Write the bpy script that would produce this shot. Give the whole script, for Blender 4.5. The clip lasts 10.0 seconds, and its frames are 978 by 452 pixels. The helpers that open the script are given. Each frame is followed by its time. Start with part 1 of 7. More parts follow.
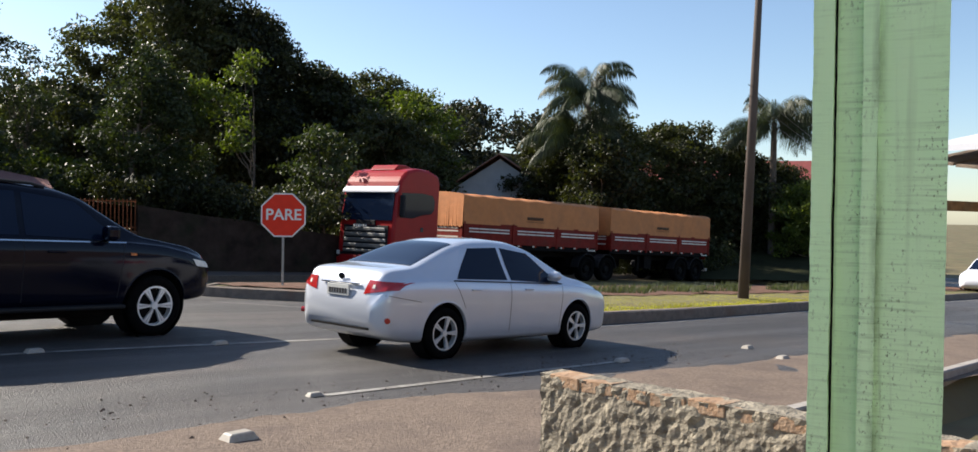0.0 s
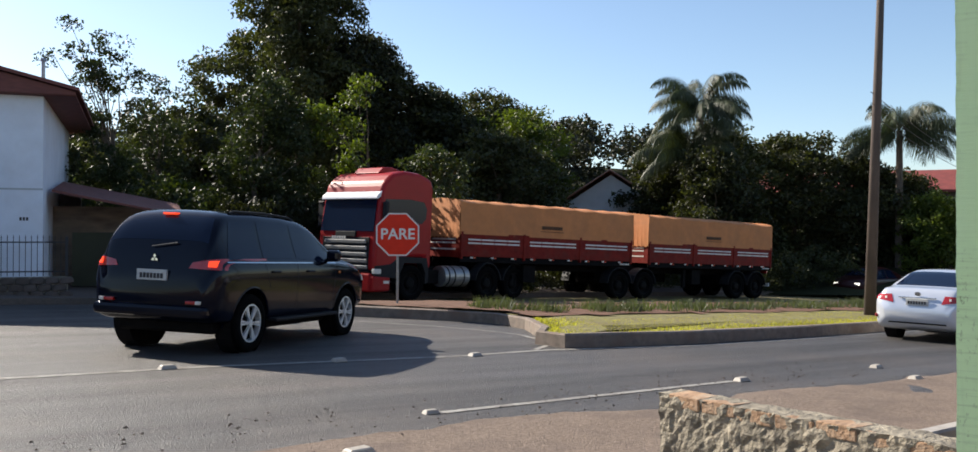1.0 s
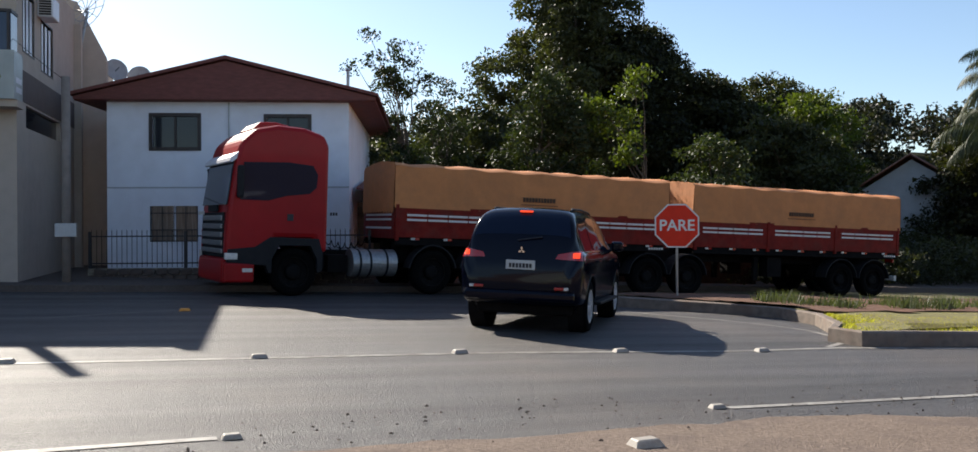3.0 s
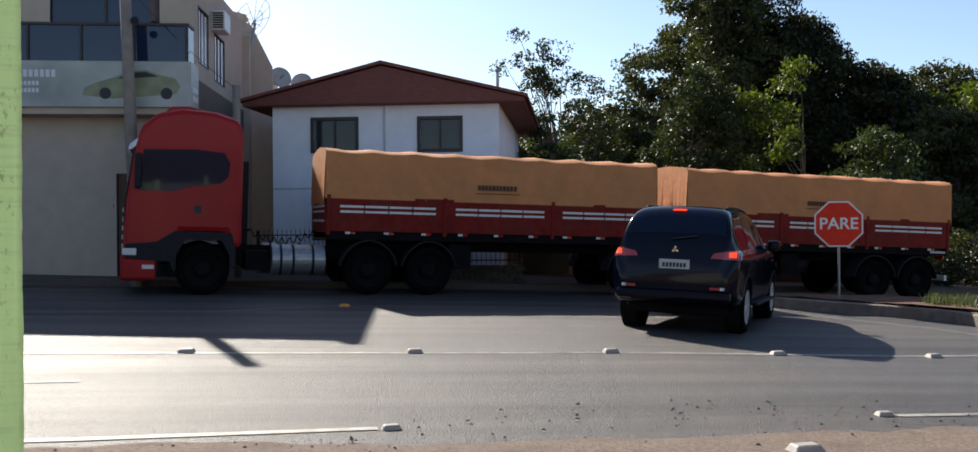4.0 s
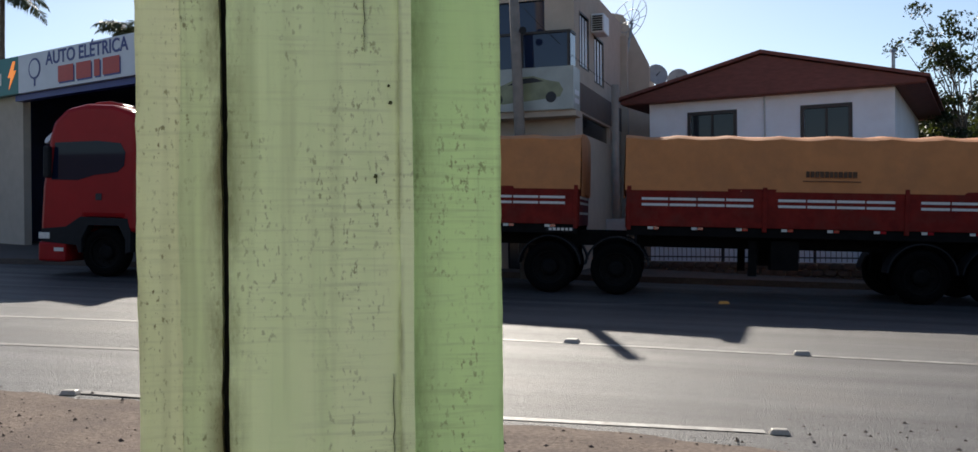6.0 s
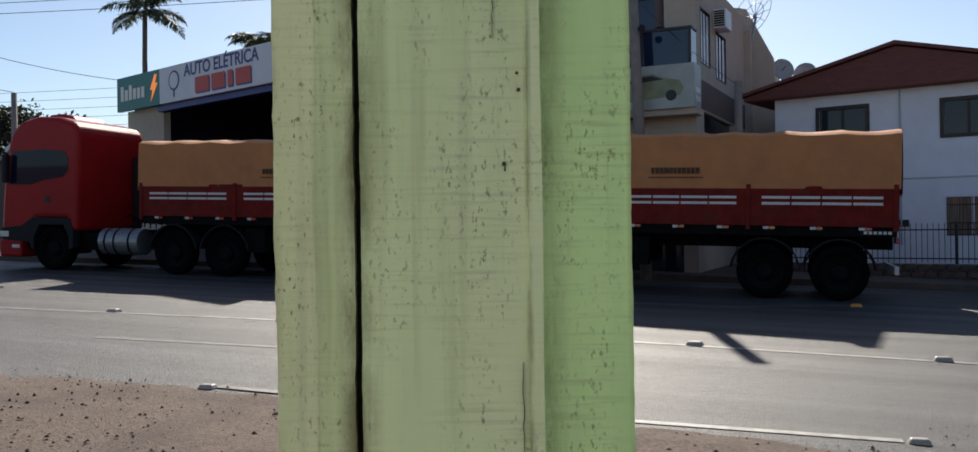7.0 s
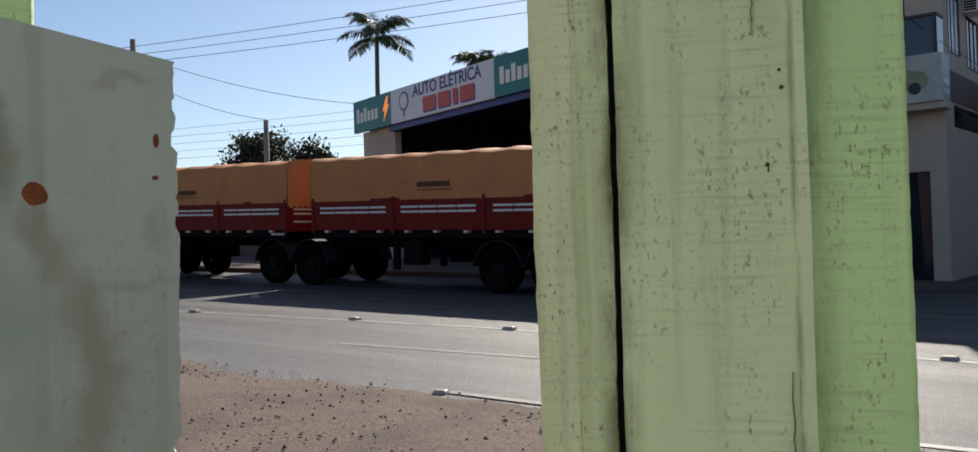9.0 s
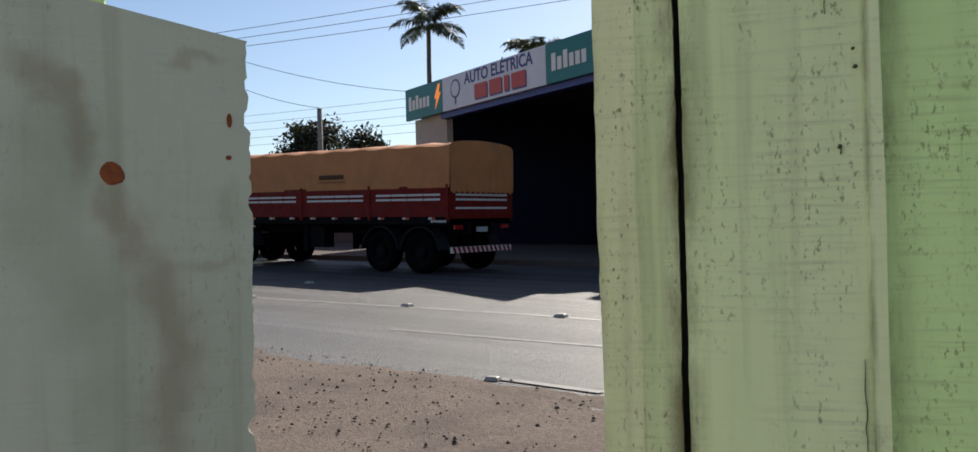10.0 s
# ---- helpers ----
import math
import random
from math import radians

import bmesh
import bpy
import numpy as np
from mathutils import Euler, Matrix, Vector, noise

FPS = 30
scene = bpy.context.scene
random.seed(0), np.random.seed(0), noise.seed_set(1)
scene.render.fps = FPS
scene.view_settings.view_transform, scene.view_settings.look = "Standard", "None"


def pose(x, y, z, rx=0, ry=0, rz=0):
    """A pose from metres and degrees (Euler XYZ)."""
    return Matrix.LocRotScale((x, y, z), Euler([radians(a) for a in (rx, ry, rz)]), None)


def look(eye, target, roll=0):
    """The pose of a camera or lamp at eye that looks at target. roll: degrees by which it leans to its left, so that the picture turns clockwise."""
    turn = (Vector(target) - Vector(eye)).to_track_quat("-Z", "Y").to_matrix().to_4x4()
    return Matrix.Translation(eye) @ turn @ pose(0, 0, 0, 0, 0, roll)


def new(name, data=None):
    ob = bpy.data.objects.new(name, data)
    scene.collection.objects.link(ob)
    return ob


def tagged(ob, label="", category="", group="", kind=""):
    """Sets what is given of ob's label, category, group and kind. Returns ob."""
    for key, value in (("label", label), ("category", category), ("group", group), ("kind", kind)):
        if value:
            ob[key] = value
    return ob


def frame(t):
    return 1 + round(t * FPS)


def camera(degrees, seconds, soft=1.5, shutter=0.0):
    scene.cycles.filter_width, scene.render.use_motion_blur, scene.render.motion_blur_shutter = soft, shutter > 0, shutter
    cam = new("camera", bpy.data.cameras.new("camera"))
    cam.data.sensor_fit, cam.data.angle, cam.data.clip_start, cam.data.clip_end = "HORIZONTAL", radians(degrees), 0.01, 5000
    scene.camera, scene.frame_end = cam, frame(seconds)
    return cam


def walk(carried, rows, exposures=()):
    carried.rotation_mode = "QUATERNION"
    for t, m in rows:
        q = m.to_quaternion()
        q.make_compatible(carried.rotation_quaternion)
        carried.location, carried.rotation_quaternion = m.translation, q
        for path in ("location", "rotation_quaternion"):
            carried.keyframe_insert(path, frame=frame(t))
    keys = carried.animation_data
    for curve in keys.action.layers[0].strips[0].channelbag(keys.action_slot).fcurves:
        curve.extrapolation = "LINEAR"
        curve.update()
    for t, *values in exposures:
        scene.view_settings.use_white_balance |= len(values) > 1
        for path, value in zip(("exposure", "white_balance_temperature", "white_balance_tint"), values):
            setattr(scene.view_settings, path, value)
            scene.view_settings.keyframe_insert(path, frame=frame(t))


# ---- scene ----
cam = camera(57.01, 10.0)
PATH = [
    (0.0, pose(0.026, -0.006, 1.510, 89.411, -0.920, -44.719)),
    (0.5, pose(0.033, 0.009, 1.520, 90.116, -0.222, -40.055)),
    (1.0, pose(0.018, 0.012, 1.515, 90.434, -0.140, -37.699)),
    (1.5, pose(0.029, 0.047, 1.504, 90.124, -0.142, -34.609)),
    (2.0, pose(0.016, 0.051, 1.497, 89.969, -0.026, -31.450)),
    (2.5, pose(-0.008, 0.050, 1.496, 89.904, 0.136, -26.548)),
    (3.0, pose(-0.044, 0.039, 1.500, 89.971, 0.284, -20.312)),
    (4.5, pose(-0.103, -0.021, 1.502, 89.911, 0.419, -5.476)),
    (5.0, pose(-0.123, 0.002, 1.502, 89.932, 0.459, 1.341)),
    (5.5, pose(-0.131, 0.008, 1.494, 89.873, 0.537, 6.765)),
    (6.0, pose(-0.147, 0.021, 1.497, 89.888, 0.549, 12.602)),
    (7.5, pose(-0.158, 0.026, 1.485, 90.316, 1.162, 23.506)),
    (8.0, pose(-0.164, 0.018, 1.486, 90.677, 1.487, 27.700)),
    (8.5, pose(-0.170, 0.021, 1.488, 90.974, 1.662, 31.194)),
    (9.0, pose(-0.177, 0.014, 1.486, 91.020, 1.752, 34.099)),
    (9.5, pose(-0.185, 0.019, 1.485, 90.710, 1.663, 36.011)),
    (10.0, pose(-0.186, 0.014, 1.484, 90.314, 1.632, 37.349)),
]
walk(cam, PATH, [(0.0, 0.93, 6600, 10), (3.0, 0.86, 6600, 10), (4.5, 0.82, 6600, 10), (6.0, 0.46, 6500, 10), (7.5, 0.26, 6500, 10), (10.0, 0.32, 6450, 10)])

# ---- light ----
SUN_AZ, SUN_EL = radians(-17), radians(34)
world = bpy.data.worlds.new("world")
scene.world = world
world.use_nodes = True
wn, wl = world.node_tree.nodes, world.node_tree.links
sky = wn.new("ShaderNodeTexSky")
sky.sky_type, sky.sun_disc = "NISHITA", False
sky.sun_elevation, sky.sun_rotation = SUN_EL, SUN_AZ
sky.altitude, sky.air_density, sky.dust_density, sky.ozone_density = 600, 1.0, 0.8, 2.2
wl.new(sky.outputs[0], wn["Background"].inputs[0])
wn["Background"].inputs[1].default_value = 0.092
sun = new("sun", bpy.data.lights.new("sun", "SUN"))
sun.data.energy, sun.data.angle, sun.data.color = 5.0, radians(0.6), (1.0, 0.93, 0.82)
sun_dir = Vector((math.sin(SUN_AZ) * math.cos(SUN_EL), math.cos(SUN_AZ) * math.cos(SUN_EL), math.sin(SUN_EL)))
sun.matrix_world = look(sun_dir * 60, (0, 0, 0))

# ---- materials ----


def material(name, color, rough=0.6, metal=0.0, vary=0.15, scale=6.0, bump=0.0, bump_scale=40.0, stain=None, stain_amount=0.0, stain_scale=1.2, coat=0.0, stretch=(1, 1, 1), spec=0.5, per=0.0):
    m = bpy.data.materials.new(name)
    m.use_nodes = True
    nt = m.node_tree
    n, l = nt.nodes, nt.links
    b = n["Principled BSDF"]
    b.inputs["Roughness"].default_value, b.inputs["Metallic"].default_value = rough, metal
    b.inputs["Coat Weight"].default_value = coat
    b.inputs["Coat Roughness"].default_value = 0.04
    b.inputs["Specular IOR Level"].default_value = spec
    tc = n.new("ShaderNodeTexCoord")
    mp = n.new("ShaderNodeMapping")
    mp.inputs["Scale"].default_value = stretch
    l.new(tc.outputs["Object"], mp.inputs[0])
    t1 = n.new("ShaderNodeTexNoise")
    t1.inputs["Scale"].default_value, t1.inputs["Detail"].default_value = scale, 6
    l.new(mp.outputs[0], t1.inputs[0])
    ramp = n.new("ShaderNodeMapRange")
    ramp.inputs[1].default_value, ramp.inputs[2].default_value = 0.3, 0.7
    ramp.inputs[3].default_value, ramp.inputs[4].default_value = 1 - vary, 1 + vary
    l.new(t1.outputs[0], ramp.inputs[0])
    mul = n.new("ShaderNodeVectorMath")
    mul.operation = "SCALE"
    mul.inputs[0].default_value = color
    l.new(ramp.outputs[0], mul.inputs["Scale"])
    out = mul.outputs[0]
    if stain:
        t2 = n.new("ShaderNodeTexNoise")
        t2.inputs["Scale"].default_value, t2.inputs["Detail"].default_value, t2.inputs["Roughness"].default_value = stain_scale, 8, 0.65
        l.new(mp.outputs[0], t2.inputs[0])
        mr = n.new("ShaderNodeMapRange")
        mr.inputs[1].default_value, mr.inputs[2].default_value, mr.inputs[4].default_value = 0.48, 0.68, stain_amount
        l.new(t2.outputs[0], mr.inputs[0])
        mix = n.new("ShaderNodeMix")
        mix.data_type = "RGBA"
        mix.inputs["B"].default_value = (*stain, 1)
        l.new(mr.outputs[0], mix.inputs["Factor"])
        l.new(out, mix.inputs["A"])
        out = mix.outputs["Result"]
    if per:
        info = n.new("ShaderNodeObjectInfo")
        geo = n.new("ShaderNodeNewGeometry")
        add = n.new("ShaderNodeMath")
        add.operation = "ADD"
        l.new(info.outputs["Random"], add.inputs[0])
        l.new(geo.outputs["Random Per Island"], add.inputs[1])
        pr = n.new("ShaderNodeMapRange")
        pr.inputs[2].default_value = 2
        pr.inputs[3].default_value, pr.inputs[4].default_value = 1 - per, 1 + per
        l.new(add.outputs[0], pr.inputs[0])
        m2 = n.new("ShaderNodeVectorMath")
        m2.operation = "SCALE"
        l.new(out, m2.inputs[0])
        l.new(pr.outputs[0], m2.inputs["Scale"])
        out = m2.outputs[0]
    l.new(out, b.inputs["Base Color"])
    if bump:
        t3 = n.new("ShaderNodeTexNoise")
        t3.inputs["Scale"].default_value, t3.inputs["Detail"].default_value = bump_scale, 5
        l.new(mp.outputs[0], t3.inputs[0])
        bp = n.new("ShaderNodeBump")
        bp.inputs["Strength"].default_value, bp.inputs["Distance"].default_value = bump, 0.02
        l.new(t3.outputs[0], bp.inputs["Height"])
        l.new(bp.outputs[0], b.inputs["Normal"])
    return m


def leaf_material(name, color, vary=0.5, through_light=0.35):
    m = material(name, color, rough=0.5, vary=0.35, scale=0.7, per=vary, spec=0.26)
    n, l = m.node_tree.nodes, m.node_tree.links
    b, o = n["Principled BSDF"], n["Material Output"]
    tr = n.new("ShaderNodeBsdfTranslucent")
    src = b.inputs["Base Color"].links[0].from_socket
    tint = n.new("ShaderNodeVectorMath")
    tint.operation = "MULTIPLY"
    tint.inputs[1].default_value = (1.5, 1.6, 0.5)
    l.new(src, tint.inputs[0])
    l.new(tint.outputs[0], tr.inputs[0])
    mx = n.new("ShaderNodeMixShader")
    mx.inputs[0].default_value = through_light
    l.new(b.outputs[0], mx.inputs[1])
    l.new(tr.outputs[0], mx.inputs[2])
    l.new(mx.outputs[0], o.inputs[0])
    return m


def glow_material(name, color, strength):
    m = material(name, color, rough=0.3, vary=0.05)
    b = m.node_tree.nodes["Principled BSDF"]
    b.inputs["Emission Color"].default_value, b.inputs["Emission Strength"].default_value = (*color, 1), strength
    return m


M = {}


def asphalt_material():
    """Worn asphalt: coarse aggregate, wheel tracks along the street, dust patches."""
    m = material("asphalt", (0.07, 0.065, 0.062), 0.48, vary=1.0, scale=80, bump=1.0, bump_scale=85, stain=(0.12, 0.096, 0.078), stain_amount=0.5, stain_scale=0.35, spec=0.36)
    n, l = m.node_tree.nodes, m.node_tree.links
    b = n["Principled BSDF"]
    tc = n.new("ShaderNodeTexCoord")
    mp = n.new("ShaderNodeMapping")
    mp.inputs["Scale"].default_value = (0.05, 1, 1)
    l.new(tc.outputs["Object"], mp.inputs[0])
    t = n.new("ShaderNodeTexNoise")
    t.inputs["Scale"].default_value, t.inputs["Detail"].default_value = 1.6, 5
    l.new(mp.outputs[0], t.inputs[0])
    r = n.new("ShaderNodeMapRange")
    for k, v in zip((1, 2, 3, 4), (0.35, 0.65, 0.72, 1.25)):
        r.inputs[k].default_value = v
    l.new(t.outputs[0], r.inputs[0])
    src = b.inputs["Base Color"].links[0].from_socket
    mul = n.new("ShaderNodeVectorMath")
    mul.operation = "SCALE"
    l.new(src, mul.inputs[0])
    l.new(r.outputs[0], mul.inputs["Scale"])
    l.new(mul.outputs[0], b.inputs["Base Color"])
    q = n.new("ShaderNodeMapRange")
    for k, v in zip((1, 2, 3, 4), (0.35, 0.65, 0.56, 0.47)):
        q.inputs[k].default_value = v
    l.new(t.outputs[0], q.inputs[0])
    l.new(q.outputs[0], b.inputs["Roughness"])
    return m


M["asphalt"] = asphalt_material()
M["dirt"] = material("dirt", (0.19, 0.145, 0.115), 0.95, vary=0.3, scale=30, bump=0.8, bump_scale=60, stain=(0.13, 0.1, 0.085), stain_amount=0.8, stain_scale=1.5, spec=0.2)
M["lot"] = material("lot", (0.12, 0.095, 0.08), 0.9, vary=0.2, scale=20, bump=0.5, bump_scale=80, stain=(0.08, 0.065, 0.055), stain_amount=0.6, stain_scale=0.6, spec=0.3)
M["grit"] = material("grit", (0.075, 0.055, 0.045), 0.95, vary=0.3, scale=30, spec=0.2, per=0.4)
M["line"] = material("road_paint", (0.31, 0.29, 0.26), 0.6, vary=0.25, scale=12, stain=(0.12, 0.1, 0.085), stain_amount=0.95, stain_scale=3.5, bump=0.3, bump_scale=120)
M["faint"] = material("worn_paint", (0.22, 0.2, 0.18), 0.7, vary=0.25, scale=12, stain=(0.09, 0.08, 0.07), stain_amount=0.9, stain_scale=4)
M["stud"] = material("stud_plastic", (0.38, 0.34, 0.29), 0.5, vary=0.15, scale=20, stain=(0.25, 0.2, 0.16), stain_amount=0.7, stain_scale=14)
M["yellow"] = material("yellow_plastic", (0.7, 0.3, 0.05), 0.5, vary=0.2, scale=20)
M["kerb"] = material("kerb_concrete", (0.2, 0.16, 0.13), 0.9, vary=0.25, scale=8, bump=0.5, bump_scale=50, stain=(0.16, 0.1, 0.07), stain_amount=0.8, stain_scale=2)
M["concrete"] = material("concrete", (0.36, 0.33, 0.3), 0.85, vary=0.15, scale=5, bump=0.3, bump_scale=60, stain=(0.2, 0.17, 0.15), stain_amount=0.6, stain_scale=1.5)
M["grass"] = leaf_material("grass", (0.29, 0.27, 0.06), 0.5, 0.55)
M["lawn"] = material("lawn", (0.17, 0.15, 0.05), 0.9, vary=0.4, scale=14, bump=0.6, bump_scale=60, stain=(0.1, 0.06, 0.035), stain_amount=0.6, stain_scale=2)
M["border"] = leaf_material("border_plant", (0.085, 0.1, 0.06), 0.4, 0.3)
M["earth"] = material("earth", (0.12, 0.055, 0.03), 0.95, vary=0.3, scale=10, bump=0.6, bump_scale=40)
# brown taken close to black to hold the shade below the trees
M["shaded_wall"] = material("shaded_wall", (0.04, 0.026, 0.02), 0.95, vary=0.4, scale=3, bump=0.8, bump_scale=20, stain=(0.02, 0.024, 0.012), stain_amount=0.7, stain_scale=1.2, spec=0.15)
M["hillside"] = material("hillside", (0.14, 0.11, 0.05), 0.95, vary=0.4, scale=0.8, bump=0.5, bump_scale=10, stain=(0.07, 0.08, 0.03), stain_amount=0.8, stain_scale=0.4)
M["forest_floor"] = material("forest_floor", (0.03, 0.032, 0.014), 0.95, vary=0.4, scale=0.5, spec=0.1)
M["leaf_dark"] = leaf_material("leaf_dark", (0.038, 0.042, 0.017), 0.8, 0.3)
M["leaf_mid"] = leaf_material("leaf_mid", (0.031, 0.041, 0.015), 0.5, 0.26)
M["leaf_light"] = leaf_material("leaf_light", (0.072, 0.095, 0.018), 0.4, 0.4)
M["leaf_far"] = leaf_material("leaf_far", (0.034, 0.036, 0.02), 0.7, 0.18)
M["leaf_palm"] = leaf_material("leaf_palm", (0.05, 0.062, 0.03), 0.5, 0.12)
M["bark"] = material("bark", (0.11, 0.085, 0.065), 0.95, vary=0.35, scale=12, bump=0.8, bump_scale=30, stretch=(1, 1, 0.25))
M["white_wall"] = material("white_wall", (0.8, 0.83, 0.9), 0.85, vary=0.04, scale=2, bump=0.15, bump_scale=70, stain=(0.62, 0.62, 0.65), stain_amount=0.4, stain_scale=0.6)
M["maroon"] = material("maroon_board", (0.16, 0.05, 0.04), 0.7, vary=0.2, scale=5, bump=0.2, bump_scale=30, stretch=(1, 1, 4))
M["beige"] = material("beige_wall", (0.47, 0.39, 0.32), 0.85, vary=0.06, scale=3, bump=0.15, bump_scale=60, stain=(0.34, 0.28, 0.23), stain_amount=0.4, stain_scale=0.5)
M["brown"] = material("brown_band", (0.12, 0.085, 0.07), 0.8, vary=0.1, scale=4)
M["grey_wall"] = material("grey_wall", (0.46, 0.48, 0.5), 0.85, vary=0.08, scale=2, bump=0.1)
M["dark_frame"] = material("dark_frame", (0.03, 0.022, 0.02), 0.5, vary=0.2, scale=10)
M["glass"] = material("window_glass", (0.02, 0.024, 0.03), 0.05, vary=0.1, scale=1, spec=0.4)
M["curtain_pane"] = material("curtained_glass", (0.2, 0.16, 0.13), 0.15, vary=0.35, scale=5, spec=0.4, stretch=(5, 1, 0.3))
M["blue_glass"] = material("balcony_glass", (0.012, 0.02, 0.05), 0.06, vary=0.1, scale=1, spec=0.6)
M["curtain"] = material("curtain", (0.3, 0.24, 0.18), 0.9, vary=0.2, scale=8, stretch=(6, 1, 0.3))
M["iron"] = material("iron", (0.02, 0.02, 0.024), 0.55, vary=0.2, scale=20)
M["stonewall"] = material("stone_wall", (0.085, 0.066, 0.056), 0.95, vary=0.3, scale=5, bump=0.7, bump_scale=14, per=0.25)
M["tile"] = material("roof_tile", (0.3, 0.13, 0.08), 0.9, vary=0.3, scale=6, bump=0.4, per=0.25)
M["rust_roof"] = material("rust_roof", (0.2, 0.04, 0.03), 0.7, vary=0.2, scale=3, stretch=(1, 1, 1))
M["sign_red"] = material("sign_red", (0.78, 0.035, 0.01), 0.5, vary=0.06, scale=6, spec=0.25)
M["sign_white"] = material("sign_white", (0.78, 0.74, 0.68), 0.35, vary=0.04, scale=6)
M["steel"] = material("galvanised_steel", (0.32, 0.32, 0.32), 0.4, 0.7, vary=0.15, scale=14)


def painted_wood(name, color, worn, dirt, dirt_amount=0.7, saw=0.12, moss=(0.2, 0.34, 0.12), size=1.0, blotch=0.0, edges=()):
    """Old paint on sawn timber: upright grain, faint saw marks across, dirt streaks and dark specks."""
    m = bpy.data.materials.new(name)
    m.use_nodes = True
    n, l = m.node_tree.nodes, m.node_tree.links
    b = n["Principled BSDF"]
    b.inputs["Roughness"].default_value = 0.65
    b.inputs["Specular IOR Level"].default_value = 0.35
    tc = n.new("ShaderNodeTexCoord")

    def noise_at(scale, stretch, detail=6, rough=0.6):
        mp = n.new("ShaderNodeMapping")
        mp.inputs["Scale"].default_value = stretch
        l.new(tc.outputs["Object"], mp.inputs[0])
        t = n.new("ShaderNodeTexNoise")
        t.inputs["Scale"].default_value, t.inputs["Detail"].default_value, t.inputs["Roughness"].default_value = scale * size, detail, rough
        l.new(mp.outputs[0], t.inputs[0])
        return t.outputs[0]

    def span(src, lo, hi, a=0.0, c=1.0):
        r = n.new("ShaderNodeMapRange")
        for k, v in zip((1, 2, 3, 4), (lo, hi, a, c)):
            r.inputs[k].default_value = v
        l.new(src, r.inputs[0])
        return r.outputs[0]

    def times(p, q):
        t = n.new("ShaderNodeMath")
        t.operation = "MULTIPLY"
        l.new(p, t.inputs[0])
        l.new(q, t.inputs[1])
        return t.outputs[0]

    def over(base, tone, factor):
        x = n.new("ShaderNodeMix")
        x.data_type = "RGBA"
        if isinstance(base, tuple):
            x.inputs["A"].default_value = (*base, 1)
        else:
            l.new(base, x.inputs["A"])
        x.inputs["B"].default_value = (*tone, 1)
        l.new(factor, x.inputs["Factor"])
        return x.outputs["Result"]
    grain = noise_at(70, (1, 1, 0.05), 8, 0.7)
    sawn = noise_at(9, (1.2, 1.2, 22))
    broad = noise_at(11, (1, 1, 0.22), 5)
    broad2 = noise_at(9, (1.6, 1.6, 0.14), 3)
    speck = noise_at(270, (1, 1, 0.5), 4, 0.6)
    patch = noise_at(15, (1, 1, 0.35), 5)
    c = over(color, worn, span(broad, 0.42, 0.66, 0, 0.85))
    c = over(c, moss, span(broad2, 0.52, 0.72, 0, 0.45))
    c = over(c, tuple(v * 0.72 for v in worn), span(grain, 0.55, 0.75, 0, 0.35))
    c = over(c, tuple(v * 0.6 for v in color), times(span(sawn, 0.5, 0.66), span(patch, 0.35, 0.65, 0, saw * 4)))
    c = over(c, dirt, times(span(speck, 0.58, 0.65), span(patch, 0.44, 0.62, 0.0, dirt_amount)))
    c = over(c, dirt, times(span(grain, 0.60, 0.70), span(patch, 0.5, 0.68, 0, dirt_amount * 0.8)))
    c = over(c, tuple(v * 0.5 + d * 0.5 for v, d in zip(worn, dirt)), span(noise_at(30, (1, 1, 0.045), 4, 0.55), 0.57, 0.74, 0, 0.6))
    for at, width, strength in edges:
        # dirt gathered along one edge of the plank, broken up by the grain
        sep = n.new("ShaderNodeSeparateXYZ")
        l.new(tc.outputs["Object"], sep.inputs[0])
        ofs = n.new("ShaderNodeMath")
        ofs.operation = "SUBTRACT"
        l.new(sep.outputs[0], ofs.inputs[0])
        ofs.inputs[1].default_value = at
        dist = n.new("ShaderNodeMath")
        dist.operation = "ABSOLUTE"
        l.new(ofs.outputs[0], dist.inputs[0])
        c = over(c, dirt, times(span(dist.outputs[0], 0, width, strength, 0), span(noise_at(24, (1, 1, 0.3), 6, 0.7), 0.4, 0.62)))
    if blotch:
        big = noise_at(8, (1, 1, 0.8), 4, 0.55)
        c = over(c, moss, span(big, 0.5, 0.62, 0, 0.7 * blotch))
        c = over(c, tuple(v * 0.8 for v in dirt), span(noise_at(10, (1, 1, 0.7), 5, 0.6), 0.58, 0.68, 0, 0.6 * blotch))
    l.new(c, b.inputs["Base Color"])
    h = n.new("ShaderNodeMath")
    h.operation = "ADD"
    l.new(grain, h.inputs[0])
    l.new(sawn, h.inputs[1])
    bp = n.new("ShaderNodeBump")
    bp.inputs["Strength"].default_value, bp.inputs["Distance"].default_value = 0.35, 0.0025
    l.new(h.outputs[0], bp.inputs["Height"])
    l.new(bp.outputs[0], b.inputs["Normal"])
    return m


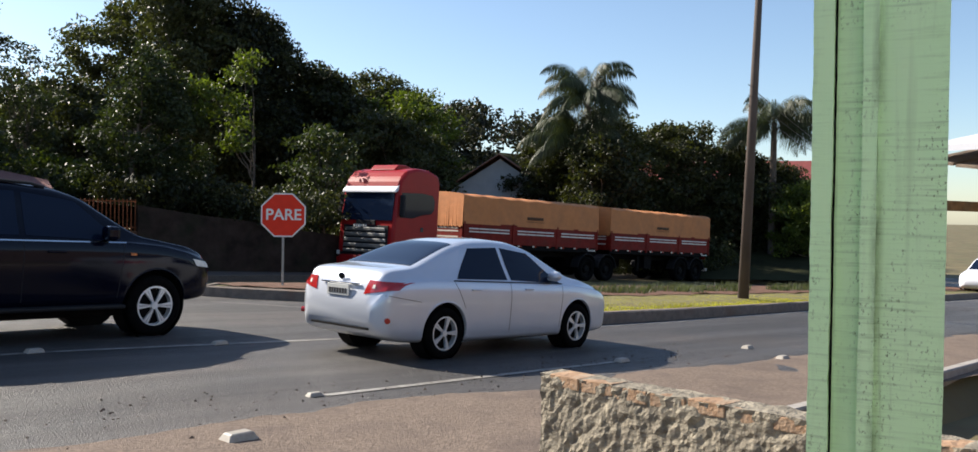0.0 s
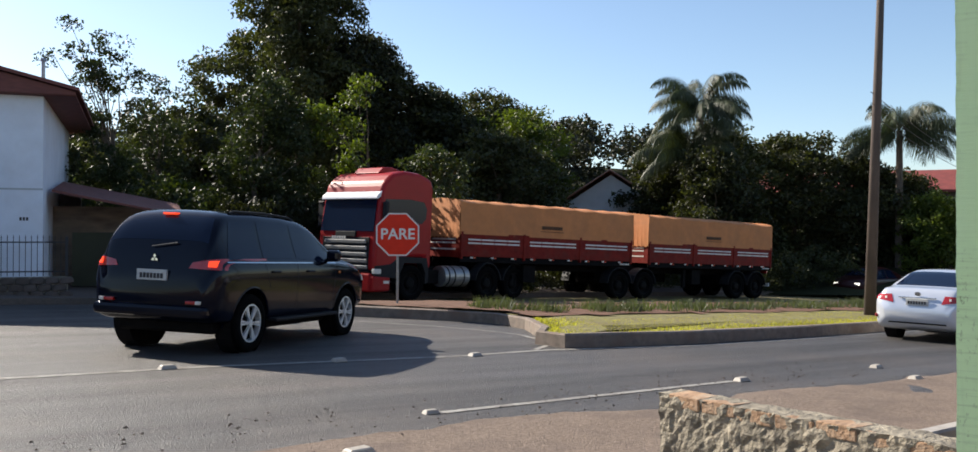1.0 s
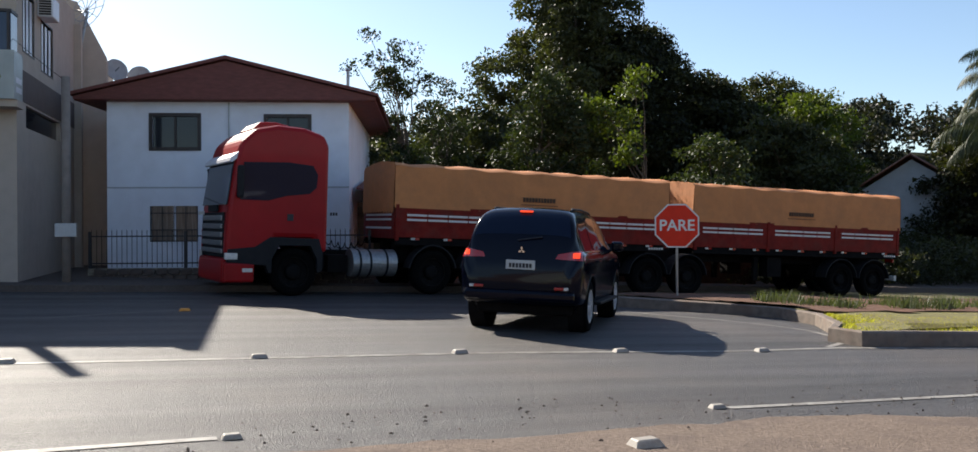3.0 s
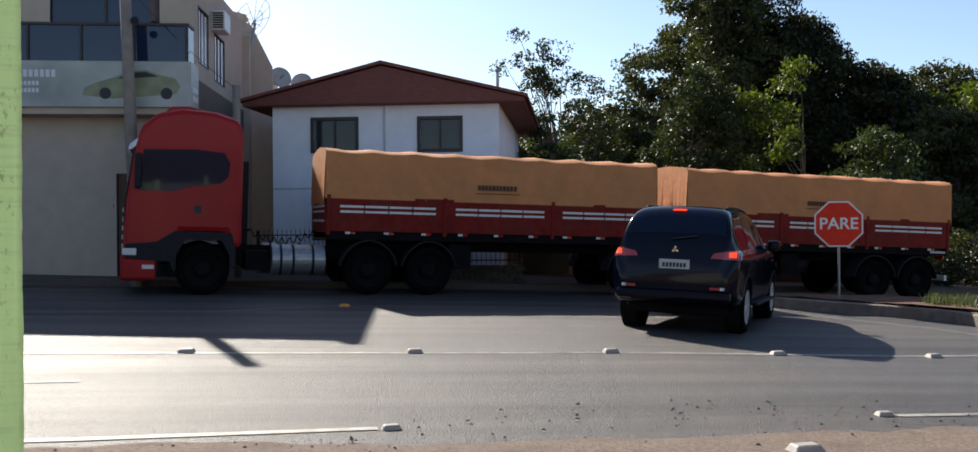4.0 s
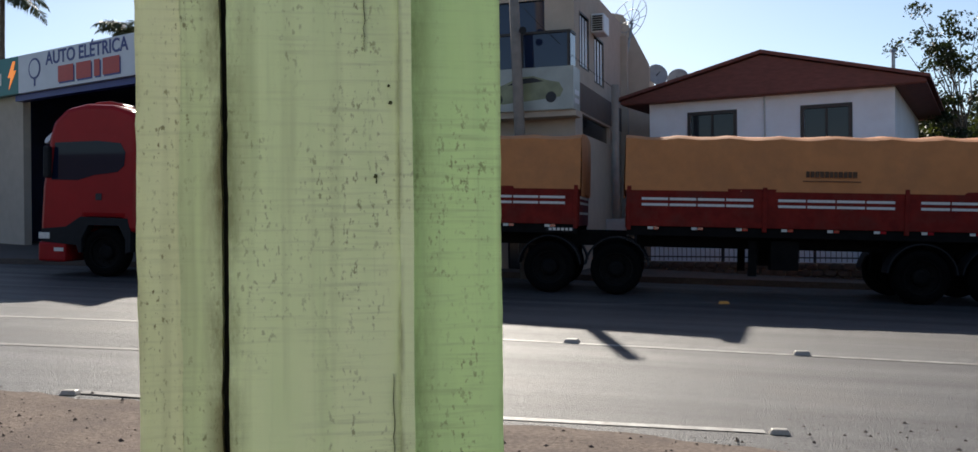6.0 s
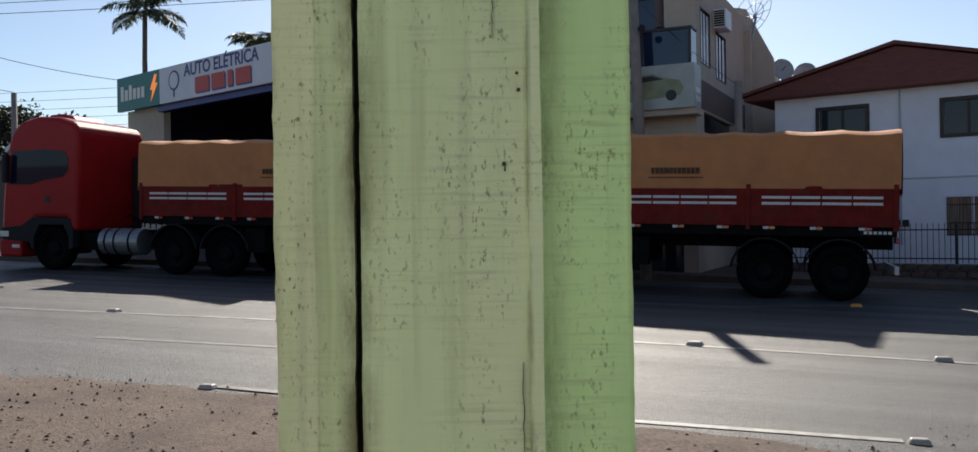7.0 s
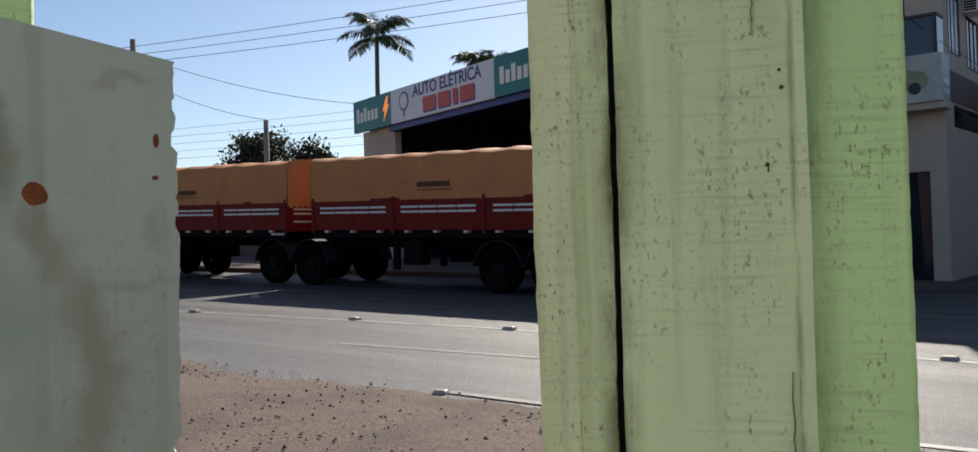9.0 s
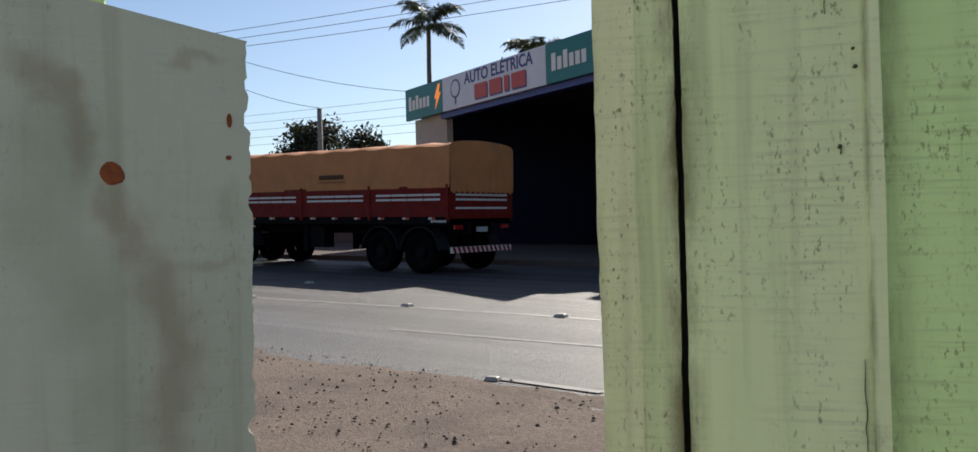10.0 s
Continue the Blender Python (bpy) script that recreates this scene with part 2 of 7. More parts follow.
M["green_wood"] = painted_wood("green_wood", (0.66, 0.86, 0.42), (0.58, 0.76, 0.38), (0.14, 0.16, 0.05), 0.7, 0.16, (0.40, 0.66, 0.27), 1.3, edges=((0.176, 0.016, 0.55), (0.234, 0.004, 0.5)))
M["tan_wood"] = painted_wood("tan_wood", (0.77, 0.75, 0.52), (0.67, 0.67, 0.45), (0.17, 0.13, 0.05), 1.0, 0.12, (0.52, 0.54, 0.28), 1.3, edges=((0.0, 0.006, 0.4),))
M["stained_wood"] = painted_wood("stained_wood", (0.70, 0.74, 0.48), (0.62, 0.67, 0.42), (0.13, 0.10, 0.04), 0.9, 0.12, (0.48, 0.56, 0.28), 1.3, edges=((0.0512, 0.014, 0.95), (0.0265, 0.002, 0.5)))
M["olive_wood"] = painted_wood("olive_wood", (0.77, 0.82, 0.53), (0.69, 0.77, 0.47), (0.14, 0.13, 0.05), 0.75, 0.16, (0.50, 0.62, 0.32), 1.3, edges=((0.0555, 0.014, 0.7), (0.164, 0.003, 0.6)))
M["mint_wood"] = painted_wood("mint_wood", (0.58, 0.79, 0.47), (0.61, 0.78, 0.49), (0.10, 0.14, 0.07), 0.9, 0.25, (0.38, 0.57, 0.30), 0.8, edges=((0.095, 0.012, 0.7), (0.034, 0.005, 0.5)))
M["pale_wood"] = painted_wood("pale_wood", (0.57, 0.60, 0.50), (0.50, 0.53, 0.44), (0.24, 0.17, 0.08), 0.35, 0.04, (0.46, 0.54, 0.40), 2.2)


def run_stains(m, spots):
    """Rust and damp that ran down the board: soft spots (x, z, half width, half height, strength, tone)."""
    n, l = m.node_tree.nodes, m.node_tree.links
    b = n["Principled BSDF"]
    tc = n.new("ShaderNodeTexCoord")
    t = n.new("ShaderNodeTexNoise")
    t.inputs["Scale"].default_value, t.inputs["Detail"].default_value = 90, 5
    l.new(tc.outputs["Object"], t.inputs[0])
    w = n.new("ShaderNodeVectorMath")
    w.operation = "MULTIPLY_ADD"
    w.inputs[1].default_value, w.inputs[2].default_value = (0.016, 0.0, 0.016), (-0.008, 0, -0.008)
    l.new(t.outputs["Color"], w.inputs[0])
    at = n.new("ShaderNodeVectorMath")
    l.new(tc.outputs["Object"], at.inputs[0])
    l.new(w.outputs[0], at.inputs[1])
    c = b.inputs["Base Color"].links[0].from_socket
    for x, z, rx, rz, strength, tone in spots:
        d = n.new("ShaderNodeVectorMath")
        d.operation = "SUBTRACT"
        l.new(at.outputs[0], d.inputs[0])
        d.inputs[1].default_value = (x, 0, z)
        e = n.new("ShaderNodeVectorMath")
        e.operation = "MULTIPLY"
        l.new(d.outputs[0], e.inputs[0])
        e.inputs[1].default_value = (0.66 / rx, 0, 0.66 / rz)
        ln = n.new("ShaderNodeVectorMath")
        ln.operation = "LENGTH"
        l.new(e.outputs[0], ln.inputs[0])
        r = n.new("ShaderNodeMapRange")
        r.interpolation_type = "SMOOTHSTEP"
        for k, v in zip((1, 2, 3, 4), (0.1, 1.2, strength * 0.85, 0.0)):
            r.inputs[k].default_value = v
        l.new(ln.outputs["Value"], r.inputs[0])
        x2 = n.new("ShaderNodeMix")
        x2.data_type = "RGBA"
        l.new(c, x2.inputs["A"])
        x2.inputs["B"].default_value = (*tone, 1)
        l.new(r.outputs[0], x2.inputs["Factor"])
        c = x2.outputs["Result"]
    l.new(c, b.inputs["Base Color"])


RUST_RUN, DAMP = (0.29, 0.24, 0.15), (0.34, 0.42, 0.30)
run_stains(M["pale_wood"], [(-0.052, 0.011, 0.013, 0.016, 0.6, DAMP), (-0.044, -0.034, 0.011, 0.013, 0.65, DAMP), (-0.040, -0.066, 0.009, 0.018, 0.6, DAMP), (-0.060, -0.012, 0.010, 0.012, 0.5, DAMP),
                            (-0.060, 0.038, 0.006, 0.005, 0.6, RUST_RUN), (-0.052, 0.032, 0.005, 0.006, 0.6, RUST_RUN), (-0.048, 0.022, 0.004, 0.008, 0.6, RUST_RUN), (-0.047, 0.012, 0.004, 0.006, 0.5, RUST_RUN),
                            (-0.038, -0.004, 0.004, 0.008, 0.6, RUST_RUN), (-0.033, -0.014, 0.005, 0.008, 0.65, RUST_RUN), (-0.026, -0.030, 0.006, 0.010, 0.65, RUST_RUN), (-0.021, -0.044, 0.007, 0.011, 0.65, RUST_RUN), (-0.020, -0.060, 0.007, 0.012, 0.6, RUST_RUN), (-0.024, -0.078, 0.007, 0.013, 0.55, RUST_RUN),
                            (-0.012, 0.041, 0.008, 0.002, 0.45, RUST_RUN), (-0.010, -0.024, 0.009, 0.002, 0.4, RUST_RUN), (-0.002, -0.006, 0.003, 0.006, 0.6, DAMP)])
M["knot"] = material("knot", (0.05, 0.055, 0.02), 0.95, vary=0.3, scale=200)
M["rust"] = material("rust", (0.26, 0.07, 0.02), 0.9, vary=0.3, scale=60, bump=0.5, bump_scale=120)
M["crack"] = material("crack", (0.012, 0.01, 0.008), 0.95, vary=0.2)
M["silver"] = material("silver_paint", (0.62, 0.65, 0.72), 0.3, 0.35, vary=0.02, scale=3, coat=1.0)
M["black_paint"] = material("black_paint", (0.002, 0.003, 0.010), 0.12, 0.0, vary=0.1, scale=2, coat=0.1, spec=0.2)
M["truck_red"] = material("truck_red", (0.33, 0.010, 0.012), 0.4, 0.0, vary=0.1, scale=2, coat=0.08, spec=0.2)
M["trailer_red"] = material("trailer_red", (0.19, 0.013, 0.008), 0.6, spec=0.15, vary=0.25, scale=6, stain=(0.08, 0.03, 0.02), stain_amount=0.6, stain_scale=3, bump=0.1)
M["tarp"] = material("tarp", (0.58, 0.22, 0.072), 0.75, vary=0.1, scale=2.5, bump=0.35, bump_scale=7, stain=(0.42, 0.17, 0.065), stain_amount=0.6, stain_scale=1.2)
M["tarp_print"] = material("tarp_print", (0.1, 0.05, 0.025), 0.8, vary=0.2, scale=8)
# chassis, rubber and truck_rim: bases lowered to hold the deep shade under vehicles
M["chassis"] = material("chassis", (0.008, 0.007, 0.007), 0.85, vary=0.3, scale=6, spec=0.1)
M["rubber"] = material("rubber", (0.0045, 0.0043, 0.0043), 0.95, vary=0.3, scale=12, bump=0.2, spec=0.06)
M["dark_plastic"] = material("dark_plastic", (0.014, 0.014, 0.016), 0.65, vary=0.15, scale=10, spec=0.25)
M["rim"] = material("alloy_rim", (0.72, 0.72, 0.72), 0.4, 0.4, vary=0.1, scale=10)
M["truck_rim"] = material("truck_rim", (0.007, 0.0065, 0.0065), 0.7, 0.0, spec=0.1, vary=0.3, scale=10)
M["chrome"] = material("chrome", (0.7, 0.7, 0.7), 0.12, 1.0, vary=0.05)
# blue in the base colour imitates reflected sky
M["car_glass"] = material("car_glass", (0.006, 0.012, 0.03), 0.04, vary=0.05, scale=1, spec=0.22)
M["tail_red"] = material("tail_red", (0.4, 0.012, 0.01), 0.15, vary=0.1, scale=20, coat=1)
M["tail_lit"] = glow_material("tail_lit", (0.9, 0.06, 0.015), 0.7)
M["reflector"] = material("reflector_white", (0.7, 0.66, 0.6), 0.4, vary=0.1, scale=20)
M["plate"] = material("plate_grey", (0.5, 0.5, 0.48), 0.5, vary=0.05, scale=20)
M["maroon_paint"] = material("maroon_paint", (0.03, 0.004, 0.005), 0.3, vary=0.1, scale=2, coat=0.1, spec=0.25)
M["headlamp"] = glow_material("headlamp", (0.9, 0.85, 0.75), 1.0)
M["amber"] = material("amber_plastic", (0.6, 0.16, 0.02), 0.3, vary=0.1, scale=20)
# emission brightens the sign's printed bolt mark, which is no lamp
M["orange"] = glow_material("glowing_orange_print", (0.9, 0.25, 0.03), 0.5)
M["teal"] = material("teal_board", (0.012, 0.17, 0.16), 0.4, vary=0.06, scale=2)
M["board_white"] = material("board_white", (0.66, 0.66, 0.7), 0.4, vary=0.05, scale=2)
M["navy"] = material("navy_print", (0.03, 0.04, 0.2), 0.4, vary=0.05)
M["print_red"] = material("print_red", (0.5, 0.05, 0.035), 0.4, vary=0.05)
M["board_grey"] = material("board_grey", (0.34, 0.36, 0.34), 0.4, vary=0.25, scale=1.2)
M["print_lime"] = material("print_lime", (0.22, 0.23, 0.13), 0.35, vary=0.25, scale=3)
# near-black navy standing in for the unlit inside behind openings
M["shop_shade"] = material("inside_shade", (0.02, 0.022, 0.06), 0.8, vary=0.2, scale=2)
M["brick"] = material("clay_brick", (0.34, 0.21, 0.125), 0.9, vary=0.3, scale=14, bump=0.6, per=0.3, stain=(0.3, 0.25, 0.19), stain_amount=0.95, stain_scale=6)
M["mortar"] = material("rough_mortar", (0.26, 0.225, 0.17), 0.95, vary=0.4, scale=16, bump=1.0, bump_scale=38, stain=(0.11, 0.095, 0.075), stain_amount=0.8, stain_scale=7)
M["wire"] = material("wire", (0.03, 0.03, 0.032), 0.6, vary=0.1)
M["dish"] = material("dish", (0.36, 0.36, 0.37), 0.6, vary=0.1)
M["dark_pole"] = material("dark_pole", (0.1, 0.075, 0.062), 0.85, vary=0.25, scale=3, bump=0.2, stretch=(1, 1, 0.3))
M["pole"] = material("concrete_pole", (0.24, 0.2, 0.17), 0.9, vary=0.15, scale=5, bump=0.2)
M["plank_roof"] = material("old_boards", (0.2, 0.15, 0.11), 0.9, vary=0.4, scale=5, bump=0.5, stretch=(0.3, 3, 1))
M["bounce_plaster"] = material("bounce_plaster", (0.33, 0.36, 0.345), 0.9, vary=0.1, scale=3, bump=0.2, stain=(0.3, 0.31, 0.28), stain_amount=0.5, stain_scale=1.0)
M["blue_paint"] = material("blue_paint", (0.03, 0.05, 0.12), 0.3, vary=0.1, coat=0.6)

# ---- mesh helpers ----


def gz(x, y):
    """Height of the sloping street."""
    a = min(max(x, -40), 48)
    z = -0.0316 * a if a < 4 else -0.1264 - 0.041 * (a - 4)
    return z + 0.0039 * min(y, 30)


def planted(x, y):
    """Level on which the woods behind the road stand."""
    z = 0.0039 * min(y, 30) - 0.03 + (-0.0316 * max(x, -40) if x < 4 else -0.1264 - 0.041 * (min(x, 30) - 4))
    return z + (min((y - 26) * 0.06, 3.0) * min(1.0, max(0.0, (x + 10) / 12)) if y > 26 else 0)


def part(name, bm, mat, parent=None, label="", smooth=False):
    me = bpy.data.meshes.new(name)
    bm.to_mesh(me)
    bm.free()
    me.materials.append(M[mat])
    if smooth:
        for p in me.polygons:
            p.use_smooth = True
    ob = new(name, me)
    if parent:
        ob.parent = parent
    if label:
        ob["label"] = label
    return ob


def thing(name, label, category, group="", m=None):
    e = new(name)
    e.empty_display_size = 0.2
    tagged(e, label, category, group)
    if m is not None:
        e.matrix_basis = m
    return e


def B():
    return bmesh.new()


def box(bm, x0, x1, y0, y1, z0, z1, bevel=0.0, m=None):
    r = bmesh.ops.create_cube(bm, size=1)
    vs = r["verts"]
    for v in vs:
        v.co = Vector(((x0 + x1) / 2 + v.co.x * (x1 - x0), (y0 + y1) / 2 + v.co.y * (y1 - y0), (z0 + z1) / 2 + v.co.z * (z1 - z0)))
    if bevel:
        es = list({e for v in vs for e in v.link_edges})
        out = bmesh.ops.bevel(bm, geom=es, offset=bevel, segments=2, affect="EDGES", profile=0.5)
        vs = list({v for f in out["faces"] for v in f.verts} | {v for v in vs if v.is_valid})
    if m is not None:
        for v in vs:
            v.co = m @ v.co
    return bm


def tube(bm, a, b, r0, r1=None, seg=10, caps=True):
    a, b = Vector(a), Vector(b)
    r1 = r0 if r1 is None else r1
    q = (b - a).to_track_quat("Z", "Y")
    rings = []
    for p, r in ((a, r0), (b, r1)):
        rings.append([bm.verts.new(p + q @ Vector((r * math.cos(2 * math.pi * k / seg), r * math.sin(2 * math.pi * k / seg), 0))) for k in range(seg)])
    for k in range(seg):
        bm.faces.new((rings[0][k], rings[0][(k + 1) % seg], rings[1][(k + 1) % seg], rings[1][k]))
    if caps:
        bm.faces.new(rings[0][::-1])
        bm.faces.new(rings[1])
    return bm


def prism(bm, outline, axis, lo, hi, bevel=0.0):
    """Extrudes an outline of 2D points along x, y or z."""
    def put(p, d):
        return {"x": (d, p[0], p[1]), "y": (p[0], d, p[1]), "z": (p[0], p[1], d)}[axis]
    va = [bm.verts.new(put(p, lo)) for p in outline]
    vb = [bm.verts.new(put(p, hi)) for p in outline]
    fs = [bm.faces.new(va), bm.faces.new(vb[::-1])]
    n = len(outline)
    for k in range(n):
        fs.append(bm.faces.new((va[k], vb[k], vb[(k + 1) % n], va[(k + 1) % n])))
    bmesh.ops.recalc_face_normals(bm, faces=fs)
    if bevel:
        bmesh.ops.bevel(bm, geom=list({e for f in fs for e in f.edges}), offset=bevel, segments=2, affect="EDGES", profile=0.5)
    return bm


def sheet(bm, x0, x1, y0, y1, nx, ny, height):
    g = [[bm.verts.new((x0 + (x1 - x0) * i / nx, y0 + (y1 - y0) * j / ny, 0)) for j in range(ny + 1)] for i in range(nx + 1)]
    for col in g:
        for v in col:
            v.co.z = height(v.co.x, v.co.y)
    for i in range(nx):
        for j in range(ny):
            bm.faces.new((g[i][j], g[i + 1][j], g[i + 1][j + 1], g[i][j + 1]))
    return bm


def ribbon(bm, pts, width, lift):
    """A flat strip on the street along the points."""
    prev = None
    for k, p in enumerate(pts):
        a, b = Vector(pts[max(0, k - 1)]), Vector(pts[min(len(pts) - 1, k + 1)])
        d = (b - a).normalized()
        n = Vector((-d.y, d.x)) * width / 2
        row = []
        for s in (-1, 1):
            q = Vector(p) + n * s
            row.append(bm.verts.new((q.x, q.y, gz(q.x, q.y) + lift)))
        if prev:
            bm.faces.new((prev[0], row[0], row[1], prev[1]))
        prev = row
    return bm


def fine(pts, step=0.5):
    out = []
    for a, b in zip(pts, pts[1:]):
        n = max(1, int(math.dist(a, b) / step))
        out += [(a[0] + (b[0] - a[0]) * k / n, a[1] + (b[1] - a[1]) * k / n) for k in range(n)]
    return out + [pts[-1]]


def words(name, text, size, mat, parent, m, label="", extrude=0.004, align="CENTER"):
    c = bpy.data.curves.new(name, "FONT")
    c.body, c.size, c.extrude, c.align_x, c.align_y = text, size, extrude, align, "CENTER"
    c.offset = size * 0.018
    ob = new(name, c)
    dg = bpy.context.evaluated_depsgraph_get()
    me = bpy.data.meshes.new_from_object(ob.evaluated_get(dg))
    bpy.data.objects.remove(ob)
    bpy.data.curves.remove(c)
    me.materials.clear()
    me.materials.append(M[mat])
    o = new(name, me)
    o.parent, o.matrix_basis = parent, m
    if label:
        o["label"] = label
    return o

# ---- ground and road ----


def setting(ob, label, category):
    return tagged(ob, label, category, kind="structure")


def ground_height(x, y):
    z = gz(x, y) - 0.03
    if y > 26:
        z += min((y - 26) * 0.06, 3.0) * min(1.0, max(0.0, (x + 10) / 12))
    if y < 4.0 and x > 3.9:
        z -= 0.35 * min(1, (4.0 - y) / 0.4)
    return z


bm = B()
xs = [-900, -300, -120] + [-60 + 2 * i for i in range(66)] + [110, 300, 900]
ys = [-300, -60, -20, -8, -4, 0, 2, 3, 3.6, 3.8, 4.0, 5] + [6 + 2 * i for i in range(30)] + [90, 200, 900]
gv = [[bm.verts.new((x, y, ground_height(x, y))) for y in ys] for x in xs]
for i in range(len(xs) - 1):
    for j in range(len(ys) - 1):
        bm.faces.new((gv[i][j], gv[i + 1][j], gv[i + 1][j + 1], gv[i][j + 1]))
setting(part("ground", bm, "hillside"), "dry earth and grass ground under the whole place", "ground")

bm = B()
sheet(bm, -60, 60, 5.0, 21.2, 120, 18, lambda x, y: gz(x, y))
setting(part("road", bm, "asphalt"), "worn grey asphalt road sloping gently along the street", "road")
bm = B()
sheet(bm, -40, 40, 3.85, 7.4, 400, 20, lambda x, y: gz(x, y) + 0.012 - 0.06 * max(0, y - 6.0) + 0.02 * noise.noise((x * 0.5, y * 1.3, 0)) + 0.008 * noise.noise((x * 3, y * 3, 0)))
setting(part("verge", bm, "dirt"), "reddish gravelly dirt verge beside the road", "verge")

bm = B()
sheet(bm, -40, 3.4, -8, 3.87, 90, 24, lambda x, y: gz(x, y) + 0.012 + 0.012 * noise.noise((x * 1.5, y * 1.5, 2)))
setting(part("yard", bm, "dirt"), "bare reddish dirt yard under the posts", "ground")

# loose grit on the verge, thickest to the left of the posts
bm = B()
rnd = random.Random(5)
for k in range(6500):
    if k < 5200:
        x, y = rnd.uniform(-12, 0.5), 3.9 + 2.4 * rnd.random() ** 1.2
    else:
        x, y = rnd.uniform(0.5, 12), 6.9 + rnd.gauss(0, 0.35)
    r = 0.003 + 0.019 * rnd.random() ** 5
    c = Vector((x, y, gz(x, y) + 0.008 + r * 0.4))
    vs = [bm.verts.new(c + Vector((rnd.uniform(.6, 1.3) * r * a, rnd.uniform(.6, 1.3) * r * b, rnd.uniform(.5, 1) * r * d))) for a, b, d in ((1, 0, 0), (-1, 0, 0), (0, 1, 0), (0, -1, 0), (0, 0, 1), (0, 0, -1))]
    for a, b, d in ((0, 2, 4), (2, 1, 4), (1, 3, 4), (3, 0, 4)):
        bm.faces.new((vs[a], vs[b], vs[d]))
tagged(part("grit", bm, "grit"), "scattered dark grit and small stones on the verge", "gravel", kind="stuff")

CENTRE = [(-60, 4.5), (-30, 8.2), (-20, 9.4), (-12.3, 9.95), (-7.5, 10.5), (-2.6, 10.55), (1.1, 10.5), (3.5, 10.5), (7.3, 10.32), (9.2, 10.5)]
ISLAND_SIDE = [(9.2, 10.5), (12.5, 10.15), (16, 10.3), (22, 10.8), (34, 11.6), (60, 13)]
bm = B()
ribbon(bm, fine(CENTRE), 0.11, 0.006)
ribbon(bm, fine(ISLAND_SIDE), 0.12, 0.006)
ribbon(bm, [(9.1, 10.6), (9.7, 11.0), (10.25, 11.8), (10.5, 12.7), (10.35, 13.6), (9.9, 14.6), (9.2, 15.6), (8.6, 16.4)], 0.1, 0.007)
setting(part("centre_line", bm, "line"), "worn white painted line along the road", "road marking")
bm = B()
ribbon(bm, fine([(4.7, 6.78), (9.2, 6.97)]), 0.095, 0.007)
ribbon(bm, fine([(0.35, 6.62), (-1.7, 6.45), (-3.3, 6.38)]), 0.095, 0.007)
setting(part("edge_line", bm, "line"), "worn white painted edge line", "road marking")
bm = B()
ribbon(bm, fine([(-8.0, 8.2), (-5.3, 8.48), (-2.2, 8.75)]), 0.1, 0.006)
ribbon(bm, fine([(-60, 13), (-24, 13.6), (-9, 14.6), (-4, 15.1), (-1.6, 15.4), (0.35, 16.6)]), 0.1, 0.006)
ribbon(bm, fine([(-4.9, 6.32), (-3.9, 6.32)]), 0.1, 0.012)
setting(part("faded_line", bm, "faint"), "faded remains of a painted lane line", "road marking")

# raised traffic studs
stud_mesh = bpy.data.meshes.new("traffic_stud")
bm = B()
box(bm, -0.1, 0.1, -0.07, 0.07, 0, 0.05)
for v in bm.verts:
    if v.co.z > 0.03:
        v.co.x *= 0.72
        v.co.y *= 0.6
bmesh.ops.bevel(bm, geom=list(bm.edges), offset=0.008, segments=1, affect="EDGES")
bm.to_mesh(stud_mesh)
bm.free()
stud_mesh.materials.append(M["stud"])
yellow_mesh = stud_mesh.copy()
yellow_mesh.materials[0] = M["yellow"]
STUDS = [(7.7, 10.27), (3.45, 10.53), (1.05, 10.54), (-1.52, 10.58), (-6.98, 10.5), (-9.7, 10.33), (-12.9, 9.85), (4.6, 6.8), (9.35, 6.95), (0.45, 6.6), (-4.95, 6.25), (11.9, 6.06), (-14.4, 12.5), (12.6, 7.0), (5.6, 10.4)]
for x, y in STUDS:
    s = 1.0 if (x, y) not in ((-4.95, 6.25), (4.6, 6.8), (0.45, 6.6)) else 0.75
    ob = new("traffic_stud", stud_mesh)
    ob.matrix_basis = pose(x, y, gz(x, y), 0, 0, random.uniform(-8, 8)) @ Matrix.Diagonal((s, s, s, 1))
    tagged(ob, "dirty white raised plastic stud on the road", "road stud", "studs along the lines")
for x, y, s in ((3.2, 5.64, 1.25), (-7.0, 4.75, 1.25)):
    ob = new("traffic_stud", stud_mesh)
    ob.matrix_basis = pose(x, y, gz(x, y) + 0.006, 0, 0, 4) @ Matrix.Diagonal((s, s, s, 1))
    tagged(ob, "large dusty raised stud on the dirt verge", "road stud", "studs along the lines")
ob = new("traffic_stud", yellow_mesh)
ob.matrix_basis = pose(0.42, 16.45, gz(0.42, 16.45))
tagged(ob, "yellow raised plastic stud on the far lane line", "road stud", "studs along the lines")

# added wall, never in view: keeps sky light and reflections off what faces south
bm = B()
box(bm, -45, 40, -9.3, -9.0, -1, 5.0)
setting(part("wall_south", bm, "brown"), "unseen plain dark brown wall added to block the southern sky", "wall")
# added reflector wall, out of view: throws sunlight back onto the posts
bm = B()
box(bm, -7.5, 3.2, -2.7, -2.5, -0.4, 3.0)
setting(part("wall_porch", bm, "bounce_plaster"), "unseen plain pale wall added behind the posts to bounce sunlight", "wall")

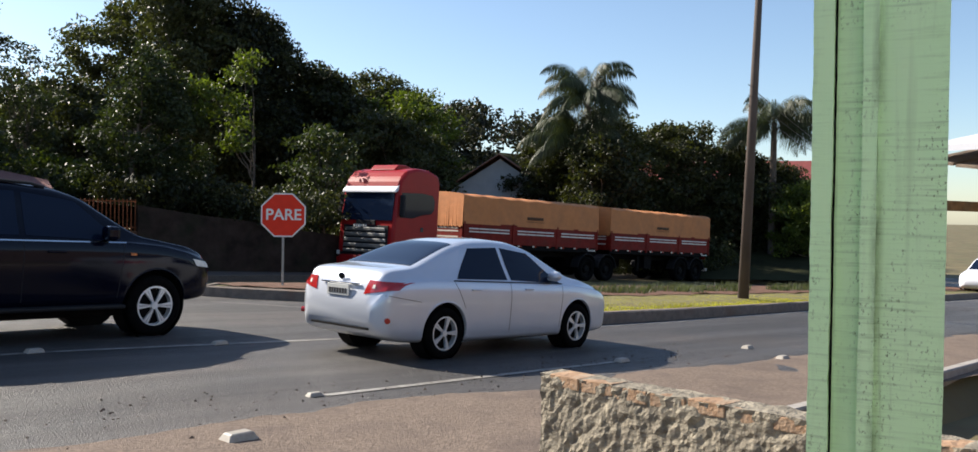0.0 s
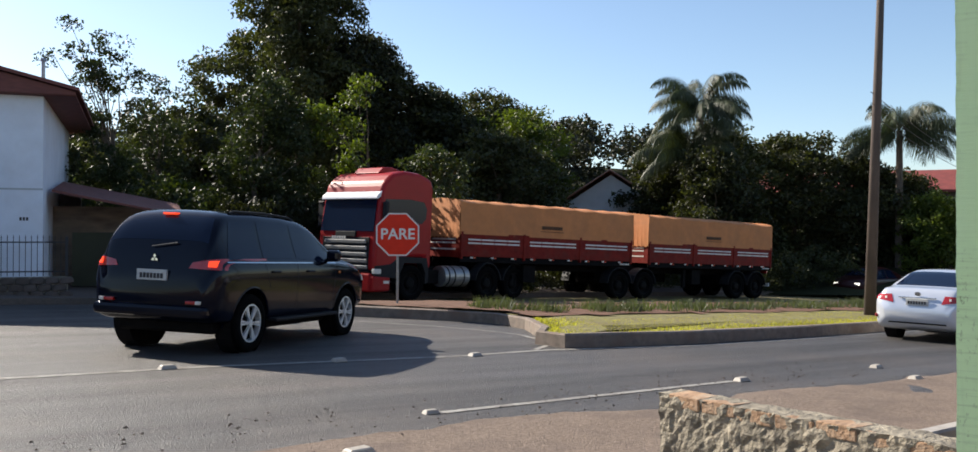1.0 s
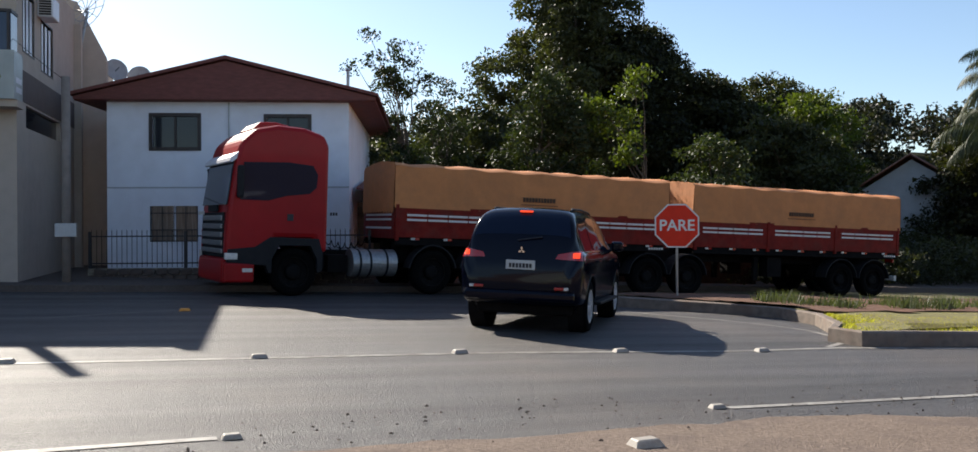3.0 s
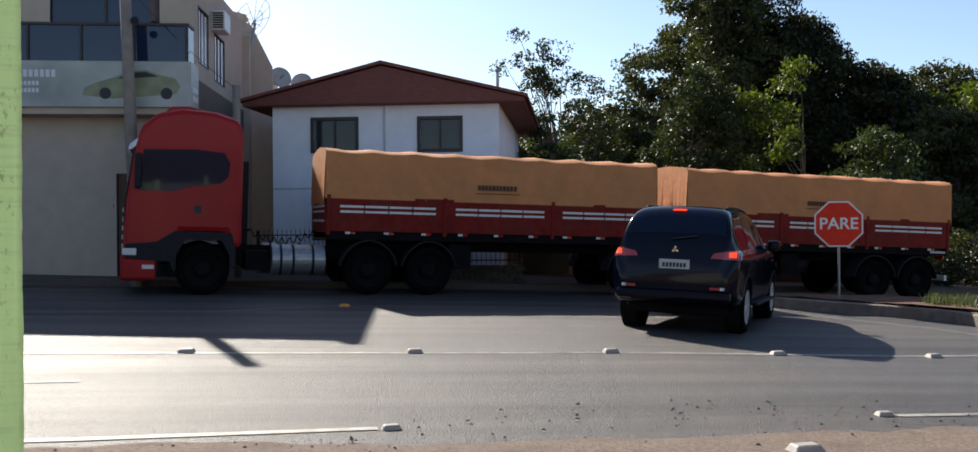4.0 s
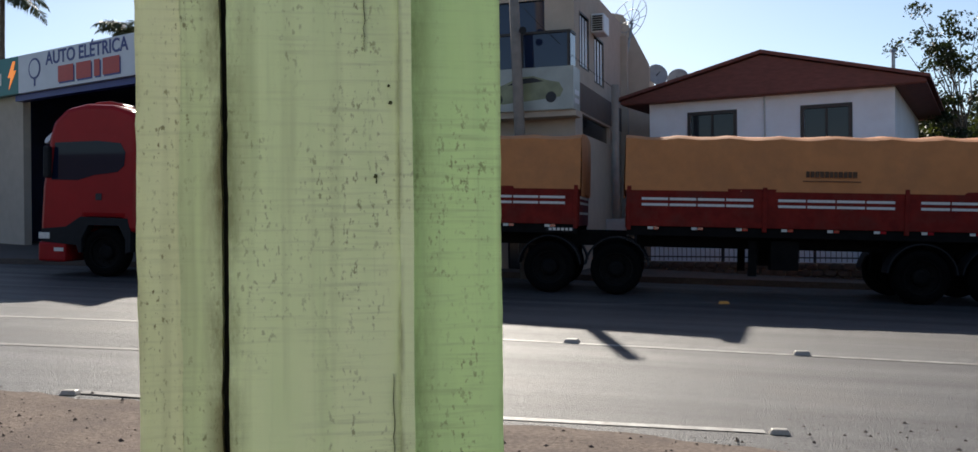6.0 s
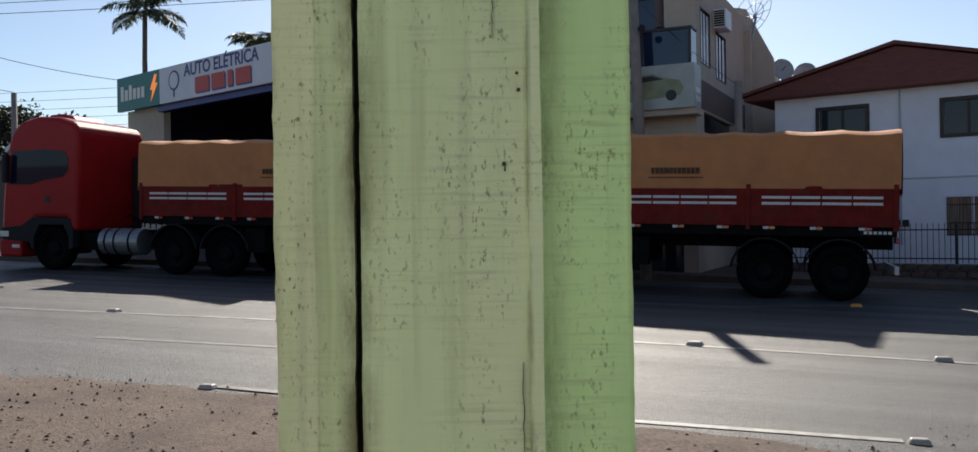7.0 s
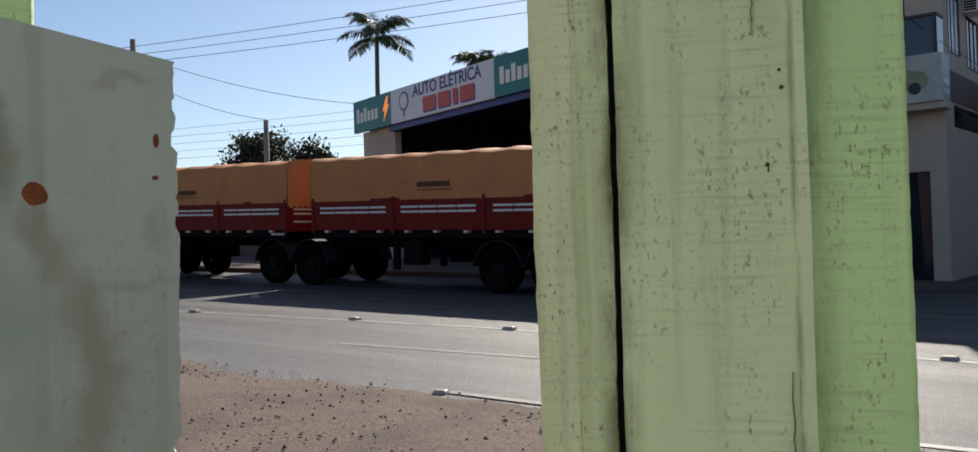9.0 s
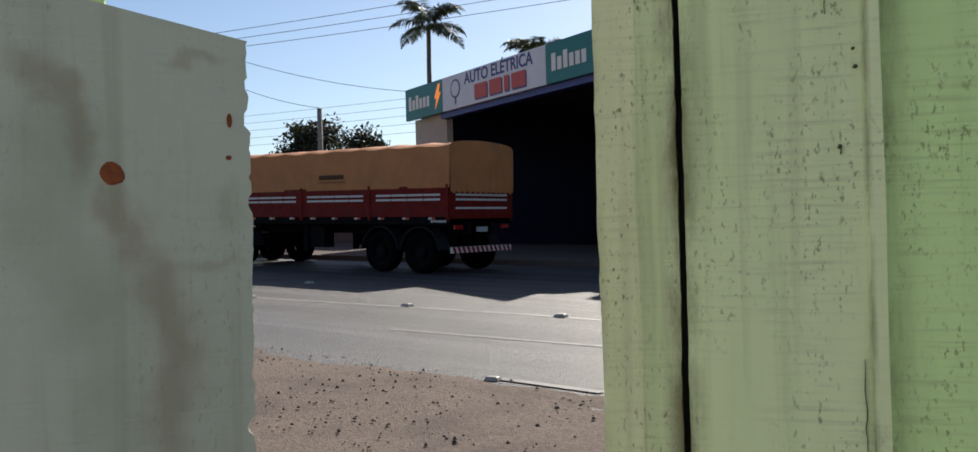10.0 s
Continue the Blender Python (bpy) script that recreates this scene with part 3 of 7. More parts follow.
# ---- traffic island ----
OUT = [(9.75, 10.62), (12.5, 10.4), (16, 10.55), (22, 11.05), (34, 11.9), (48, 13), (48, 17), (34, 17.0), (22, 17.2), (13, 18.4), (9.8, 18.6), (9.1, 17.9), (9.5, 17.2), (10.7, 16.0), (11.6, 14.9), (11.4, 13.6), (10.4, 12.0), (9.7, 11.3)]
OUT = fine(OUT + [OUT[0]], 0.7)[:-1]


def inset(pts, d):
    out = []
    n = len(pts)
    for k in range(n):
        a, b = Vector(pts[k - 1]), Vector(pts[(k + 1) % n])
        t = (b - a).normalized()
        out.append((pts[k][0] - t.y * d, pts[k][1] + t.x * d))
    return out


bm = B()
rings = []
for pts, lift in ((OUT, -0.1), (inset(OUT, 0.015), 0.2), (inset(OUT, 0.05), 0.225), (inset(OUT, 0.16), 0.225), (inset(OUT, 0.17), 0.15)):
    rings.append([bm.verts.new((x, y, gz(x, y) + lift + random.uniform(-.006, .006))) for x, y in pts])
for a, b in zip(rings, rings[1:]):
    for k in range(len(a)):
        bm.faces.new((a[k], a[(k + 1) % len(a)], b[(k + 1) % len(b)], b[k]))
setting(part("kerb", bm, "kerb"), "earth-stained concrete kerb round the traffic island", "kerb")
bm = B()
top = [bm.verts.new((x, y, gz(x, y) + 0.19)) for x, y in inset(OUT, 0.16)]
mid = [bm.verts.new((x, y, gz(x, y) + 0.24)) for x, y in inset(OUT, 1.2)]
for k in range(len(top)):
    bm.faces.new((top[k], top[(k + 1) % len(top)], mid[(k + 1) % len(top)], mid[k]))
f = bm.faces.new(mid)
bmesh.ops.triangulate(bm, faces=[f])
setting(part("island_lawn", bm, "lawn"), "dry yellow-green grass on the traffic island", "lawn")


def inside(x, y, pts):
    c = False
    for (x0, y0), (x1, y1) in zip(pts, pts[1:] + pts[:1]):
        if (y0 > y) != (y1 > y) and x < (x1 - x0) * (y - y0) / (y1 - y0) + x0:
            c = not c
    return c


def blades(name, count, region, mat, h0, h1, label, category, width=0.012, seed=1):
    rn = random.Random(seed)
    vs, fs = [], []
    while len(fs) < count:
        p = region(rn)
        if p is None:
            continue
        x, y, z = p
        h, a = rn.uniform(h0, h1), rn.uniform(0, 6.28)
        lx, ly = rn.gauss(0, 0.35) * h, rn.gauss(0, 0.35) * h
        dx, dy = math.cos(a) * width, math.sin(a) * width
        n = len(vs)
        vs += [(x - dx, y - dy, z), (x + dx, y + dy, z), (x + lx, y + ly, z + h)]
        fs.append((n, n + 1, n + 2))
    me = bpy.data.meshes.new(name)
    me.from_pydata(vs, [], fs)
    me.materials.append(M[mat])
    return tagged(new(name, me), label, category, kind="stuff")


INNER = inset(OUT, 0.2)


def lawn_region(rn):
    x, y = rn.uniform(10, 34), rn.uniform(10.5, 14.2)
    if not inside(x, y, INNER) or y > 13.4 + 0.5 * noise.noise((x, 0, 0)):
        return None
    if noise.noise((x * 0.8, y * 0.8, 3)) < -0.25:
        return None
    return x, y, gz(x, y) + 0.18


def border_region(rn):
    k = rn.choice(BORDER)
    a, r = rn.uniform(0, 6.28), rn.random() * 0.35
    x, y = k[0] + r * math.cos(a), k[1] + r * math.sin(a)
    return (x, y, gz(x, y) + 0.2)


rb = random.Random(8)
BORDER = [(rb.uniform(12.6, 40), 0) for k in range(110)]
BORDER = [(x, 14.4 + rb.uniform(-0.4, 0.9) + (x - 13) * 0.02) for x, _ in BORDER] + [(12.0 + rb.uniform(0, 1), 15.2 + rb.uniform(0, 1.2)) for k in range(8)]
blades("lawn_grass", 30000, lawn_region, "grass", 0.03, 0.09, "short dry yellow-green lawn grass on the island", "grass", 0.012, 2)
blades("border_plants", 8000, border_region, "border", 0.12, 0.34, "grey-green tufted border plants on the island", "plants", 0.016, 3)
bm = B()
bed = {}


def bed_vert(i, j):
    if (i, j) not in bed:
        x, y = 9.0 + 0.3 * i, 11.0 + 0.3 * j
        bed[i, j] = bm.verts.new((x, y, gz(x, y) + 0.262 + 0.03 * noise.noise((x * 2, y * 2, 1))))
    return bed[i, j]


for i in range(130):
    for j in range(26):
        x, y = 9.15 + 0.3 * i, 11.15 + 0.3 * j
        if inside(x, y, inset(OUT, 0.32)) and y > 13.6 + 0.35 * noise.noise((x * 1.3, 0, 2)):
            bm.faces.new((bed_vert(i, j), bed_vert(i + 1, j), bed_vert(i + 1, j + 1), bed_vert(i, j + 1)))
setting(part("planting_bed", bm, "earth"), "bare red earth bed on the island", "earth")

# ---- far pavement ----
bm = B()
PAV = fine([(-60, 17.0), (-24, 18.6), (-9, 20.6), (-4.8, 20.9), (6, 21.3), (14, 23.4), (60, 27.5)], 1.0)
rows = []
for off, lift in ((0, -0.1), (0.01, 0.14), (0.14, 0.15), (0.5, 0.15), (4.5, 0.2), (9, 0.25)):
    rows.append([bm.verts.new((x, y + off, gz(x, y) + lift)) for x, y in PAV])
for a, b in zip(rows, rows[1:]):
    for k in range(len(PAV) - 1):
        bm.faces.new((a[k], a[k + 1], b[k + 1], b[k]))
setting(part("pavement", bm, "lot"), "dusty grey pavement with a kerb on the far side", "pavement")

# ---- stop sign ----
sx, sy = 10.75, 17.25
stop = thing("stop_sign", "red octagonal stop sign on a thin grey metal post", "road sign", m=pose(sx, sy, gz(sx, sy) + 0.12, 0, 0, -30))
bm = B()
tube(bm, (0, 0, -0.1), (0, 0, 1.72), 0.026, 0.026, 12)
part("post", bm, "steel", stop)


def octagon(r):
    return [(r * math.cos(math.radians(22.5 + 45 * k)), r * math.sin(math.radians(22.5 + 45 * k))) for k in range(8)]


SZ = 1.69
bm = B()
prism(bm, [(a, b + SZ) for a, b in octagon(0.52)], "y", -0.040, -0.034)
plate = part("border_plate", bm, "sign_white", stop, "white rim of the sign plate")
bm = B()
prism(bm, [(a, b + SZ) for a, b in octagon(0.485)], "y", -0.047, -0.042)
part("red_face", bm, "sign_red", stop)
bm = B()
prism(bm, [(a, b + SZ) for a, b in octagon(0.52)], "y", -0.034, -0.028)
part("back_plate", bm, "steel", stop)
words("lettering", "PARE", 0.34, "sign_white", stop, pose(0, -0.050, SZ, 90, 0, 0), "white capital letters")

# ---- posts near the camera ----


def board(bm, x0, x1, y0, y1, z0, z1, wob=0.0015, seed=0, nz=520):
    """An upright board with slightly uneven edges."""
    cs = [(x0, y0), (x1, y0), (x1, y1), (x0, y1)]
    prev = None
    for k in range(nz + 1):
        z = z0 + (z1 - z0) * k / nz
        row = []
        for c, (x, y) in enumerate(cs):
            row.append(bm.verts.new((x + wob * noise.noise((seed, c * 7, z * 9)) + wob * 0.45 * noise.noise((seed + 9, c * 5, z * 40)) + wob * 0.3 * noise.noise((seed + 2, c * 3, z * 170)), y + wob * 0.6 * noise.noise((seed + 3, c * 7, z * 11)), z)))
        if prev:
            for c in range(4):
                bm.faces.new((prev[c], prev[(c + 1) % 4], row[(c + 1) % 4], row[c]))
        else:
            bm.faces.new(row[::-1])
        prev = row
    bm.faces.new(prev)
    return bm


# local x runs along the face, local y away from the camera
pb = thing("green_post", "weathered light green painted wooden post of planks", "post", "porch posts", pose(-0.485, 0.523, 0, 0, 0, 22.5))
W = 0.234
bm = B()
board(bm, 0.0, 0.0265, 0.0, 0.05, -0.4, 3.0, 0.0016, 1)
part("plank", bm, "tan_wood", pb)
bm = B()
board(bm, 0.0262, 0.0512, -0.0012, 0.049, -0.4, 3.0, 0.0022, 6)
part("plank", bm, "stained_wood", pb)
bm = B()
board(bm, 0.0555, 0.170, -0.002, 0.05, -0.4, 3.0, 0.0014, 2)
part("plank", bm, "olive_wood", pb)
bm = B()
board(bm, 0.1705, W, 0.010, 0.06, -0.4, 3.0, 0.0014, 3)
part("plank", bm, "green_wood", pb)
bm = B()
board(bm, 0.164, 0.1725, -0.006, 0.0, -0.4, 3.0, 0.0006, 4)
part("edge_bead", bm, "olive_wood", pb)
bm = B()
board(bm, 0.049, 0.058, 0.010, 0.045, -0.4, 3.0, 0.0002, 5, 4)
part("gap", bm, "crack", pb, "dark gap between the planks")

for u, z, w, h in ((0.1485, 1.529, 0.0013, 0.0015), (0.1575, 1.588, 0.0009, 0.0009), (0.1585, 1.577, 0.0013, 0.0012), (0.149, 1.526, 0.0004, 0.002)):
    bm = B()
    prism(bm, [(u + w * (1 + 0.35 * math.sin(q * 2.7)) * math.cos(q * 0.7), z + h * math.sin(q * 0.7)) for q in range(9)], "y", -0.0036, 0.001)
    part("knot", bm, "knot", pb, "small dark hole in the wood")
for u, z0, z1, w in ((0.142, 1.61, 1.66, 0.00018), (0.159, 1.34, 1.40, 0.0002)):
    bm = B()
    prism(bm, [(u + 0.002 * noise.noise((u * 50, k * 0.9, 1)) + s * w * math.sin(math.pi * k / 10), z0 + (z1 - z0) * k / 10) for s, ks in ((-1, range(11)), (1, range(9, 0, -1))) for k in ks], "y", -0.0038, 0.001)
    part("split", bm, "knot", pb, "fine dark split in the wood")

pa = thing("green_post", "light green painted wooden post with a raised batten", "post", "porch posts", pose(1.383, 0.644, 0, 0, 0, -70))
bm = B()
board(bm, 0.0, 0.030, -0.012, 0.10, -0.4, 3.2, 0.002, 11)
part("plank", bm, "mint_wood", pa)
bm = B()
board(bm, 0.034, 0.076, 0.004, 0.10, -0.4, 3.2, 0.001, 12)
part("plank", bm, "mint_wood", pa)
bm = B()
board(bm, 0.072, 0.094, -0.010, 0.10, -0.4, 3.2, 0.0014, 13)
part("batten", bm, "mint_wood", pa)
bm = B()
board(bm, 0.094, 0.190, 0.0, 0.10, -0.4, 3.2, 0.001, 14)
part("plank", bm, "mint_wood", pa)
bm = B()
board(bm, 0.030, 0.034, 0.014, 0.09, -0.4, 3.2, 0.0002, 15, 4)
part("gap", bm, "crack", pa, "dark gap between the planks")

# sawn-off pale board close to the camera
pc = thing("sawn_board", "pale grey-green weathered board with a ragged end and rust spot", "board", m=pose(-0.427, 0.197, 1.5, 0, 0, 60))
bm = B()
n = 420
left, right = [], []
for k in range(n + 1):
    z = (-0.5 + 0.548 * k / n) if k else -1.6
    chip = max(0, noise.noise((0, 3, z * 110)) - 0.05) * 0.0045
    jag = 0.0016 * noise.noise((0, 3, z * 40)) + 0.0009 * noise.noise((0, 5, z * 420)) - chip - 0.004 * max(0, -z * 2) + 0.0038
    left.append((-0.32, z + (0.07 if k == n else 0)))
    right.append((jag, z))
prism(bm, right + left[::-1], "y", 0, 0.022)
part("board", bm, "pale_wood", pc)
bm = B()
r = bmesh.ops.create_uvsphere(bm, u_segments=12, v_segments=8, radius=0.0036)
for v in bm.verts:
    v.co *= 1 + 0.25 * noise.noise(v.co * 300)
    v.co.y *= 0.25
    v.co += Vector((-0.0378, 0, 0.005))
part("nail_head", bm, "rust", pc, "rusty nail head")
for x, z, a, b in ((-0.0025, 0.022, 0.0009, 0.0024), (-0.003, 0.010, 0.0010, 0.0008)):
    bm = B()
    prism(bm, [(x + a * math.cos(q * 0.7), z + b * math.sin(q * 0.7)) for q in range(9)], "y", -0.0002, 0.001)
    part("stain", bm, "rust", pc, "rusty brown mark")
pd = thing("green_rail", "light green painted rail behind the sawn board", "rail", m=pose(-0.50, 0.235, 1.62, 0, 0, 60))
bm = B()
box(bm, -0.30, -0.035, 0.03, 0.06, -1.72, 1.3, 0.002)
part("rail_board", bm, "green_wood", pd)

# ---- low rough wall by the verge ----
lw = thing("rough_wall", "low broken wall of hollow clay bricks with rough grey mortar", "wall")
wx0, wx1, wy0, wy1 = 3.50, 3.66, 1.0, 3.10
bm = B()
ny, nz = 90, 44
grid = {}
for side, x in ((0, wx0), (1, wx1)):
    for j in range(ny + 1):
        for k in range(nz + 1):
            y, z = wy0 + (wy1 - wy0) * j / ny, -0.35 + 1.06 * k / nz
            d = 0.014 * noise.noise((x, y * 22, z * 22)) + 0.008 * noise.noise((x, y * 60, z * 60))
            top_d = 0.014 * noise.noise((x * 9, y * 9, 4)) if k == nz else 0
            grid[side, j, k] = bm.verts.new((x + (d if side == 0 else -d), y + (0.008 * noise.noise((y, z * 20, x * 9)) if j in (0, ny) else 0), z + top_d))
for side in (0, 1):
    for j in range(ny):
        for k in range(nz):
            q = (grid[side, j, k], grid[side, j + 1, k], grid[side, j + 1, k + 1], grid[side, j, k + 1])
            bm.faces.new(q if side else q[::-1])
for j in range(ny):
    bm.faces.new((grid[0, j, nz], grid[0, j + 1, nz], grid[1, j + 1, nz], grid[1, j, nz]))
for k in range(nz):
    bm.faces.new((grid[0, ny, k], grid[1, ny, k], grid[1, ny, k + 1], grid[0, ny, k + 1]))
    bm.faces.new((grid[0, 0, k], grid[0, 0, k + 1], grid[1, 0, k + 1], grid[1, 0, k]))
part("mortar", bm, "mortar", lw)
brick_mesh = bpy.data.meshes.new("brick")
bm = B()
box(bm, -0.078, 0.074, -0.095, 0.095, -0.03, 0.03, 0.006)
for v in bm.verts:
    v.co += Vector((noise.noise(v.co * 31), noise.noise(v.co * 37), noise.noise(v.co * 41))) * 0.006
bm.to_mesh(brick_mesh)
bm.free()
brick_mesh.materials.append(M["brick"])
for k in range(10):
    ob = new("brick", brick_mesh)
    ob.parent = lw
    ob.matrix_basis = pose(3.578, 1.1 + 0.205 * k, 0.680 + random.uniform(-.008, .004), random.uniform(-2, 2), random.uniform(-2, 2), random.uniform(-2, 2))

# low kerb and lot on the camera's side
bm = B()
KP = fine([(6.6, 3.80), (10, 3.95), (14, 4.2), (24, 4.6)], 0.6)
rows = []
for off, lift in ((-0.14, -0.4), (-0.13, 0.09), (-0.11, 0.11), (0, 0.11), (0.02, -0.05)):
    rows.append([bm.verts.new((x, y + off, gz(x, y) + lift)) for x, y in KP])
for a, b in zip(rows, rows[1:]):
    for k in range(len(KP) - 1):
        bm.faces.new((a[k], a[k + 1], b[k + 1], b[k]))
setting(part("lot_kerb", bm, "concrete"), "low concrete kerb at the edge of the yard", "kerb")

# ---- vehicles ----


def wheel(parent, x, y, r, width, side, style, name="wheel"):
    """A wheel as a part with its tyre and rim. side: +1 or -1, the outer face along local y."""
    w = new(name)
    w.empty_display_size = 0.1
    w.parent = parent
    w.matrix_basis = pose(x, y, r)
    bm = B()
    seg = 40
    prof = [(0.66, -0.48), (0.86, -0.5), (0.96, -0.44), (1.0, -0.3), (1.0, 0.3), (0.96, 0.44), (0.86, 0.5), (0.66, 0.48)]
    rings = [[bm.verts.new((r * p * math.cos(2 * math.pi * k / seg), q * width, r * p * math.sin(2 * math.pi * k / seg))) for k in range(seg)] for p, q in prof]
    for a, b in zip(rings, rings[1:] + rings[:1]):
        for k in range(seg):
            bm.faces.new((a[k], a[(k + 1) % seg], b[(k + 1) % seg], b[k]))
    bmesh.ops.recalc_face_normals(bm, faces=list(bm.faces))
    part("tyre", bm, "rubber", w, smooth=True)
    bm = B()
    o = side * width * 0.42
    if style == "truck":
        prof = [(0.68, 0.48), (0.62, 0.46), (0.6, 0.2), (0.35, 0.1), (0.3, 0.35), (0.2, 0.42), (0.001, 0.42)]
        rings = [[bm.verts.new((r * p * math.cos(2 * math.pi * k / 24), side * q * width, r * p * math.sin(2 * math.pi * k / 24))) for k in range(24)] for p, q in prof]
        for a, b in zip(rings, rings[1:]):
            for k in range(24):
                bm.faces.new((a[k], a[(k + 1) % 24], b[(k + 1) % 24], b[k]))
        for k in range(10):
            a = 2 * math.pi * k / 10
            tube(bm, (r * 0.45 * math.cos(a), side * width * 0.12, r * 0.45 * math.sin(a)), (r * 0.45 * math.cos(a), side * width * 0.24, r * 0.45 * math.sin(a)), 0.018, 0.014, 6)
        bmesh.ops.recalc_face_normals(bm, faces=list(bm.faces))
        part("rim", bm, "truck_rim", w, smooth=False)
    else:
        n = 5 if style == "five" else 6
        rings = [[bm.verts.new((r * p * math.cos(2 * math.pi * k / 40), side * q * width, r * p * math.sin(2 * math.pi * k / 40))) for k in range(40)] for p, q in ((0.68, 0.46), (0.60, 0.47), (0.60, 0.1))]
        for a, b in zip(rings, rings[1:]):
            for k in range(40):
                bm.faces.new((a[k], a[(k + 1) % 40], b[(k + 1) % 40], b[k]))
        for k in range(n):
            a = 2 * math.pi * k / n
            for s in (-1, 1):
                pts = []
                for rr, wd, dy in ((0.1, 0.09, 0.46), (0.62, 0.16, 0.43)):
                    for e in (0.15, 1.0):
                        ang = a + s * (wd * e if rr > 0.3 else wd * e * 3)
                        pts.append((r * rr * math.cos(ang), side * dy * width, r * rr * math.sin(ang)))
                vs = [bm.verts.new(p) for p in (pts[0], pts[1], pts[3], pts[2])]
                vb = [bm.verts.new((v.co.x, v.co.y - side * 0.03, v.co.z)) for v in vs]
                bm.faces.new(vs)
                for q in range(4):
                    bm.faces.new((vs[q], vb[q], vb[(q + 1) % 4], vs[(q + 1) % 4]))
        tube(bm, (0, side * width * 0.3, 0), (0, side * width * 0.47, 0), r * 0.14, r * 0.12, 14)
        bmesh.ops.recalc_face_normals(bm, faces=list(bm.faces))
        part("rim", bm, "rim", w)
        bm = B()
        tube(bm, (0, side * width * 0.05, 0), (0, side * width * 0.12, 0), r * 0.6, r * 0.6, 24)
        part("brake_disc", bm, "chassis", w)
    return w


def panel(bm, pts, thick=0.01, out=(0, 1, 0)):
    """A thin plate over the points, pushed out along a direction."""
    d = Vector(out).normalized() * thick
    a = [bm.verts.new(p) for p in pts]
    b = [bm.verts.new(Vector(p) + d) for p in pts]
    fs = [bm.faces.new(a), bm.faces.new(b[::-1])]
    for k in range(len(a)):
        fs.append(bm.faces.new((a[k], a[(k + 1) % len(a)], b[(k + 1) % len(a)], b[k])))
    bmesh.ops.recalc_face_normals(bm, faces=fs)
    return bm


class Shell:
    """A car's outer skin from rows (x, sill height, shoulder height, top height, half width, half width of the top)."""

    def __init__(self, rows):
        rows = np.array(rows)
        self.x0, self.x1 = rows[0, 0], rows[-1, 0]
        self.xs = np.linspace(self.x0, self.x1, 241)
        tab = [np.interp(self.xs, rows[:, 0], rows[:, k]) for k in range(1, 6)]
        kern = np.hanning(17)[1:-1]
        kern /= kern.sum()
        self.tab = [np.convolve(np.pad(t, 7, mode="reflect", reflect_type="odd"), kern, "valid") for t in tab]

    def half(self, x):
        """Section at x: half width and height of each point, from the underside up to the middle of the top."""
        zl, zb, zt, w, rw = (float(np.interp(x, self.xs, t)) for t in self.tab)
        h, u = zb - zl, max(zt - zb, 0.01)
        rw = min(rw, w * 0.93)
        pts = [(0, zl), (0.8 * w, zl), (0.93 * w, zl + 0.04 * h), (0.972 * w, zl + 0.16 * h), (0.985 * w, zl + 0.38 * h), (w, zl + 0.68 * h), (0.995 * w, zl + 0.86 * h), (0.965 * w, zb),
               (0.93 * w, zb + 0.06 * u), (rw + 0.55 * (0.915 * w - rw), zb + 0.42 * u), (rw + 0.14 * (0.915 * w - rw), zb + 0.78 * u), (rw * 0.95, zb + 0.90 * u), (rw * 0.8, zb + 0.965 * u), (rw * 0.4, zb + 0.995 * u), (0, zt)]
        p = np.array(pts)
        t = np.linspace(0, len(p) - 1, 57)
        q = np.stack([np.interp(t, np.arange(len(p)), p[:, k]) for k in (0, 1)], 1)
        q[1:-1] = 0.25 * q[:-2] + 0.5 * q[1:-1] + 0.25 * q[2:]
        q[1:-1] = 0.25 * q[:-2] + 0.5 * q[1:-1] + 0.25 * q[2:]
        return q

    def mesh(self):
        bm = B()
        rings = []
        for x in np.concatenate([np.linspace(self.x0, self.x0 + 0.3, 16), np.linspace(self.x0 + 0.36, self.x1 - 0.36, 60), np.linspace(self.x1 - 0.3, self.x1, 16)]):
            q = self.half(x)
            ring = [bm.verts.new((x, y, z)) for y, z in q] + [bm.verts.new((x, -y, z)) for y, z in q[-2:0:-1]]
            rings.append(ring)
        n = len(rings[0])
        for a, b in zip(rings, rings[1:]):
            for k in range(n):
                bm.faces.new((a[k], a[(k + 1) % n], b[(k + 1) % n], b[k]))
        bm.faces.new(rings[0][::-1])
        bm.faces.new(rings[-1])
        bmesh.ops.recalc_face_normals(bm, faces=list(bm.faces))
        return bm

    def side(self, x, z):
        """Half width of the skin at x and height z."""
        q = self.half(x)
        k = int(np.argmax(q[:, 0] > 0.79 * q[:, 0].max()))
        return float(np.interp(z, q[k:, 1], q[k:, 0]))

    def top(self, x, y):
        q = self.half(x)[::-1]
        return float(np.interp(abs(y), q[:40, 0], q[:40, 1]))

    def belt(self, x):
        return float(np.interp(x, self.xs, self.tab[1])), float(np.interp(x, self.xs, self.tab[2]))

    def side_patch(self, low, high, sd, lift=0.004, nx=14, nz=7):
        """A piece of skin on one side; low and high: edges as ((x, z), (x, z))."""
        bm = B()
        cols = []
        for i in range(nx + 1):
            f = i / nx
            col = []
            for j in range(nz + 1):
                g = j / nz
                x = (low[0][0] + (low[1][0] - low[0][0]) * f) * (1 - g) + (high[0][0] + (high[1][0] - high[0][0]) * f) * g
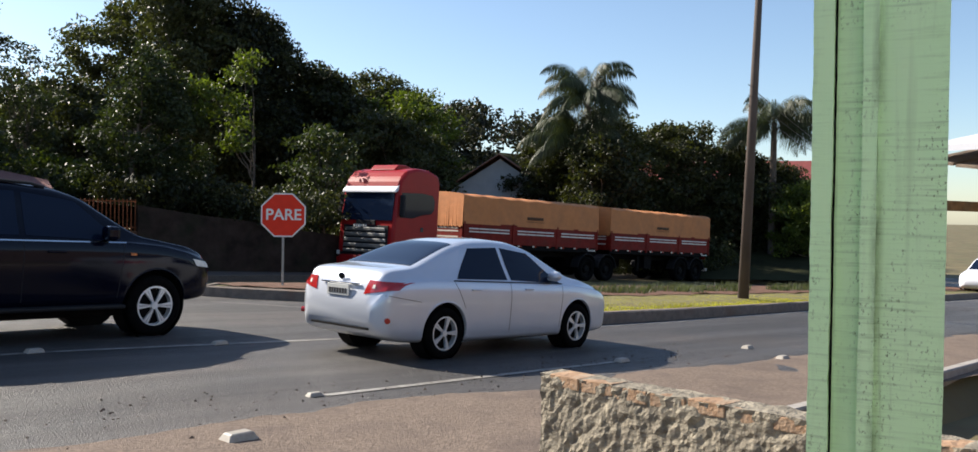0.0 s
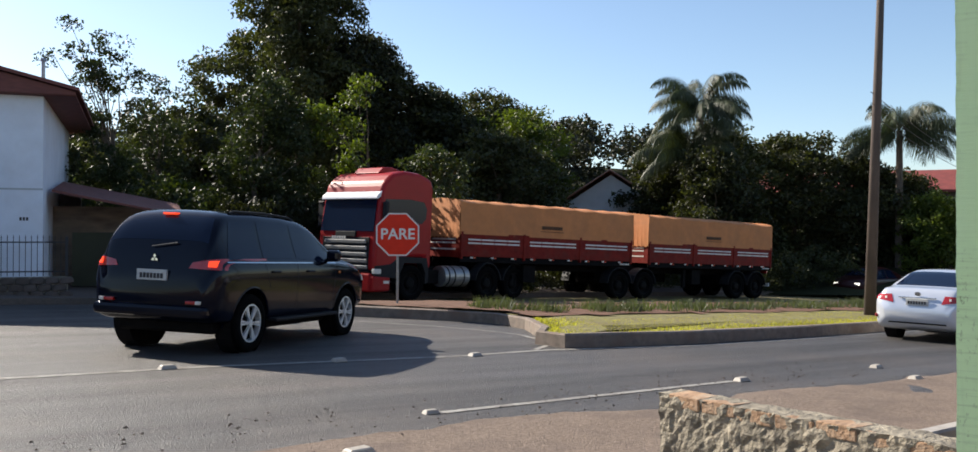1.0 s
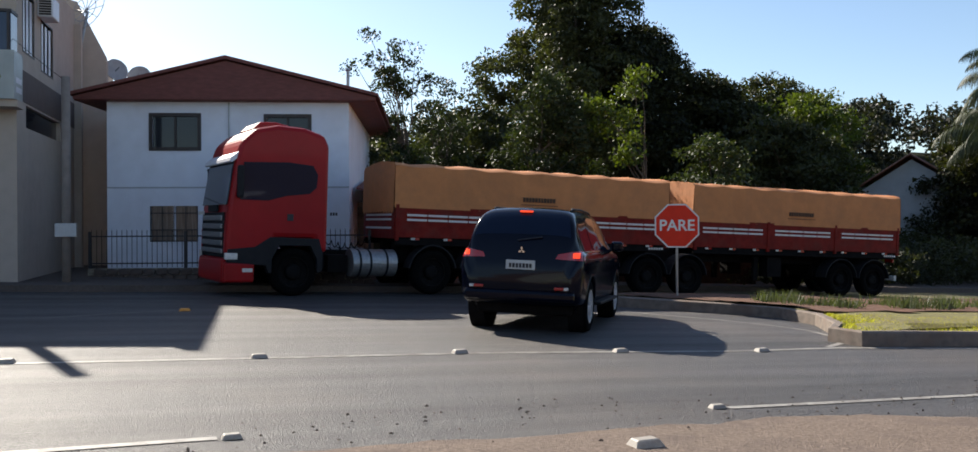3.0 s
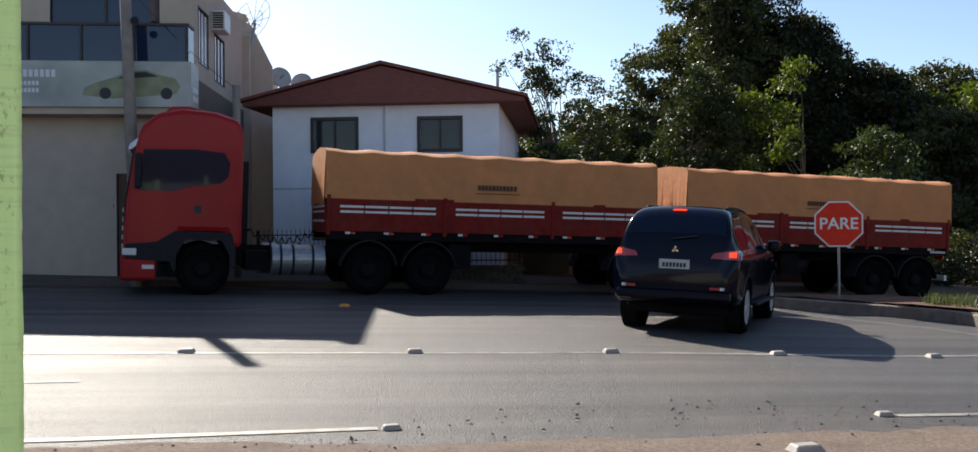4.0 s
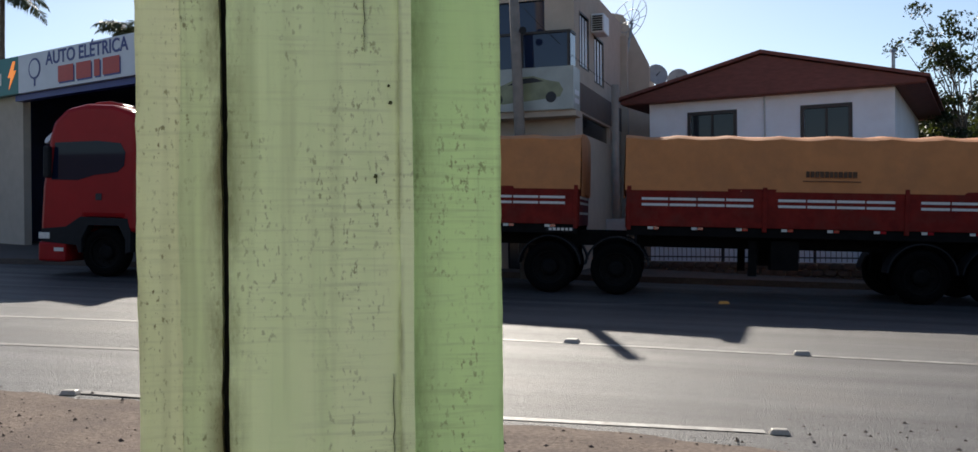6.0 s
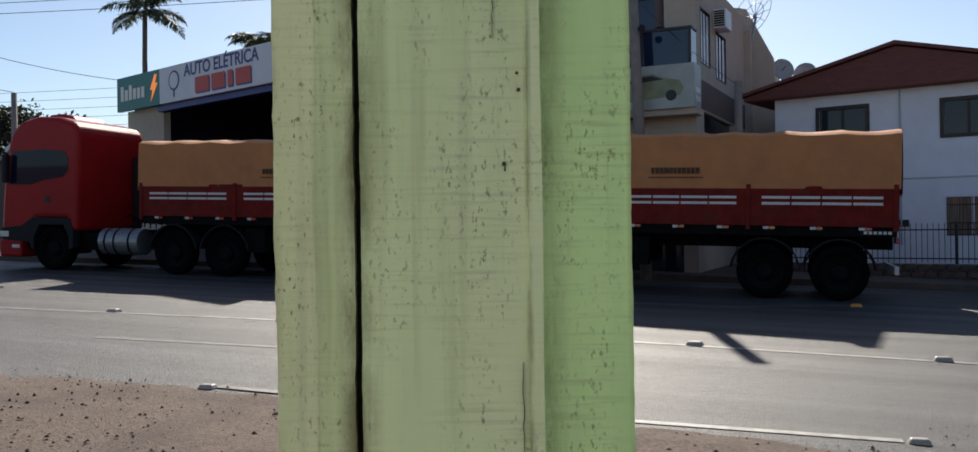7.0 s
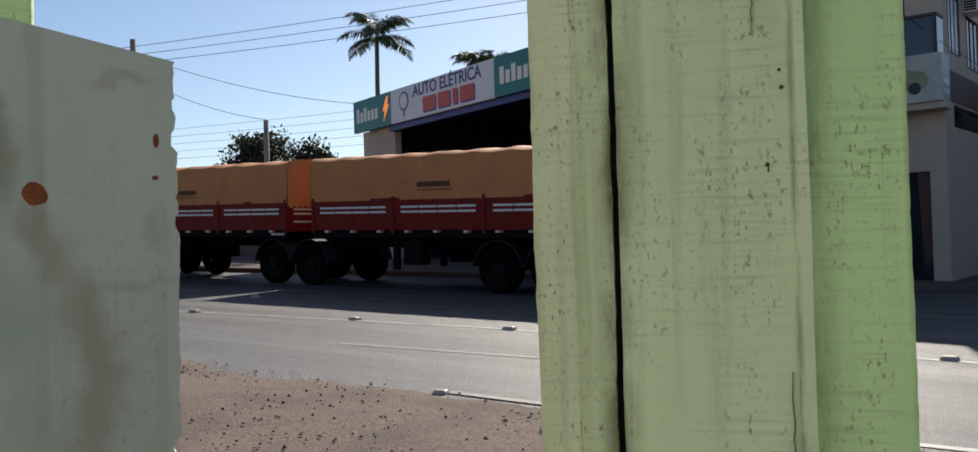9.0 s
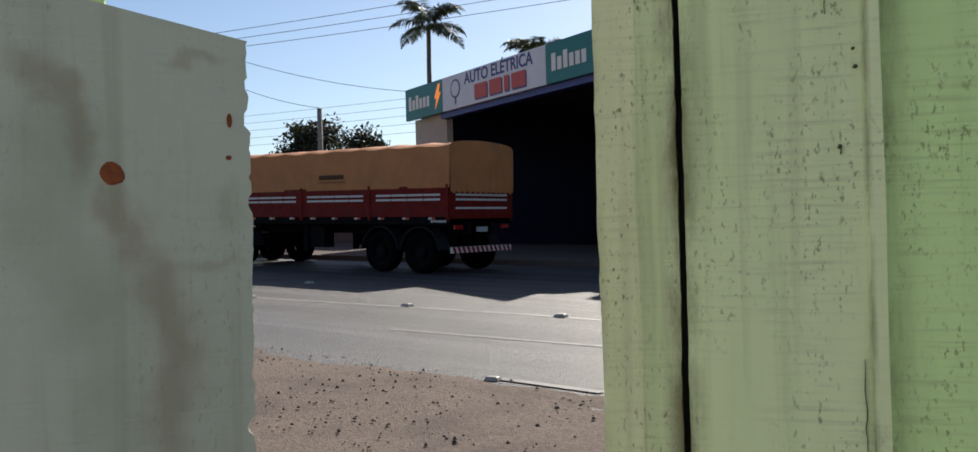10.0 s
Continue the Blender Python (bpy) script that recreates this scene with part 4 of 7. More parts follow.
                z = (low[0][1] + (low[1][1] - low[0][1]) * f) * (1 - g) + (high[0][1] + (high[1][1] - high[0][1]) * f) * g
                col.append(bm.verts.new((x, sd * (self.side(x, z) + lift), z)))
            cols.append(col)
        for a, b in zip(cols, cols[1:]):
            for j in range(nz):
                bm.faces.new((a[j], b[j], b[j + 1], a[j + 1]) if sd < 0 else (a[j], a[j + 1], b[j + 1], b[j]))
        return bm

    def rear(self, y, z):
        """How far forward the tail's skin lies at half width y and height z."""
        lo, hi = self.x0, self.x0 + 1.2
        for k in range(14):
            mid = (lo + hi) / 2
            q = self.half(mid)
            if self.side(mid, z) >= y and z < q[-1, 1] and z > q[0, 1]:
                hi = mid
            else:
                lo = mid
        return hi

    def rear_patch(self, low, high, sd, lift=0.008, ny=14, nz=6):
        """A piece of the tail's skin wrapping round its corner; low and high: edges as ((y, z), (y, z))."""
        bm = B()
        cols = []
        for i in range(ny + 1):
            f = i / ny
            col = []
            for j in range(nz + 1):
                g = j / nz
                y, z = ((low[0][k] + (low[1][k] - low[0][k]) * f) * (1 - g) + (high[0][k] + (high[1][k] - high[0][k]) * f) * g for k in (0, 1))
                col.append(bm.verts.new((self.rear(y, z) - lift, sd * (y + lift * 0.6), z)))
            cols.append(col)
        for a, b in zip(cols, cols[1:]):
            for j in range(nz):
                bm.faces.new((a[j], b[j], b[j + 1], a[j + 1]) if sd < 0 else (a[j], a[j + 1], b[j + 1], b[j]))
        return bm

    def top_patch(self, x0, x1, w0, w1, lift=0.006):
        bm = B()
        cols = []
        for i in range(15):
            f = i / 14
            x, w = x0 + (x1 - x0) * f, w0 + (w1 - w0) * f
            cols.append([bm.verts.new((x, w * u, self.top(x, w * u) + lift)) for u in np.linspace(-1, 1, 21)])
        for a, b in zip(cols, cols[1:]):
            for k in range(20):
                bm.faces.new((a[k], b[k], b[k + 1], a[k + 1]))
        bmesh.ops.recalc_face_normals(bm, faces=list(bm.faces))
        if sum(f.normal.z for f in bm.faces) < 0:
            bmesh.ops.reverse_faces(bm, faces=list(bm.faces))
        return bm


def car(name, label, rows, paint, axle, wheel_r, style, windows, rear_glass, front_glass, doors=()):
    """A car whose skin has its wheel openings cut out; windows: (x low rear, x low front, x high front, x high rear)."""
    c = thing(name, label, "car")
    sk = Shell(rows)
    raw = part("raw_body", sk.mesh(), paint)
    bm = B()
    for ax in (-axle, axle):
        for sd in (-1, 1):
            w = sk.side(ax, wheel_r * 1.5)
            tube(bm, (ax, sd * (w - 0.27), wheel_r * 1.04), (ax, sd * (w + 0.2), wheel_r * 1.04), wheel_r * 1.15, wheel_r * 1.15, 48)
    bmesh.ops.recalc_face_normals(bm, faces=list(bm.faces))
    cutter = part("cutter", bm, "chassis")
    cut = raw.modifiers.new("cut", "BOOLEAN")
    cut.operation, cut.object, cut.solver = "DIFFERENCE", cutter, "EXACT"
    me = bpy.data.meshes.new_from_object(raw.evaluated_get(bpy.context.evaluated_depsgraph_get()))
    bpy.data.objects.remove(raw)
    bpy.data.objects.remove(cutter)
    me.name = "body"
    me.materials.clear()
    me.materials.append(M[paint])
    for p in me.polygons:
        p.use_smooth, p.material_index = True, 0
    me.set_sharp_from_angle(angle=radians(38))
    body = new("body", me)
    body.parent = c
    for sd in (-1, 1):
        for x0, x1, x2, x3 in windows:
            def edge(x, f):
                zb, zt = sk.belt(x)
                return x, zb + (zt - zb) * f
            part("side_window", sk.side_patch((edge(x0, 0.07), edge(x1, 0.07)), (edge(x3, 0.80), edge(x2, 0.80)), sd), "car_glass", c, smooth=True)
        for x0, z0, x1, z1 in doors:
            part("door_gap", sk.side_patch(((x0 - 0.004, z0), (x0 + 0.004, z0)), ((x1 - 0.004, z1), (x1 + 0.004, z1)), sd, 0.0015, 1, 16), "dark_plastic", c, smooth=True)
    part("rear_window", sk.top_patch(*rear_glass), "car_glass", c, smooth=True)
    part("windscreen", sk.top_patch(*front_glass), "car_glass", c, smooth=True)
    wheels = []
    for ax in (-axle, axle):
        for sd in (-1, 1):
            w = sk.side(ax, wheel_r * 1.5)
            bm = B()
            tube(bm, (ax, sd * (w - 0.268), wheel_r * 1.04), (ax, sd * (w - 0.035), wheel_r * 1.04), wheel_r * 1.146, wheel_r * 1.146, 40, False)
            f = bm.faces.new([v for v in bm.verts if abs(abs(v.co.y) - (w - 0.268)) < 1e-4])
            part("wheel_well", bm, "chassis", c)
            bm = B()
            rr = []
            for q, dy in ((1.148, -0.03), (1.15, 0.004), (1.20, 0.008), (1.235, -0.004)):
                ring = []
                for k in range(33):
                    a = -0.12 + (math.pi + 0.24) * k / 32
                    x, z = ax + wheel_r * q * math.cos(a), wheel_r * 1.04 + wheel_r * q * math.sin(a)
                    ring.append(bm.verts.new((x, sd * (sk.side(x, max(z, 0.3)) + dy), z)))
                rr.append(ring)
            for a, b in zip(rr, rr[1:]):
                for k in range(32):
                    bm.faces.new((a[k], a[k + 1], b[k + 1], b[k]))
            bmesh.ops.recalc_face_normals(bm, faces=list(bm.faces))
            part("wheel_arch", bm, paint, c, smooth=True)
            wheels.append(wheel(c, ax, sd * (w - 0.10), wheel_r, 0.205, sd, style))
    return c, wheels, sk


def bars(parent, name, x, y, z, width, height, n, mat, along="y"):
    """Unreadable characters as a row of plain bars."""
    bm = B()
    step = width / n
    for k in range(n):
        a = -width / 2 + step * k + step * 0.12
        if along == "y":
            box(bm, x - 0.004, x, y + a, y + a + step * 0.72, z - height / 2, z + height / 2)
        else:
            box(bm, x + a, x + a + step * 0.72, y - 0.004, y, z - height / 2, z + height / 2)
    return part(name, bm, mat, parent)


# silver saloon
SALOON = [(-2.285, 0.46, 0.62, 0.66, 0.62, 0.5), (-2.27, 0.38, 0.74, 0.84, 0.74, 0.6), (-2.22, 0.31, 0.84, 1.0, 0.81, 0.66), (-2.12, 0.26, 0.90, 1.075, 0.85, 0.69), (-1.95, 0.22, 0.935, 1.095, 0.87, 0.70), (-1.72, 0.2, 0.95, 1.115, 0.878, 0.70), (-1.4, 0.19, 0.95, 1.25, 0.882, 0.66), (-1.05, 0.18, 0.945, 1.39, 0.885, 0.61), (-0.7, 0.18, 0.935, 1.47, 0.885, 0.585), (-0.25, 0.18, 0.925, 1.495, 0.885, 0.58),
          (0.15, 0.18, 0.915, 1.475, 0.885, 0.58), (0.5, 0.18, 0.905, 1.39, 0.885, 0.60), (0.9, 0.18, 0.895, 1.18, 0.882, 0.66), (1.2, 0.18, 0.885, 1.02, 0.878, 0.71), (1.5, 0.19, 0.865, 0.965, 0.87, 0.73), (1.88, 0.2, 0.80, 0.87, 0.84, 0.69), (2.1, 0.22, 0.71, 0.77, 0.78, 0.62), (2.2, 0.28, 0.62, 0.67, 0.66, 0.5), (2.25, 0.38, 0.54, 0.57, 0.5, 0.4)]
SALOON_WINDOWS = [(-1.10, -0.17, -0.20, -0.74), (-0.10, 0.93, 0.40, -0.13)]
SALOON_DOORS = [(-0.135, 0.30, -0.135, 0.93), (0.90, 0.32, 0.95, 0.88), (-0.98, 0.62, -1.16, 0.94)]
saloon, SALOON_WHEELS, SK = car("silver_saloon", "silver four-door saloon car driving along the road", SALOON, "silver", 1.3, 0.315, "five",
                                SALOON_WINDOWS, (-1.70, -0.92, 0.60, 0.50), (0.42, 1.16, 0.50, 0.62), SALOON_DOORS)
for side in (-1, 1):
    tl = part("tail_light", SK.rear_patch(((0.45, 0.775), (0.848, 0.84)), ((0.50, 0.945), (0.846, 0.93)), side), "tail_red", saloon, "red tail light", smooth=True)
    part("lens", SK.rear_patch(((0.585, 0.85), (0.625, 0.85)), ((0.585, 0.895), (0.625, 0.895)), side, 0.012, 6, 6), "reflector", tl, "pale lens", smooth=True)
    y = SK.side(0.72, 0.99)
    bm = B()
    bmesh.ops.create_uvsphere(bm, u_segments=16, v_segments=10, radius=1)
    for v in bm.verts:
        v.co = Vector((0.72 + v.co.x * 0.075, side * (y + 0.12) + v.co.y * 0.11, 1.02 + v.co.z * 0.07))
    box(bm, 0.69, 0.76, side * (y + 0.05) - 0.06, side * (y + 0.05) + 0.06, 0.955, 0.985, 0.008)
    part("mirror", bm, "silver", saloon, smooth=True)
    for hx in (-0.80, 0.22):
        y = SK.side(hx, 0.845)
        bm = B()
        box(bm, hx - 0.085, hx + 0.085, side * (y + 0.012) - 0.013, side * (y + 0.012) + 0.013, 0.832, 0.856, 0.009)
        part("door_handle", bm, "silver", saloon)
    y = SK.side(-2.12, 0.49)
    bm = B()
    tube(bm, (-2.15, side * (y - 0.08), 0.49), (-2.20, side * (y + 0.005), 0.49), 0.034, 0.034, 14)
    part("reflector_lamp", bm, "tail_red", saloon)
    part("sill", SK.side_patch(((-0.9, 0.19), (0.9, 0.19)), ((-0.9, 0.25), (0.9, 0.25)), side, 0.012, 10, 2), "silver", saloon, smooth=True)
    part("window_trim", SK.side_patch(((-1.18, 0.948), (0.98, 0.905)), ((-1.17, 0.962), (0.97, 0.920)), side, 0.006, 24, 1), "dark_plastic", saloon, smooth=True)
    part("bumper_seam", SK.side_patch(((-2.2, 0.775), (-1.72, 0.70)), ((-2.2, 0.781), (-1.72, 0.706)), side, 0.002, 14, 1), "dark_plastic", saloon, smooth=True)
bm = B()
box(bm, -2.292, -2.272, -0.21, 0.21, 0.735, 0.865, 0.004)
pl = part("number_plate", bm, "plate", saloon)
bars(pl, "plate_characters", -2.293, 0, 0.79, 0.36, 0.06, 7, "iron")
bm = B()
box(bm, -2.272, -2.24, -0.36, 0.36, 0.875, 0.9, 0.008)
part("boot_trim", bm, "chrome", saloon)
bm = B()
r = bmesh.ops.create_cone(bm, segments=20, radius1=0.06, radius2=0.06, depth=0.012, cap_ends=True, matrix=pose(-2.236, 0, 0.965, 0, 80, 0) @ Matrix.Diagonal((0.7, 1, 1, 1)))
part("badge", bm, "chrome", saloon)
bm = B()
box(bm, -2.262, -2.2, -0.55, 0.55, 0.36, 0.385, 0.006)
part("bumper_slot", bm, "chassis", saloon)

# black off-roader
OFFROADER = [(-2.25, 0.56, 0.80, 0.92, 0.74, 0.6), (-2.235, 0.48, 0.96, 1.12, 0.83, 0.70), (-2.19, 0.43, 1.06, 1.26, 0.875, 0.74), (-2.10, 0.40, 1.11, 1.46, 0.895, 0.735), (-2.0, 0.38, 1.125, 1.62, 0.903, 0.72), (-1.88, 0.37, 1.135, 1.735, 0.908, 0.69), (-1.7, 0.36, 1.14, 1.785, 0.91, 0.67), (-1.0, 0.36, 1.15, 1.81, 0.91, 0.665), (-0.3, 0.36, 1.15, 1.805, 0.91, 0.66), (0.2, 0.36, 1.15, 1.765, 0.91, 0.66),
             (0.5, 0.36, 1.145, 1.68, 0.91, 0.67), (0.85, 0.36, 1.14, 1.45, 0.908, 0.71), (1.2, 0.37, 1.125, 1.23, 0.90, 0.76), (1.5, 0.38, 1.10, 1.175, 0.895, 0.78), (1.9, 0.4, 1.02, 1.11, 0.87, 0.76), (2.15, 0.43, 0.93, 1.02, 0.82, 0.70), (2.3, 0.5, 0.83, 0.92, 0.70, 0.56), (2.37, 0.6, 0.75, 0.8, 0.52, 0.4)]
OFF_WINDOWS = [(-1.92, -1.17, -1.15, -1.74), (-1.10, -0.28, -0.28, -1.08), (-0.21, 0.92, 0.40, -0.21)]
OFF_DOORS = [(-0.245, 0.46, -0.245, 1.15), (0.88, 0.48, 0.95, 1.13), (-0.98, 0.80, -1.13, 1.15)]
jeep, JEEP_WHEELS, SJ = car("black_off_roader", "black five-door off-road car turning with red tail lights lit", OFFROADER, "black_paint", 1.4, 0.37, "six",
                            OFF_WINDOWS, (-2.125, -1.90, 0.70, 0.62), (0.45, 1.17, 0.57, 0.68), OFF_DOORS)
for side in (-1, 1):
    tl = part("tail_light", SJ.rear_patch(((0.50, 1.06), (0.892, 1.045)), ((0.54, 1.13), (0.862, 1.19)), side), "tail_red", jeep, "red tail light", smooth=True)
    part("lit_lamp", SJ.rear_patch(((0.74, 1.08), (0.835, 1.08)), ((0.74, 1.15), (0.825, 1.16)), side, 0.013, 8, 6), "tail_lit", tl, "brightly lit brake lamp", smooth=True)
    y = SJ.side(0.72, 1.2)
    bm = B()
    box(bm, 0.64, 0.79, side * (y + 0.14) - 0.1, side * (y + 0.14) + 0.1, 1.16, 1.33, 0.045)
    box(bm, 0.69, 0.75, side * (y + 0.02) - 0.06, side * (y + 0.02) + 0.06, 1.16, 1.2, 0.01)
    part("mirror", bm, "black_paint", jeep)
    for hx in (-0.85, 0.12):
        y = SJ.side(hx, 1.02)
        bm = B()
        box(bm, hx - 0.1, hx + 0.1, side * (y + 0.014) - 0.015, side * (y + 0.014) + 0.015, 1.005, 1.035, 0.01)
        part("door_handle", bm, "black_paint", jeep)
    bm = B()
    box(bm, -0.9, 0.95, side * 0.90 - 0.07, side * 0.90 + 0.07, 0.36, 0.41, 0.02)
    part("running_board", bm, "dark_plastic", jeep)
    bm = B()
    box(bm, -2.285, -2.2, side * 0.58 - 0.07, side * 0.58 + 0.07, 0.63, 0.67, 0.01)
    fl = part("fog_reflector", bm, "tail_red", jeep)
    bm = B()
    box(bm, -2.29, -2.2, side * 0.68 - 0.03, side * 0.68 + 0.03, 0.63, 0.67, 0.008)
    part("fog_lamp", bm, "reflector", jeep)
    bm = B()
    for x0, x1 in ((-1.55, -1.45), (-1.45, -0.75), (-0.75, -0.05), (-0.05, 0.1)):
        za, zb = (SJ.top(x, 0.58) + (0.004 if x in (-1.55, 0.1) else 0.028) for x in (x0, x1))
        tube(bm, (x0, side * 0.58, za), (x1, side * 0.58, zb), 0.018, 0.018, 8)
    part("roof_rail", bm, "dark_plastic", jeep)
    part("headlight", SJ.side_patch(((1.98, 0.86), (2.24, 0.83)), ((1.92, 0.95), (2.22, 0.90)), side, 0.008), "reflector", jeep, "clear headlight", smooth=True)
    part("side_repeater", SJ.side_patch(((1.02, 0.985), (1.10, 0.985)), ((1.02, 1.015), (1.10, 1.015)), side, 0.01, 2, 2), "amber", jeep, "small amber side lamp")
    part("window_trim", SJ.side_patch(((-1.96, 1.135), (0.98, 1.13)), ((-1.96, 1.15), (0.98, 1.145)), side, 0.006, 24, 1), "chrome", jeep, smooth=True)
bm = B()
box(bm, -2.275, -2.245, -0.23, 0.19, 0.90, 1.03, 0.004)
pl = part("number_plate", bm, "plate", jeep)
bars(pl, "plate_characters", -2.276, -0.02, 0.955, 0.34, 0.06, 7, "iron")
bm = B()
box(bm, -2.30, -2.0, -0.80, 0.80, 0.46, 0.61, 0.05)
part("rear_bumper", bm, "black_paint", jeep)
bm = B()
box(bm, -1.95, -1.86, -0.09, 0.09, 1.71, 1.735, 0.004)
part("high_brake_light", bm, "tail_lit", jeep, "lit red brake light")
for a in (90, 210, 330):
    bm = B()
    d = Vector((0, math.cos(math.radians(a)), math.sin(math.radians(a))))
    c0 = Vector((-2.222, -0.02, 1.165))
    e = Vector((0, -d.z, d.y))
    panel(bm, [c0, c0 + d * 0.03 + e * 0.018, c0 + d * 0.055, c0 + d * 0.03 - e * 0.018], 0.006, (-1, 0, 0))
    part("badge", bm, "chrome", jeep)
bm = B()
tube(bm, (-2.165, -0.3, 1.36), (-2.19, 0.05, 1.31), 0.012, 0.008, 6)
part("rear_wiper", bm, "iron", jeep)
bm = B()
box(bm, -1.95, 1.6, -0.7, 0.7, 0.25, 0.5, 0.05)
part("underbody", bm, "chassis", jeep)

# ---- lorry ----
TR = thing("lorry_tractor", "red cab-over lorry tractor with tall roof and dark windows", "lorry")
# the cab faces +x; the front axle is at the origin
bm = B()
prism(bm, [(-0.85, 0.95), (-0.85, 3.02), (-0.72, 3.22), (-0.2, 3.34), (0.5, 3.36), (1.05, 3.26), (1.38, 3.02), (1.50, 2.72), (1.50, 2.66), (1.66, 1.78), (1.70, 1.15), (1.70, 0.85), (0.62, 0.85), (0.5, 1.22), (-0.5, 1.22), (-0.62, 0.95)], "y", -1.22, 1.22, 0.1)
part("cab", bm, "truck_red", TR, smooth=False)
bm = B()
prism(bm, [(-0.1, 3.33), (0.0, 3.42), (0.35, 3.47), (0.75, 3.45), (0.95, 3.3), (0.6, 3.3)], "y", -0.55, 0.55, 0.03)
part("roof_hatch", bm, "truck_red", TR)
# visor's white stands in for sunlight on the top of the cab
bm = B()
prism(bm, [(1.34, 2.88), (1.62, 2.70), (1.65, 2.62), (1.60, 2.60), (1.40, 2.72)], "y", -1.18, 1.18, 0.015)
part("sun_visor", bm, "board_white", TR, "sun visor above the windscreen, coloured pale for the sunlit cab top")
bm = B()
panel(bm, [(1.525, -1.08, 2.62), (1.525, 1.08, 2.62), (1.672, 1.12, 1.82), (1.672, -1.12, 1.82)], 0.02, (1, 0, 0.16))
part("windscreen", bm, "car_glass", TR)
for side in (-1, 1):
    y = side * 1.222
    bm = B()
    panel(bm, [(1.40, y, 1.92), (1.32, y, 2.62), (0.2, y, 2.66), (-0.42, y, 2.62), (-0.55, y, 2.45), (-0.52, y, 2.20), (-0.35, y, 2.08), (0.25, y, 2.02), (0.7, y, 1.92)], 0.008, (0, side, 0))
    part("side_window", bm, "car_glass", TR)
    bm = B()
    box(bm, 0.06, 0.22, side * 1.22, side * 1.235, 1.55, 1.68, 0.005)
    part("door_handle", bm, "iron", TR)
    bm = B()
    box(bm, 1.35, 1.50, side * 1.26, side * 1.42, 1.95, 2.55, 0.04)
    part("wing_mirror", bm, "dark_plastic", TR)
    bm = B()
    prism(bm, [(-0.72, 0.55), (-0.72, 0.95), (-0.62, 1.22), (0.62, 1.24), (1.0, 1.05), (1.66, 1.0), (1.66, 0.72), (0.72, 0.66), (0.66, 0.5), (0.58, 0.5), (0.58, 0.80), (0.4, 1.08), (-0.4, 1.08), (-0.58, 0.80), (-0.58, 0.5)], "y", side * 1.0, side * 1.235, 0.008)
    part("wing", bm, "dark_plastic", TR, "dark grey plastic wheel arch and step")
    bm = B()
    box(bm, 1.0, 1.74, side * 0.90 - 0.335, side * 0.90 + 0.335, 0.30, 0.72, 0.05)
    part("bumper_end", bm, "truck_red", TR)
    bm = B()
    box(bm, 1.42, 1.72, side * 1.20 - 0.06, side * 1.20 + 0.05, 0.78, 0.92, 0.02)
    part("headlight", bm, "reflector", TR)
    bm = B()
    box(bm, 1.05, 1.3, side * 1.236, side * 1.245, 0.52, 0.60, 0.003)
    part("fog_lamp", bm, "reflector", TR)
    bm = B()
    tube(bm, (-1.35, side * 0.95, 0.72), (-2.42, side * 0.95, 0.72), 0.31, 0.31, 28)
    tank = part("fuel_tank", bm, "steel", TR, "dull aluminium fuel tank", smooth=False)
    for q in (-1.5, -1.75, -2.15):
        bm = B()
        tube(bm, (q, side * 0.95, 0.72), (q - 0.05, side * 0.95, 0.72), 0.318, 0.318, 28)
        part("strap", bm, "dark_plastic", tank)
    for ax in (-3.35, -4.68):
        bm = B()
        seg = 14
        ra, rb2 = [], []
        for k in range(seg + 1):
            a = 0.15 + (math.pi - 0.3) * k / seg
            for dy, dst in ((0.88, ra), (1.22, rb2)):
                dst.append(bm.verts.new((ax + 0.60 * math.cos(a), side * dy, 0.52 + 0.60 * math.sin(a))))
        for k in range(seg):
            bm.faces.new((ra[k], ra[k + 1], rb2[k + 1], rb2[k]))
        o = part("mudguard", bm, "dark_plastic", TR)
        sm = o.modifiers.new("thick", "SOLIDIFY")
        sm.thickness = 0.03
for k in range(5):
    bm = B()
    z = 0.90 + 0.155 * k
    box(bm, 1.66, 1.75, -0.95 + 0.02 * k, 0.95 - 0.02 * k, z, z + 0.10, 0.02)
    part("grille_slat", bm, "steel", TR)
bm = B()
box(bm, 1.62, 1.71, -0.98, 0.98, 0.82, 1.68, 0.01)
part("grille", bm, "dark_plastic", TR)
bm = B()
box(bm, 1.68, 1.73, -0.42, 0.42, 1.69, 1.82, 0.01)
gb = part("name_strip", bm, "dark_plastic", TR)
bars(gb, "name_characters", 1.736, 0, 1.755, 0.6, 0.08, 6, "reflector")
bm = B()
box(bm, 1.2, 1.76, -1.1, 1.1, 0.28, 0.80, 0.06)
part("bumper", bm, "truck_red", TR)
bm = B()
for y in (-0.42, 0.42):
    box(bm, -5.3, 1.2, y - 0.06, y + 0.06, 0.72, 0.98)
box(bm, -0.9, 0.9, -0.9, 0.9, 0.6, 0.95)
box(bm, -4.6, -3.2, -0.6, 0.6, 0.98, 1.12, 0.02)
box(bm, -1.3, -0.95, -1.0, 1.0, 0.5, 0.9, 0.02)
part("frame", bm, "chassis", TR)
bm = B()
tube(bm, (-0.95, -0.75, 0.9), (-0.95, -0.75, 2.6), 0.06, 0.06, 10)
part("air_intake", bm, "dark_plastic", TR)
bm = B()
